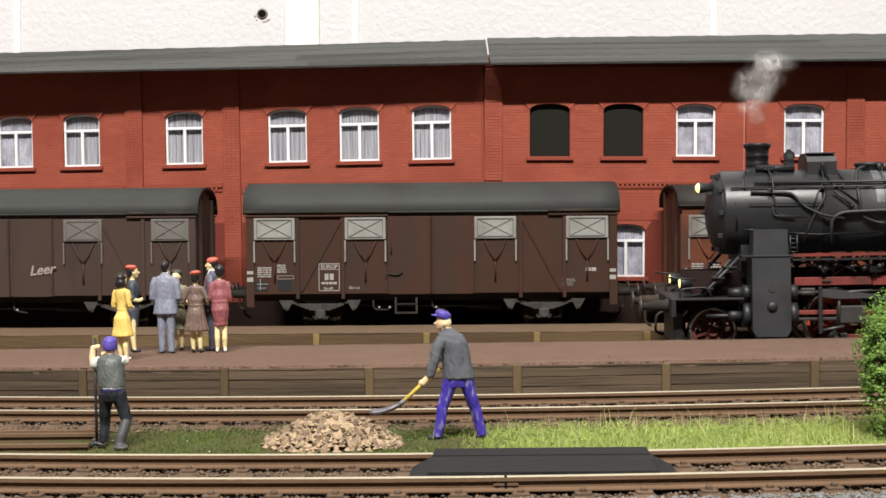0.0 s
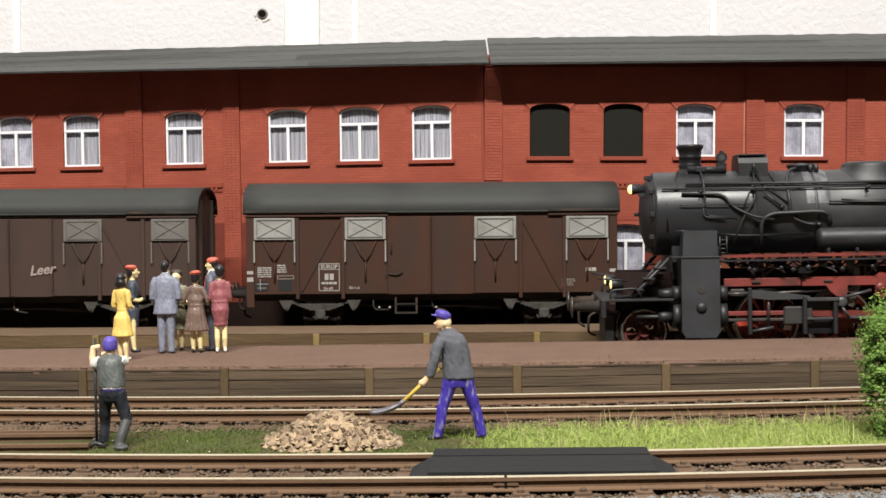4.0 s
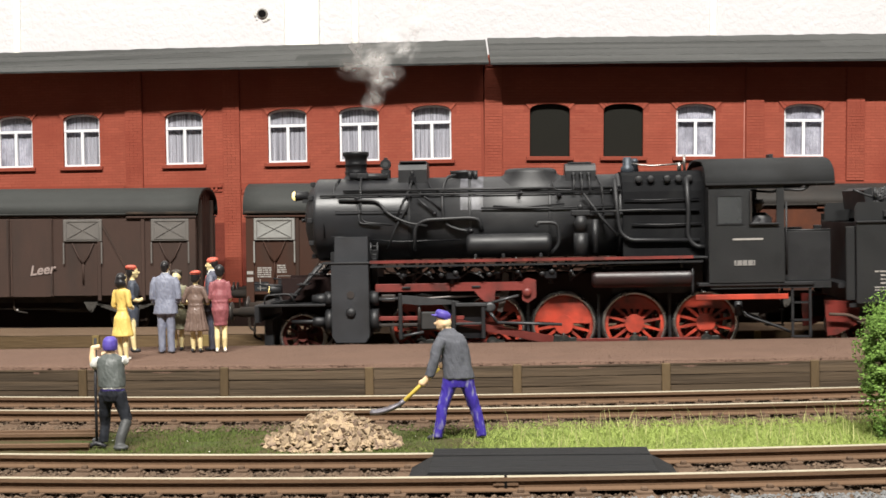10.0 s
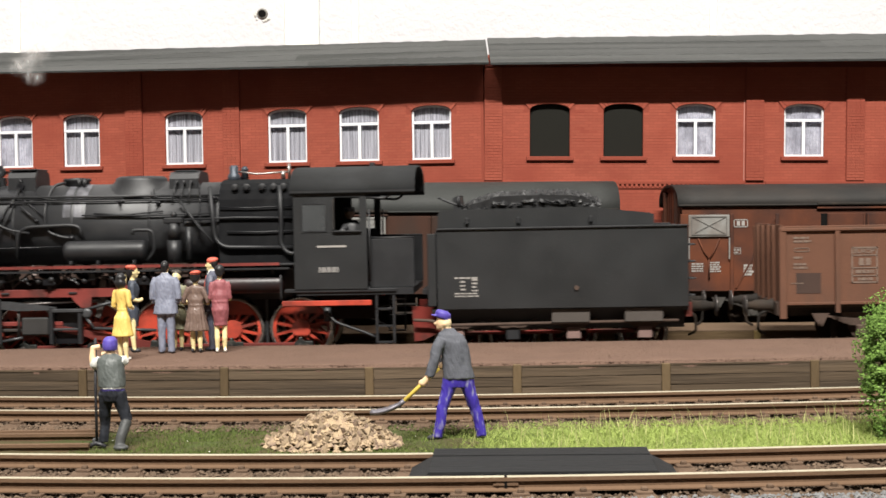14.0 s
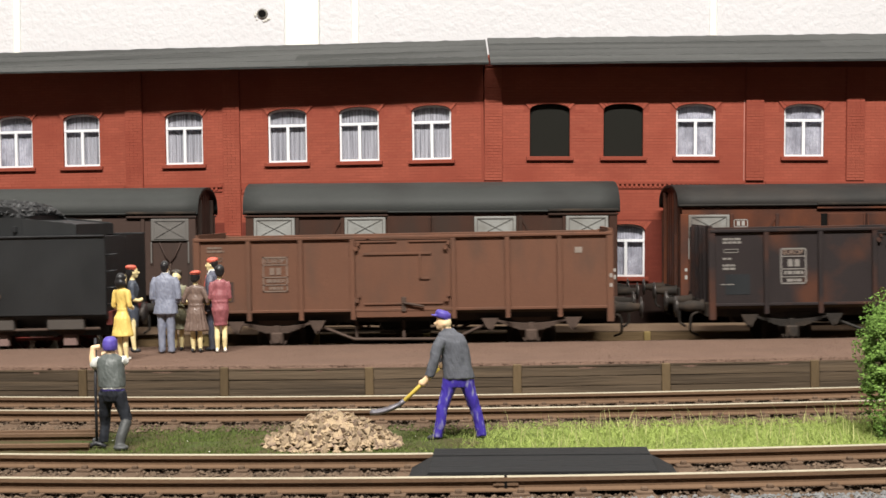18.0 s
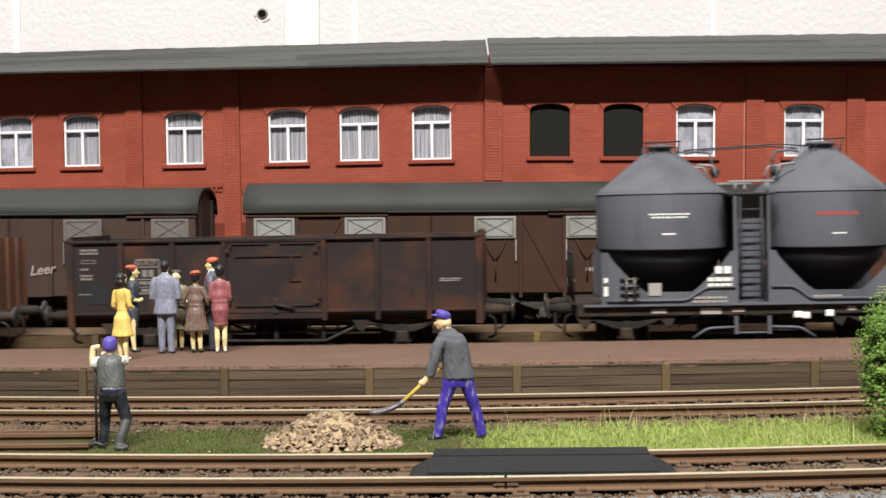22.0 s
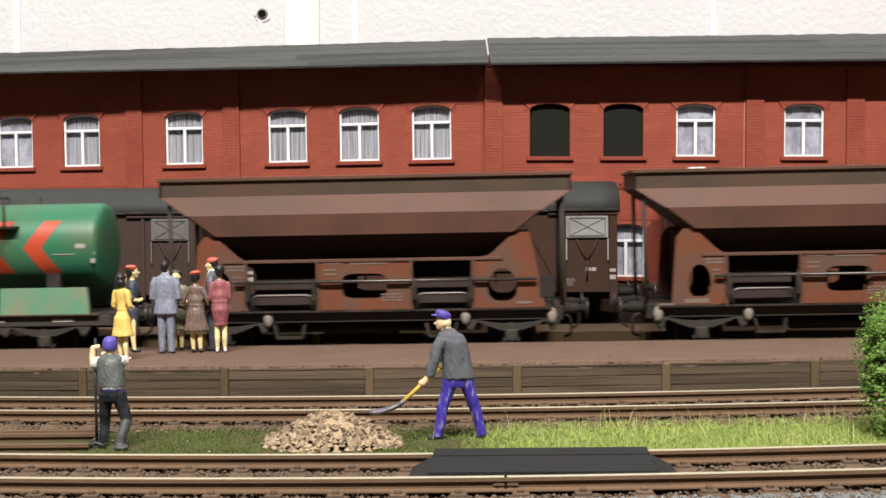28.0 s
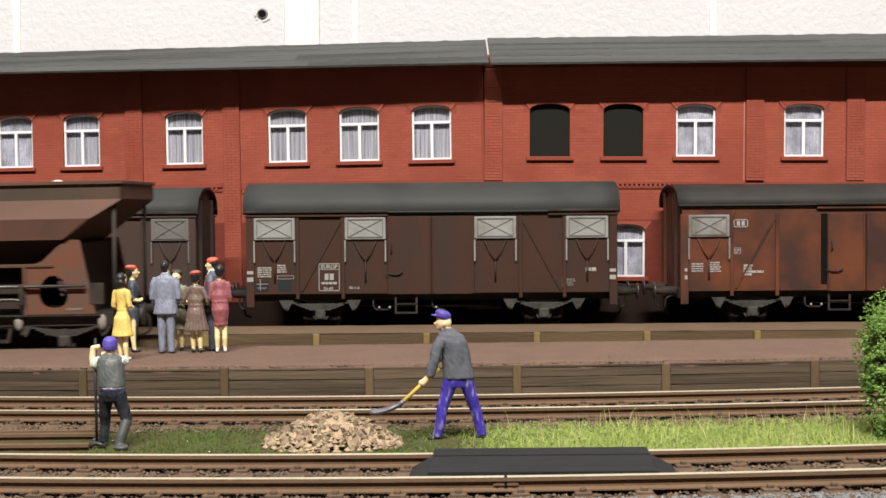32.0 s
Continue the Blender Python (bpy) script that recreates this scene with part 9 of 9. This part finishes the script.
        bm = BM()
        tube(bm, bend([(7.1, s * 1.35, 1.9), (7.1, s * 1.35, 1.55), (7.1, s * 1.35, 1.3)]), 0.025)
        tube(bm, bend([(8.0, s * 1.2, 1.15), (8.2, s * 1.3, 0.85), (8.9, s * 1.3, 0.6), (9.1, s * 1.3, 0.5)]), 0.03)
        cyl(bm, (8.05, s * 1.2, 0.85), (8.05, s * 1.2, 1.15), 0.08, n=10)
        part("injector", bm, flat, e)
    for s in (-1, 1):
        gate = part("gangway_gate", box(BM(), 8.97, 9.92, *sorted((s * 1.30, s * 1.34)), 1.56, 2.58, 0.01), flat, e, "black gate between cab and tender")
        part("gate_rail", tube(BM(), [(8.97, s * 1.32, 2.60), (9.92, s * 1.32, 2.60)], 0.025, 6), flat, gate)
    part("cab_front", prism_x(BM(), [(-1.46, 1.55), (1.46, 1.55), (1.46, 3.56), (0.9, 3.98), (-0.9, 3.98), (-1.46, 3.56)], 7.42, 7.46), flat, e)
    part("cab_floor", box(BM(), 7.46, 9.9, -1.44, 1.44, 1.42, 1.56), flat, e)
    pts = []
    n = 16
    for i in range(n + 1):
        a = math.pi * i / n
        c, q = math.cos(a), math.sin(a)
        pts.append((-1.54 * math.copysign(abs(c) ** 0.75, c), 3.56 + 0.58 * q ** 0.75))
    inner = [(y * 0.97, z - 0.05) for y, z in pts]
    roof = prism_x(BM(), pts + inner[::-1], 7.36, 9.97)
    for f in roof.faces:
        f.smooth = abs(f.normal.x) < 0.5
    part("cab_roof", roof, M["loco_roof"], e, "sooty rounded cab roof")
    part("roof_vent", box(BM(), 8.9, 9.0, -0.2, 0.1, 4.1, 4.22, 0.01), flat, e)
    part("roof_gutter", box(BM(), 7.36, 9.97, -1.57, -1.54, 3.56, 3.60), flat, e)
    part("back_head", box(BM(), 7.46, 7.75, -0.8, 0.8, 1.6, 3.4, 0.04), flat, e)
    bars(e, text_rows(7.93, 1.90, 0.42, 1, 0.1, 0.11, 90, 1), -1.502, M["dim_letter"], "number_plate", 0.012)
    bars(e, [(7.90, 2.42, 0.62, 0.04)], -1.502, M["lettering"], "builder_plate", 0.008)
    # wheels and rods
    drv = spoked_wheel("driving_wheel", DRIVER_R, 14, red, CRANK, 1.0)
    heavy = spoked_wheel("driving_wheel", DRIVER_R, 14, red, CRANK, 1.5)
    for x in DRIVERS:
        add_wheel(e, heavy if x == DRIVERS[2] else drv, "driving_wheel", DRIVER_R, x, AXLE_Z)
    lead = spoked_wheel("carrying_wheel", 0.5, 10, M["wheel_maroon"])
    add_wheel(e, lead, "carrying_wheel", 0.5, -1.12, 0.5)
    for s in (-1, 1):
        bm = box(BM(), DRIVERS[0] - 4.45, DRIVERS[-1] - 4.45, *sorted((s * 0.96, s * 1.02)), -0.055, 0.055, 0.01)
        rod = part("coupling_rod", bm, M["rod_red"], e, "red coupling rod with oily black bearings", at(4.45, 0, AXLE_Z))
        for x in DRIVERS:
            bm = cyl(BM(), (x - 4.45, s * 0.94, 0), (x - 4.45, s * 1.08, 0), 0.125, n=16)
            box(bm, x - 4.45 + 0.10, x - 4.45 + 0.27, *sorted((s * 0.95, s * 1.05)), -0.085, 0.085, 0.02)
            cyl(bm, (x - 4.45, s * 1.0, 0.11), (x - 4.45, s * 1.0, 0.17), 0.04, n=8)
            part("rod_bearing", bm, M["oily_black"], rod)
        RODS.append((rod, "couple"))
        bm = prism(BM(), [(-ROD, 0.06), (0, 0.09), (0, -0.09), (-ROD, -0.06)], *sorted((s * 1.08, s * 1.15)))
        rod = part("connecting_rod", bm, M["rod_red"], e, "oily red connecting rod", at(4.45, 0, AXLE_Z))
        bm = cyl(BM(), (0, s * 1.06, 0), (0, s * 1.20, 0), 0.15, n=18)
        box(bm, -0.24, -0.08, *sorted((s * 1.07, s * 1.17)), -0.13, 0.13, 0.03)
        cyl(bm, (0, s * 1.20, 0), (0, s * 1.25, 0), 0.07, n=10)
        part("rod_bearing", bm, M["oily_black"], rod)
        part("rod_bearing", cyl(BM(), (-ROD, s * 1.06, 0), (-ROD, s * 1.18, 0), 0.10, n=12), M["oily_black"], rod)
        RODS.append((rod, "connect"))
        bm = box(BM(), -0.30, 0.30, *sorted((s * 1.02, s * 1.20)), -0.24, 0.14, 0.03)
        cyl(bm, (-1.35, s * 1.10, 0.0), (0.0, s * 1.10, 0.0), 0.04, n=8)
        RODS.append((part("crosshead", bm, M["rod_steel"], e, "", at(1.5, 0, 0.88)), "cross"))
    MOVERS.append((e, 0.0))


M["oily_black"] = mat("oily_black_iron", (0.030, 0.031, 0.029), 0.4, metal=0.3, var=0.4, size=0.12, dirt=(0.075, 0.072, 0.058), dirt_amount=0.3, dirt_size=0.12)
M["worn_jacket"] = mat("worn_bright_jacket", (0.115, 0.115, 0.130), 0.5, var=0.5, size=0.25, grain=0.04, dirt=(0.028, 0.028, 0.031), dirt_amount=0.62, dirt_size=0.16, dirt_stretch=(1, 1, 0.35), spec=0.6)
M["rod_red"] = mat("oily_red_rod", (0.19, 0.045, 0.038), 0.35, metal=0.4, var=0.3, size=0.4)
M["rod_steel"] = mat("oily_steel_rod", (0.09, 0.09, 0.09), 0.35, metal=0.7, var=0.3, size=0.4)
M["cab_glass"] = mat("dull_pane", (0.05, 0.053, 0.055), 0.3)
RODS, ROD = [], 2.75
M["dim_letter"] = mat("dim_lettering", (0.22, 0.21, 0.20), 0.7, var=0.3, size=0.05, bump=0)
# red taken down almost to black
M["frame_dark"] = mat("dark_red_frame", (0.02, 0.011, 0.010), 0.7, var=0.3, size=0.5)
locomotive()


def crew():
    bm = BM()
    rings_mesh(bm, [(0, 0, 0.0, 0.2, 0.16), (0, 0, 0.9, 0.2, 0.15), (0, 0, 1.3, 0.24, 0.15), (0, 0, 1.42, 0.1, 0.08)], 14, 1)
    coloured_blob(bm, (-0.05, 0, 1.56), 0.11, 0, (0.95, 0.85, 1.15))
    rings_mesh(bm, [(-0.05, 0, 1.60, 0.125, 0.115), (-0.05, 0, 1.69, 0.11, 0.10)], 12, 1)
    limb(bm, [(-0.1, -0.2, 1.3), (-0.25, -0.3, 1.12), (-0.1, -0.38, 1.22)], [0.08, 0.07, 0.05], 1, 10)
    ob = new("figurine", mesh_of("figurine", bm, [toy("toy_dusky_skin", (0.12, 0.07, 0.045)), toy("toy_black_overall", (0.02, 0.02, 0.022))]))
    tagged(ob, "dark crew figurine standing in the cab", "figurine")
    MOVERS.append((ob, (8.58, -0.95, 1.56)))


crew()


def tender():
    t = thing("tender", TRACK, "sooty black tender heaped with coal", "tender")
    grey, flat, red = M["loco_grey"], M["loco_flat"], M["loco_red_dirty"]
    for s in (-1, 1):
        part("tank_side", box(BM(), -2.58, 2.60, *sorted((s * 1.46, s * 1.50)), 1.08, 2.74, 0.01), grey, t)
        part("tank_edge", box(BM(), -2.58, 2.60, *sorted((s * 1.42, s * 1.54)), 2.73, 2.77, 0.01), flat, t)
        bm = BM()
        prism(bm, [(-2.56, 2.75), (0.76, 2.75), (0.76, 3.17), (-2.50, 3.15), (-2.56, 3.05)], *sorted((s * 1.26, s * 1.30)))
        part("bunker_side", bm, grey, t)
        bm = BM()
        prism(bm, [(0.762, 2.75), (1.93, 2.75), (1.93, 2.98), (1.85, 3.02), (0.762, 3.14)], *sorted((s * 1.255, s * 1.295)))
        part("bunker_slope", bm, grey, t)
        for x in (-1.95, -0.88, 0.62):
            part("lamp_iron", box(BM(), x - 0.04, x + 0.04, *sorted((s * 1.30, s * 1.36)), 2.85, 2.98, 0.01), flat, t)
        part("front_pillar", box(BM(), -2.78, -2.6, *sorted((s * 1.36, s * 1.46)), 1.15, 2.66, 0.01), grey, t)
        part("tender_frame", box(BM(), -2.9, 2.55, *sorted((s * 1.02, s * 1.08)), 0.62, 1.08, 0.01), flat, t)
        bm = BM()
        prism(bm, [(-3.15, 1.14), (-2.4, 1.10), (-2.5, 0.62), (-2.9, 0.42), (-3.1, 0.4)], *sorted((s * 1.08, s * 1.15)))
        part("frame_end", bm, red, t, "grimy red frame end")
        part("water_pipe", tube(BM(), bend([(-3.1, s * 1.32, 0.86), (-2.7, s * 1.32, 0.84), (-2.5, s * 1.32, 0.74), (2.4, s * 1.32, 0.78)]), 0.035, 7), M["gear_brown"], t)
        for x0, x1 in ((-0.22, 0.57), (1.29, 2.08)):
            part("tool_box", box(BM(), x0, x1, *sorted((s * 1.2, s * 1.42)), 0.77, 1.06, 0.015), M["tool_grey"], t, "plain grey-brown tool box")
        for k, x in enumerate((-2.2, -1.03, 0.24, 1.72)):
            bm = BM()
            box(bm, x - 0.15, x + 0.15, *sorted((s * 1.08, s * 1.26)), 0.40, 0.66, 0.03)
            part("axle_box", bm, M["pale_box"] if k != 1 else flat, t)
            bm = BM()
            leaf_spring(bm, x, s * 1.16, 0.74, 0.5, 5)
            part("leaf_spring", bm, M["gear_brown"], t)
        bm = BM()
        box(bm, -2.05, 0.0, *sorted((s * 1.10, s * 1.14)), 0.52, 0.60, 0.01)
        box(bm, 0.5, 1.5, *sorted((s * 1.10, s * 1.14)), 0.52, 0.60, 0.01)
        part("equaliser", bm, red, t)
    part("tank_front", box(BM(), -2.58, -2.54, -1.46, 1.46, 1.08, 2.74), flat, t)
    part("tank_rear", box(BM(), 2.56, 2.60, -1.46, 1.46, 1.08, 2.74), grey, t)
    part("tank_top", box(BM(), -2.55, 2.57, -1.46, 1.46, 2.68, 2.72), flat, t)
    part("bunker_rear", box(BM(), 1.84, 1.92, -1.25, 1.25, 2.75, 3.0), grey, t)
    part("bunker_lid", prism(BM(), [(0.80, 3.06), (1.84, 2.96), (1.84, 2.99), (0.80, 3.10)], -1.25, 1.25), flat, t)
    part("coal_gate", prism(BM(), [(-2.22, 3.0), (-2.06, 3.0), (-2.10, 3.46), (-2.26, 3.40)], -0.9, 0.9), flat, t)
    part("shovel_plate", box(BM(), -2.9, -2.6, -1.3, 1.3, 1.4, 1.5), flat, t)
    bm = BM()
    prism(bm, [(-2.05, 2.8), (0.78, 2.8), (0.78, 3.20), (0.5, 3.38), (0.1, 3.42), (-0.5, 3.43), (-1.3, 3.42), (-1.9, 3.24)], -1.2, 1.2)
    part("coal_core", bm, M["coal"], t)
    spots = []
    for _ in range(2600):
        x, y = random.uniform(-2.0, 0.85), random.uniform(-1.24, 1.22)
        top = np.interp(x, [-2.1, -1.8, -1.3, -0.5, 0.2, 0.6, 0.9], [3.14, 3.32, 3.44, 3.47, 3.46, 3.40, 3.24])
        spots.append((x, y, float(top) - 0.22 * (abs(y) / 1.24) ** 3 + random.uniform(-0.03, 0.05)))
    coal = pebbles("coal", spots, 0.075, M["coal"], Matrix.Identity(4), "loose black lump coal", "")
    coal.parent = t
    bm = BM()
    tube(bm, bend([(-2.55, -1.15, 3.42), (-2.3, -1.15, 3.3), (-2.0, -1.15, 3.22)]), 0.025)
    tube(bm, [(-2.12, -1.2, 3.2), (-2.12, -1.2, 3.45)], 0.035, 6)
    part("fire_iron", bm, flat, t)
    bm = BM()
    for z in (1.3, 1.65, 2.0, 2.35):
        tube(bm, bend([(2.6, -1.4, z), (2.75, -1.4, z), (2.75, -1.1, z), (2.6, -1.1, z)], 0.05), 0.018, 5)
    part("rear_ladder", bm, flat, t)
    bars(t, text_rows(-2.22, 1.72, 0.50, 1, 0.1, 0.032, 95, 1) + text_rows(-2.10, 1.64, 0.1, 3, 0.08, 0.034, 96, 1) + text_rows(-1.86, 1.68, 0.12, 4, 0.075, 0.034, 97, 1) + text_rows(-2.22, 1.40, 0.50, 2, 0.055, 0.026, 98, 1),
         -1.502, M["lettering"], "lettering", 0.006)
    part("tank_fitting", cyl(BM(), (0.3, -1.50, 1.50), (0.3, -1.53, 1.50), 0.05, n=10), M["gear_brown"], t)
    part("tender_floor", box(BM(), -2.7, 2.6, -1.4, 1.4, 1.0, 1.09), flat, t)
    part("buffer_beam", box(BM(), 2.55, 2.68, -1.35, 1.35, 0.85, 1.15, 0.01), red, t)
    buffers(t, 2.68, 1, z=1.04, length=0.60)
    wheel = spoked_wheel("tender_wheel", 0.5, 9, M["loco_red_dirty"])
    for x in (-2.2, -1.03, 0.24, 1.72):
        add_wheel(t, wheel, "tender_wheel", 0.5, x, 0.5)
    MOVERS.append((t, 12.98))


M["tool_grey"] = mat("tool_box_grey", (0.075, 0.065, 0.058), 0.65, var=0.2, size=0.5)
M["pale_box"] = mat("dusty_pink_casting", (0.20, 0.13, 0.115), 0.8, var=0.25, size=0.2)
tender()


# ---- steam from the chimney, in drifting wisps ----
M["steam"] = bpy.data.materials.new("steam_wisp")
M["steam"].use_nodes = True
_n, _l = M["steam"].node_tree.nodes, M["steam"].node_tree.links
_n.remove(_n["Principled BSDF"])
_df, _tl, _ad, _tp, _mx = (_n.new("ShaderNode" + k) for k in ("BsdfDiffuse", "BsdfTranslucent", "AddShader", "BsdfTransparent", "MixShader"))
_df.inputs["Color"].default_value = (0.56, 0.55, 0.54, 1)
_tl.inputs["Color"].default_value = (0.40, 0.39, 0.38, 1)
_l.new(_df.outputs[0], _ad.inputs[0])
_l.new(_tl.outputs[0], _ad.inputs[1])
_l.new(_tp.outputs[0], _mx.inputs[1])
_l.new(_ad.outputs[0], _mx.inputs[2])
_l.new(_mx.outputs[0], _n["Material Output"].inputs["Surface"])
_tc, _nz, _mr = _n.new("ShaderNodeTexCoord"), _n.new("ShaderNodeTexNoise"), _n.new("ShaderNodeMapRange")
_nz.inputs["Scale"].default_value = 1 / (0.34 * K)
_nz.inputs["Detail"].default_value = 5
_nz.inputs["Distortion"].default_value = 1.2
_mr.inputs["From Min"].default_value, _mr.inputs["From Max"].default_value = 0.34, 0.66
_mr.inputs["To Min"].default_value, _mr.inputs["To Max"].default_value = 0.03, 0.50
_l.new(_tc.outputs["Object"], _nz.inputs["Vector"])
_l.new(_nz.outputs["Fac"], _mr.inputs["Value"])
_gr, _fa, _mu = _n.new("ShaderNodeTexGradient"), _n.new("ShaderNodeMapRange"), _n.new("ShaderNodeMath")
_gr.gradient_type = "SPHERICAL"
_mu.operation = "MULTIPLY"
_fa.inputs["From Max"].default_value = 0.95
_fa.interpolation_type = "SMOOTHSTEP"
_l.new(_tc.outputs["UV"], _gr.inputs["Vector"])
_l.new(_gr.outputs["Fac"], _fa.inputs["Value"])
_l.new(_fa.outputs["Result"], _mu.inputs[0])
_l.new(_mr.outputs["Result"], _mu.inputs[1])
_l.new(_mu.outputs[0], _mx.inputs["Fac"])


def wisp(seed):
    """A cone of thin round flecks, narrow below and billowing above."""
    rnd = random.Random(seed)
    bm = BM()
    uv = bm.loops.layers.uv.new("fleck")
    bend_x, way = rnd.uniform(-0.25, 0.35), rnd.uniform(-0.1, 0.1)
    for k in range(8):
        u = (k + rnd.random()) / 8
        swirl = 0.12 + 0.42 * u
        p = Vector((bend_x * u * u + way + rnd.gauss(0, swirl * 0.6), rnd.gauss(0, 0.10), 0.15 + 1.35 * u))
        size = rnd.uniform(0.12, 0.17) + 0.20 * u
        nrm = Vector((rnd.gauss(0, 0.5), -1, rnd.gauss(0, 0.5))).normalized()
        a, b = ring_frame(nrm)
        size *= 1.75
        turns = [i * math.pi / 5 for i in range(10)]
        f = bm.faces.new([bm.verts.new(p + (a * math.cos(w) + b * math.sin(w) * 0.9) * size) for w in turns])
        for loop, w in zip(f.loops, turns):
            loop[uv].uv = (math.cos(w), math.sin(w))
    return mesh_of("steam_wisp", bm, M["steam"])


STEAM = []
WISPS = [wisp(k) for k in range(6)]
for _k, _t in enumerate((-0.13, 2.28, 2.36, 4.9, 5.4, 5.75, 6.1, 6.5, 6.85, 7.3, 7.7, 8.0, 8.42, 8.90, 9.4, 9.75, 10.2, 10.7, 11.2, 11.7, 12.1, 12.6, 13.0, 13.4)):
    _o = new("steam_wisp", WISPS[_k % 6])
    tagged(_o, "thin white steam drifting up from the chimney", "steam", kind="stuff")
    STEAM.append((_o, _t))


def steam_rows(t0):
    """Waits in the smokebox, is blown out of the chimney at t0 and drifts up to hang under the ceiling."""
    side = math.sin(t0 * 7.3) * 0.2
    rows = []
    if t0 > 0.1:
        rows = [(i / 2, TRACK @ at(travel(i / 2) + 0.6, 0, 1.95)) for i in range(int(t0 * 2) + 1) if i / 2 < t0 - 0.05]
        rows.append((round(t0, 2), TRACK @ at(travel(t0) + 0.6, 0, 1.95)))
    ages = [0.1, 0.3, 0.5, 0.8, 1.2, 1.7, 2.5, 4.0, 8.0, 12.0, 20.0, 33.0]
    if t0 <= 0.1:
        ages = [-t0] + [a for a in ages if a > 0.1 - t0]
    for age in ages:
        t = min(t0 + age, 32.0)
        drift = travel(max(t0, 0)) + 0.2 * (travel(t) - travel(max(t0, 0))) * (1 if age < 2.6 else 0.6)
        rows.append((round(t, 2), TRACK @ at(drift + side * min(age, 2.0), 0, min(3.98 + 1.0 * (1 - math.exp(-age / 0.12)) + 1.3 * age + 0.7 * age * age, 44 + side * 4))))
        if t >= 32.0:
            break
    return [r for k, r in enumerate(rows) if k == 0 or frame(r[0]) > frame(rows[k - 1][0])]


def rod_rows(kind):
    rows = []
    for i in range(0, 321):
        t = i / 10
        if i % 2 and not 5 <= t <= 14.6:
            continue
        a = (travel(t) + PHASE) / DRIVER_R
        px, pz = 4.45 + CRANK * math.sin(a), AXLE_Z + CRANK * math.cos(a)
        drop = 0.88 - pz
        cx = px - math.sqrt(ROD * ROD - drop * drop)
        if kind == "couple":
            rows.append((t, at(px, 0, pz)))
        elif kind == "connect":
            rows.append((t, at(px, 0, pz, 0, math.degrees(math.atan2(drop, px - cx)), 0)))
        else:
            rows.append((t, at(cx, 0, 0.88)))
    return rows


def motions():
    for ob, offset in MOVERS:
        x, y, z = offset if isinstance(offset, tuple) else (offset, 0.0, 0.0)
        walk(ob, [(t, TRACK @ at(s + x, y, z)) for t, s in RUN])
    for ob, radius, x, z in WHEELS:
        # a row for each bit of travel, so that no wheel turns a quarter from row to row
        rows, last = [], None
        for i in range(0, 321):
            t = i / 10
            if last is None or abs(travel(t) - last) > radius * 0.75 or i == 320:
                last = travel(t)
                rows.append((t, at(x, 0, z, 0, math.degrees((last + PHASE) / radius) % 360, 0)))
        walk(ob, rows)
    for ob, born in STEAM:
        walk(ob, steam_rows(born))
    for ob, kind in RODS:
        walk(ob, rod_rows(kind))


motions()
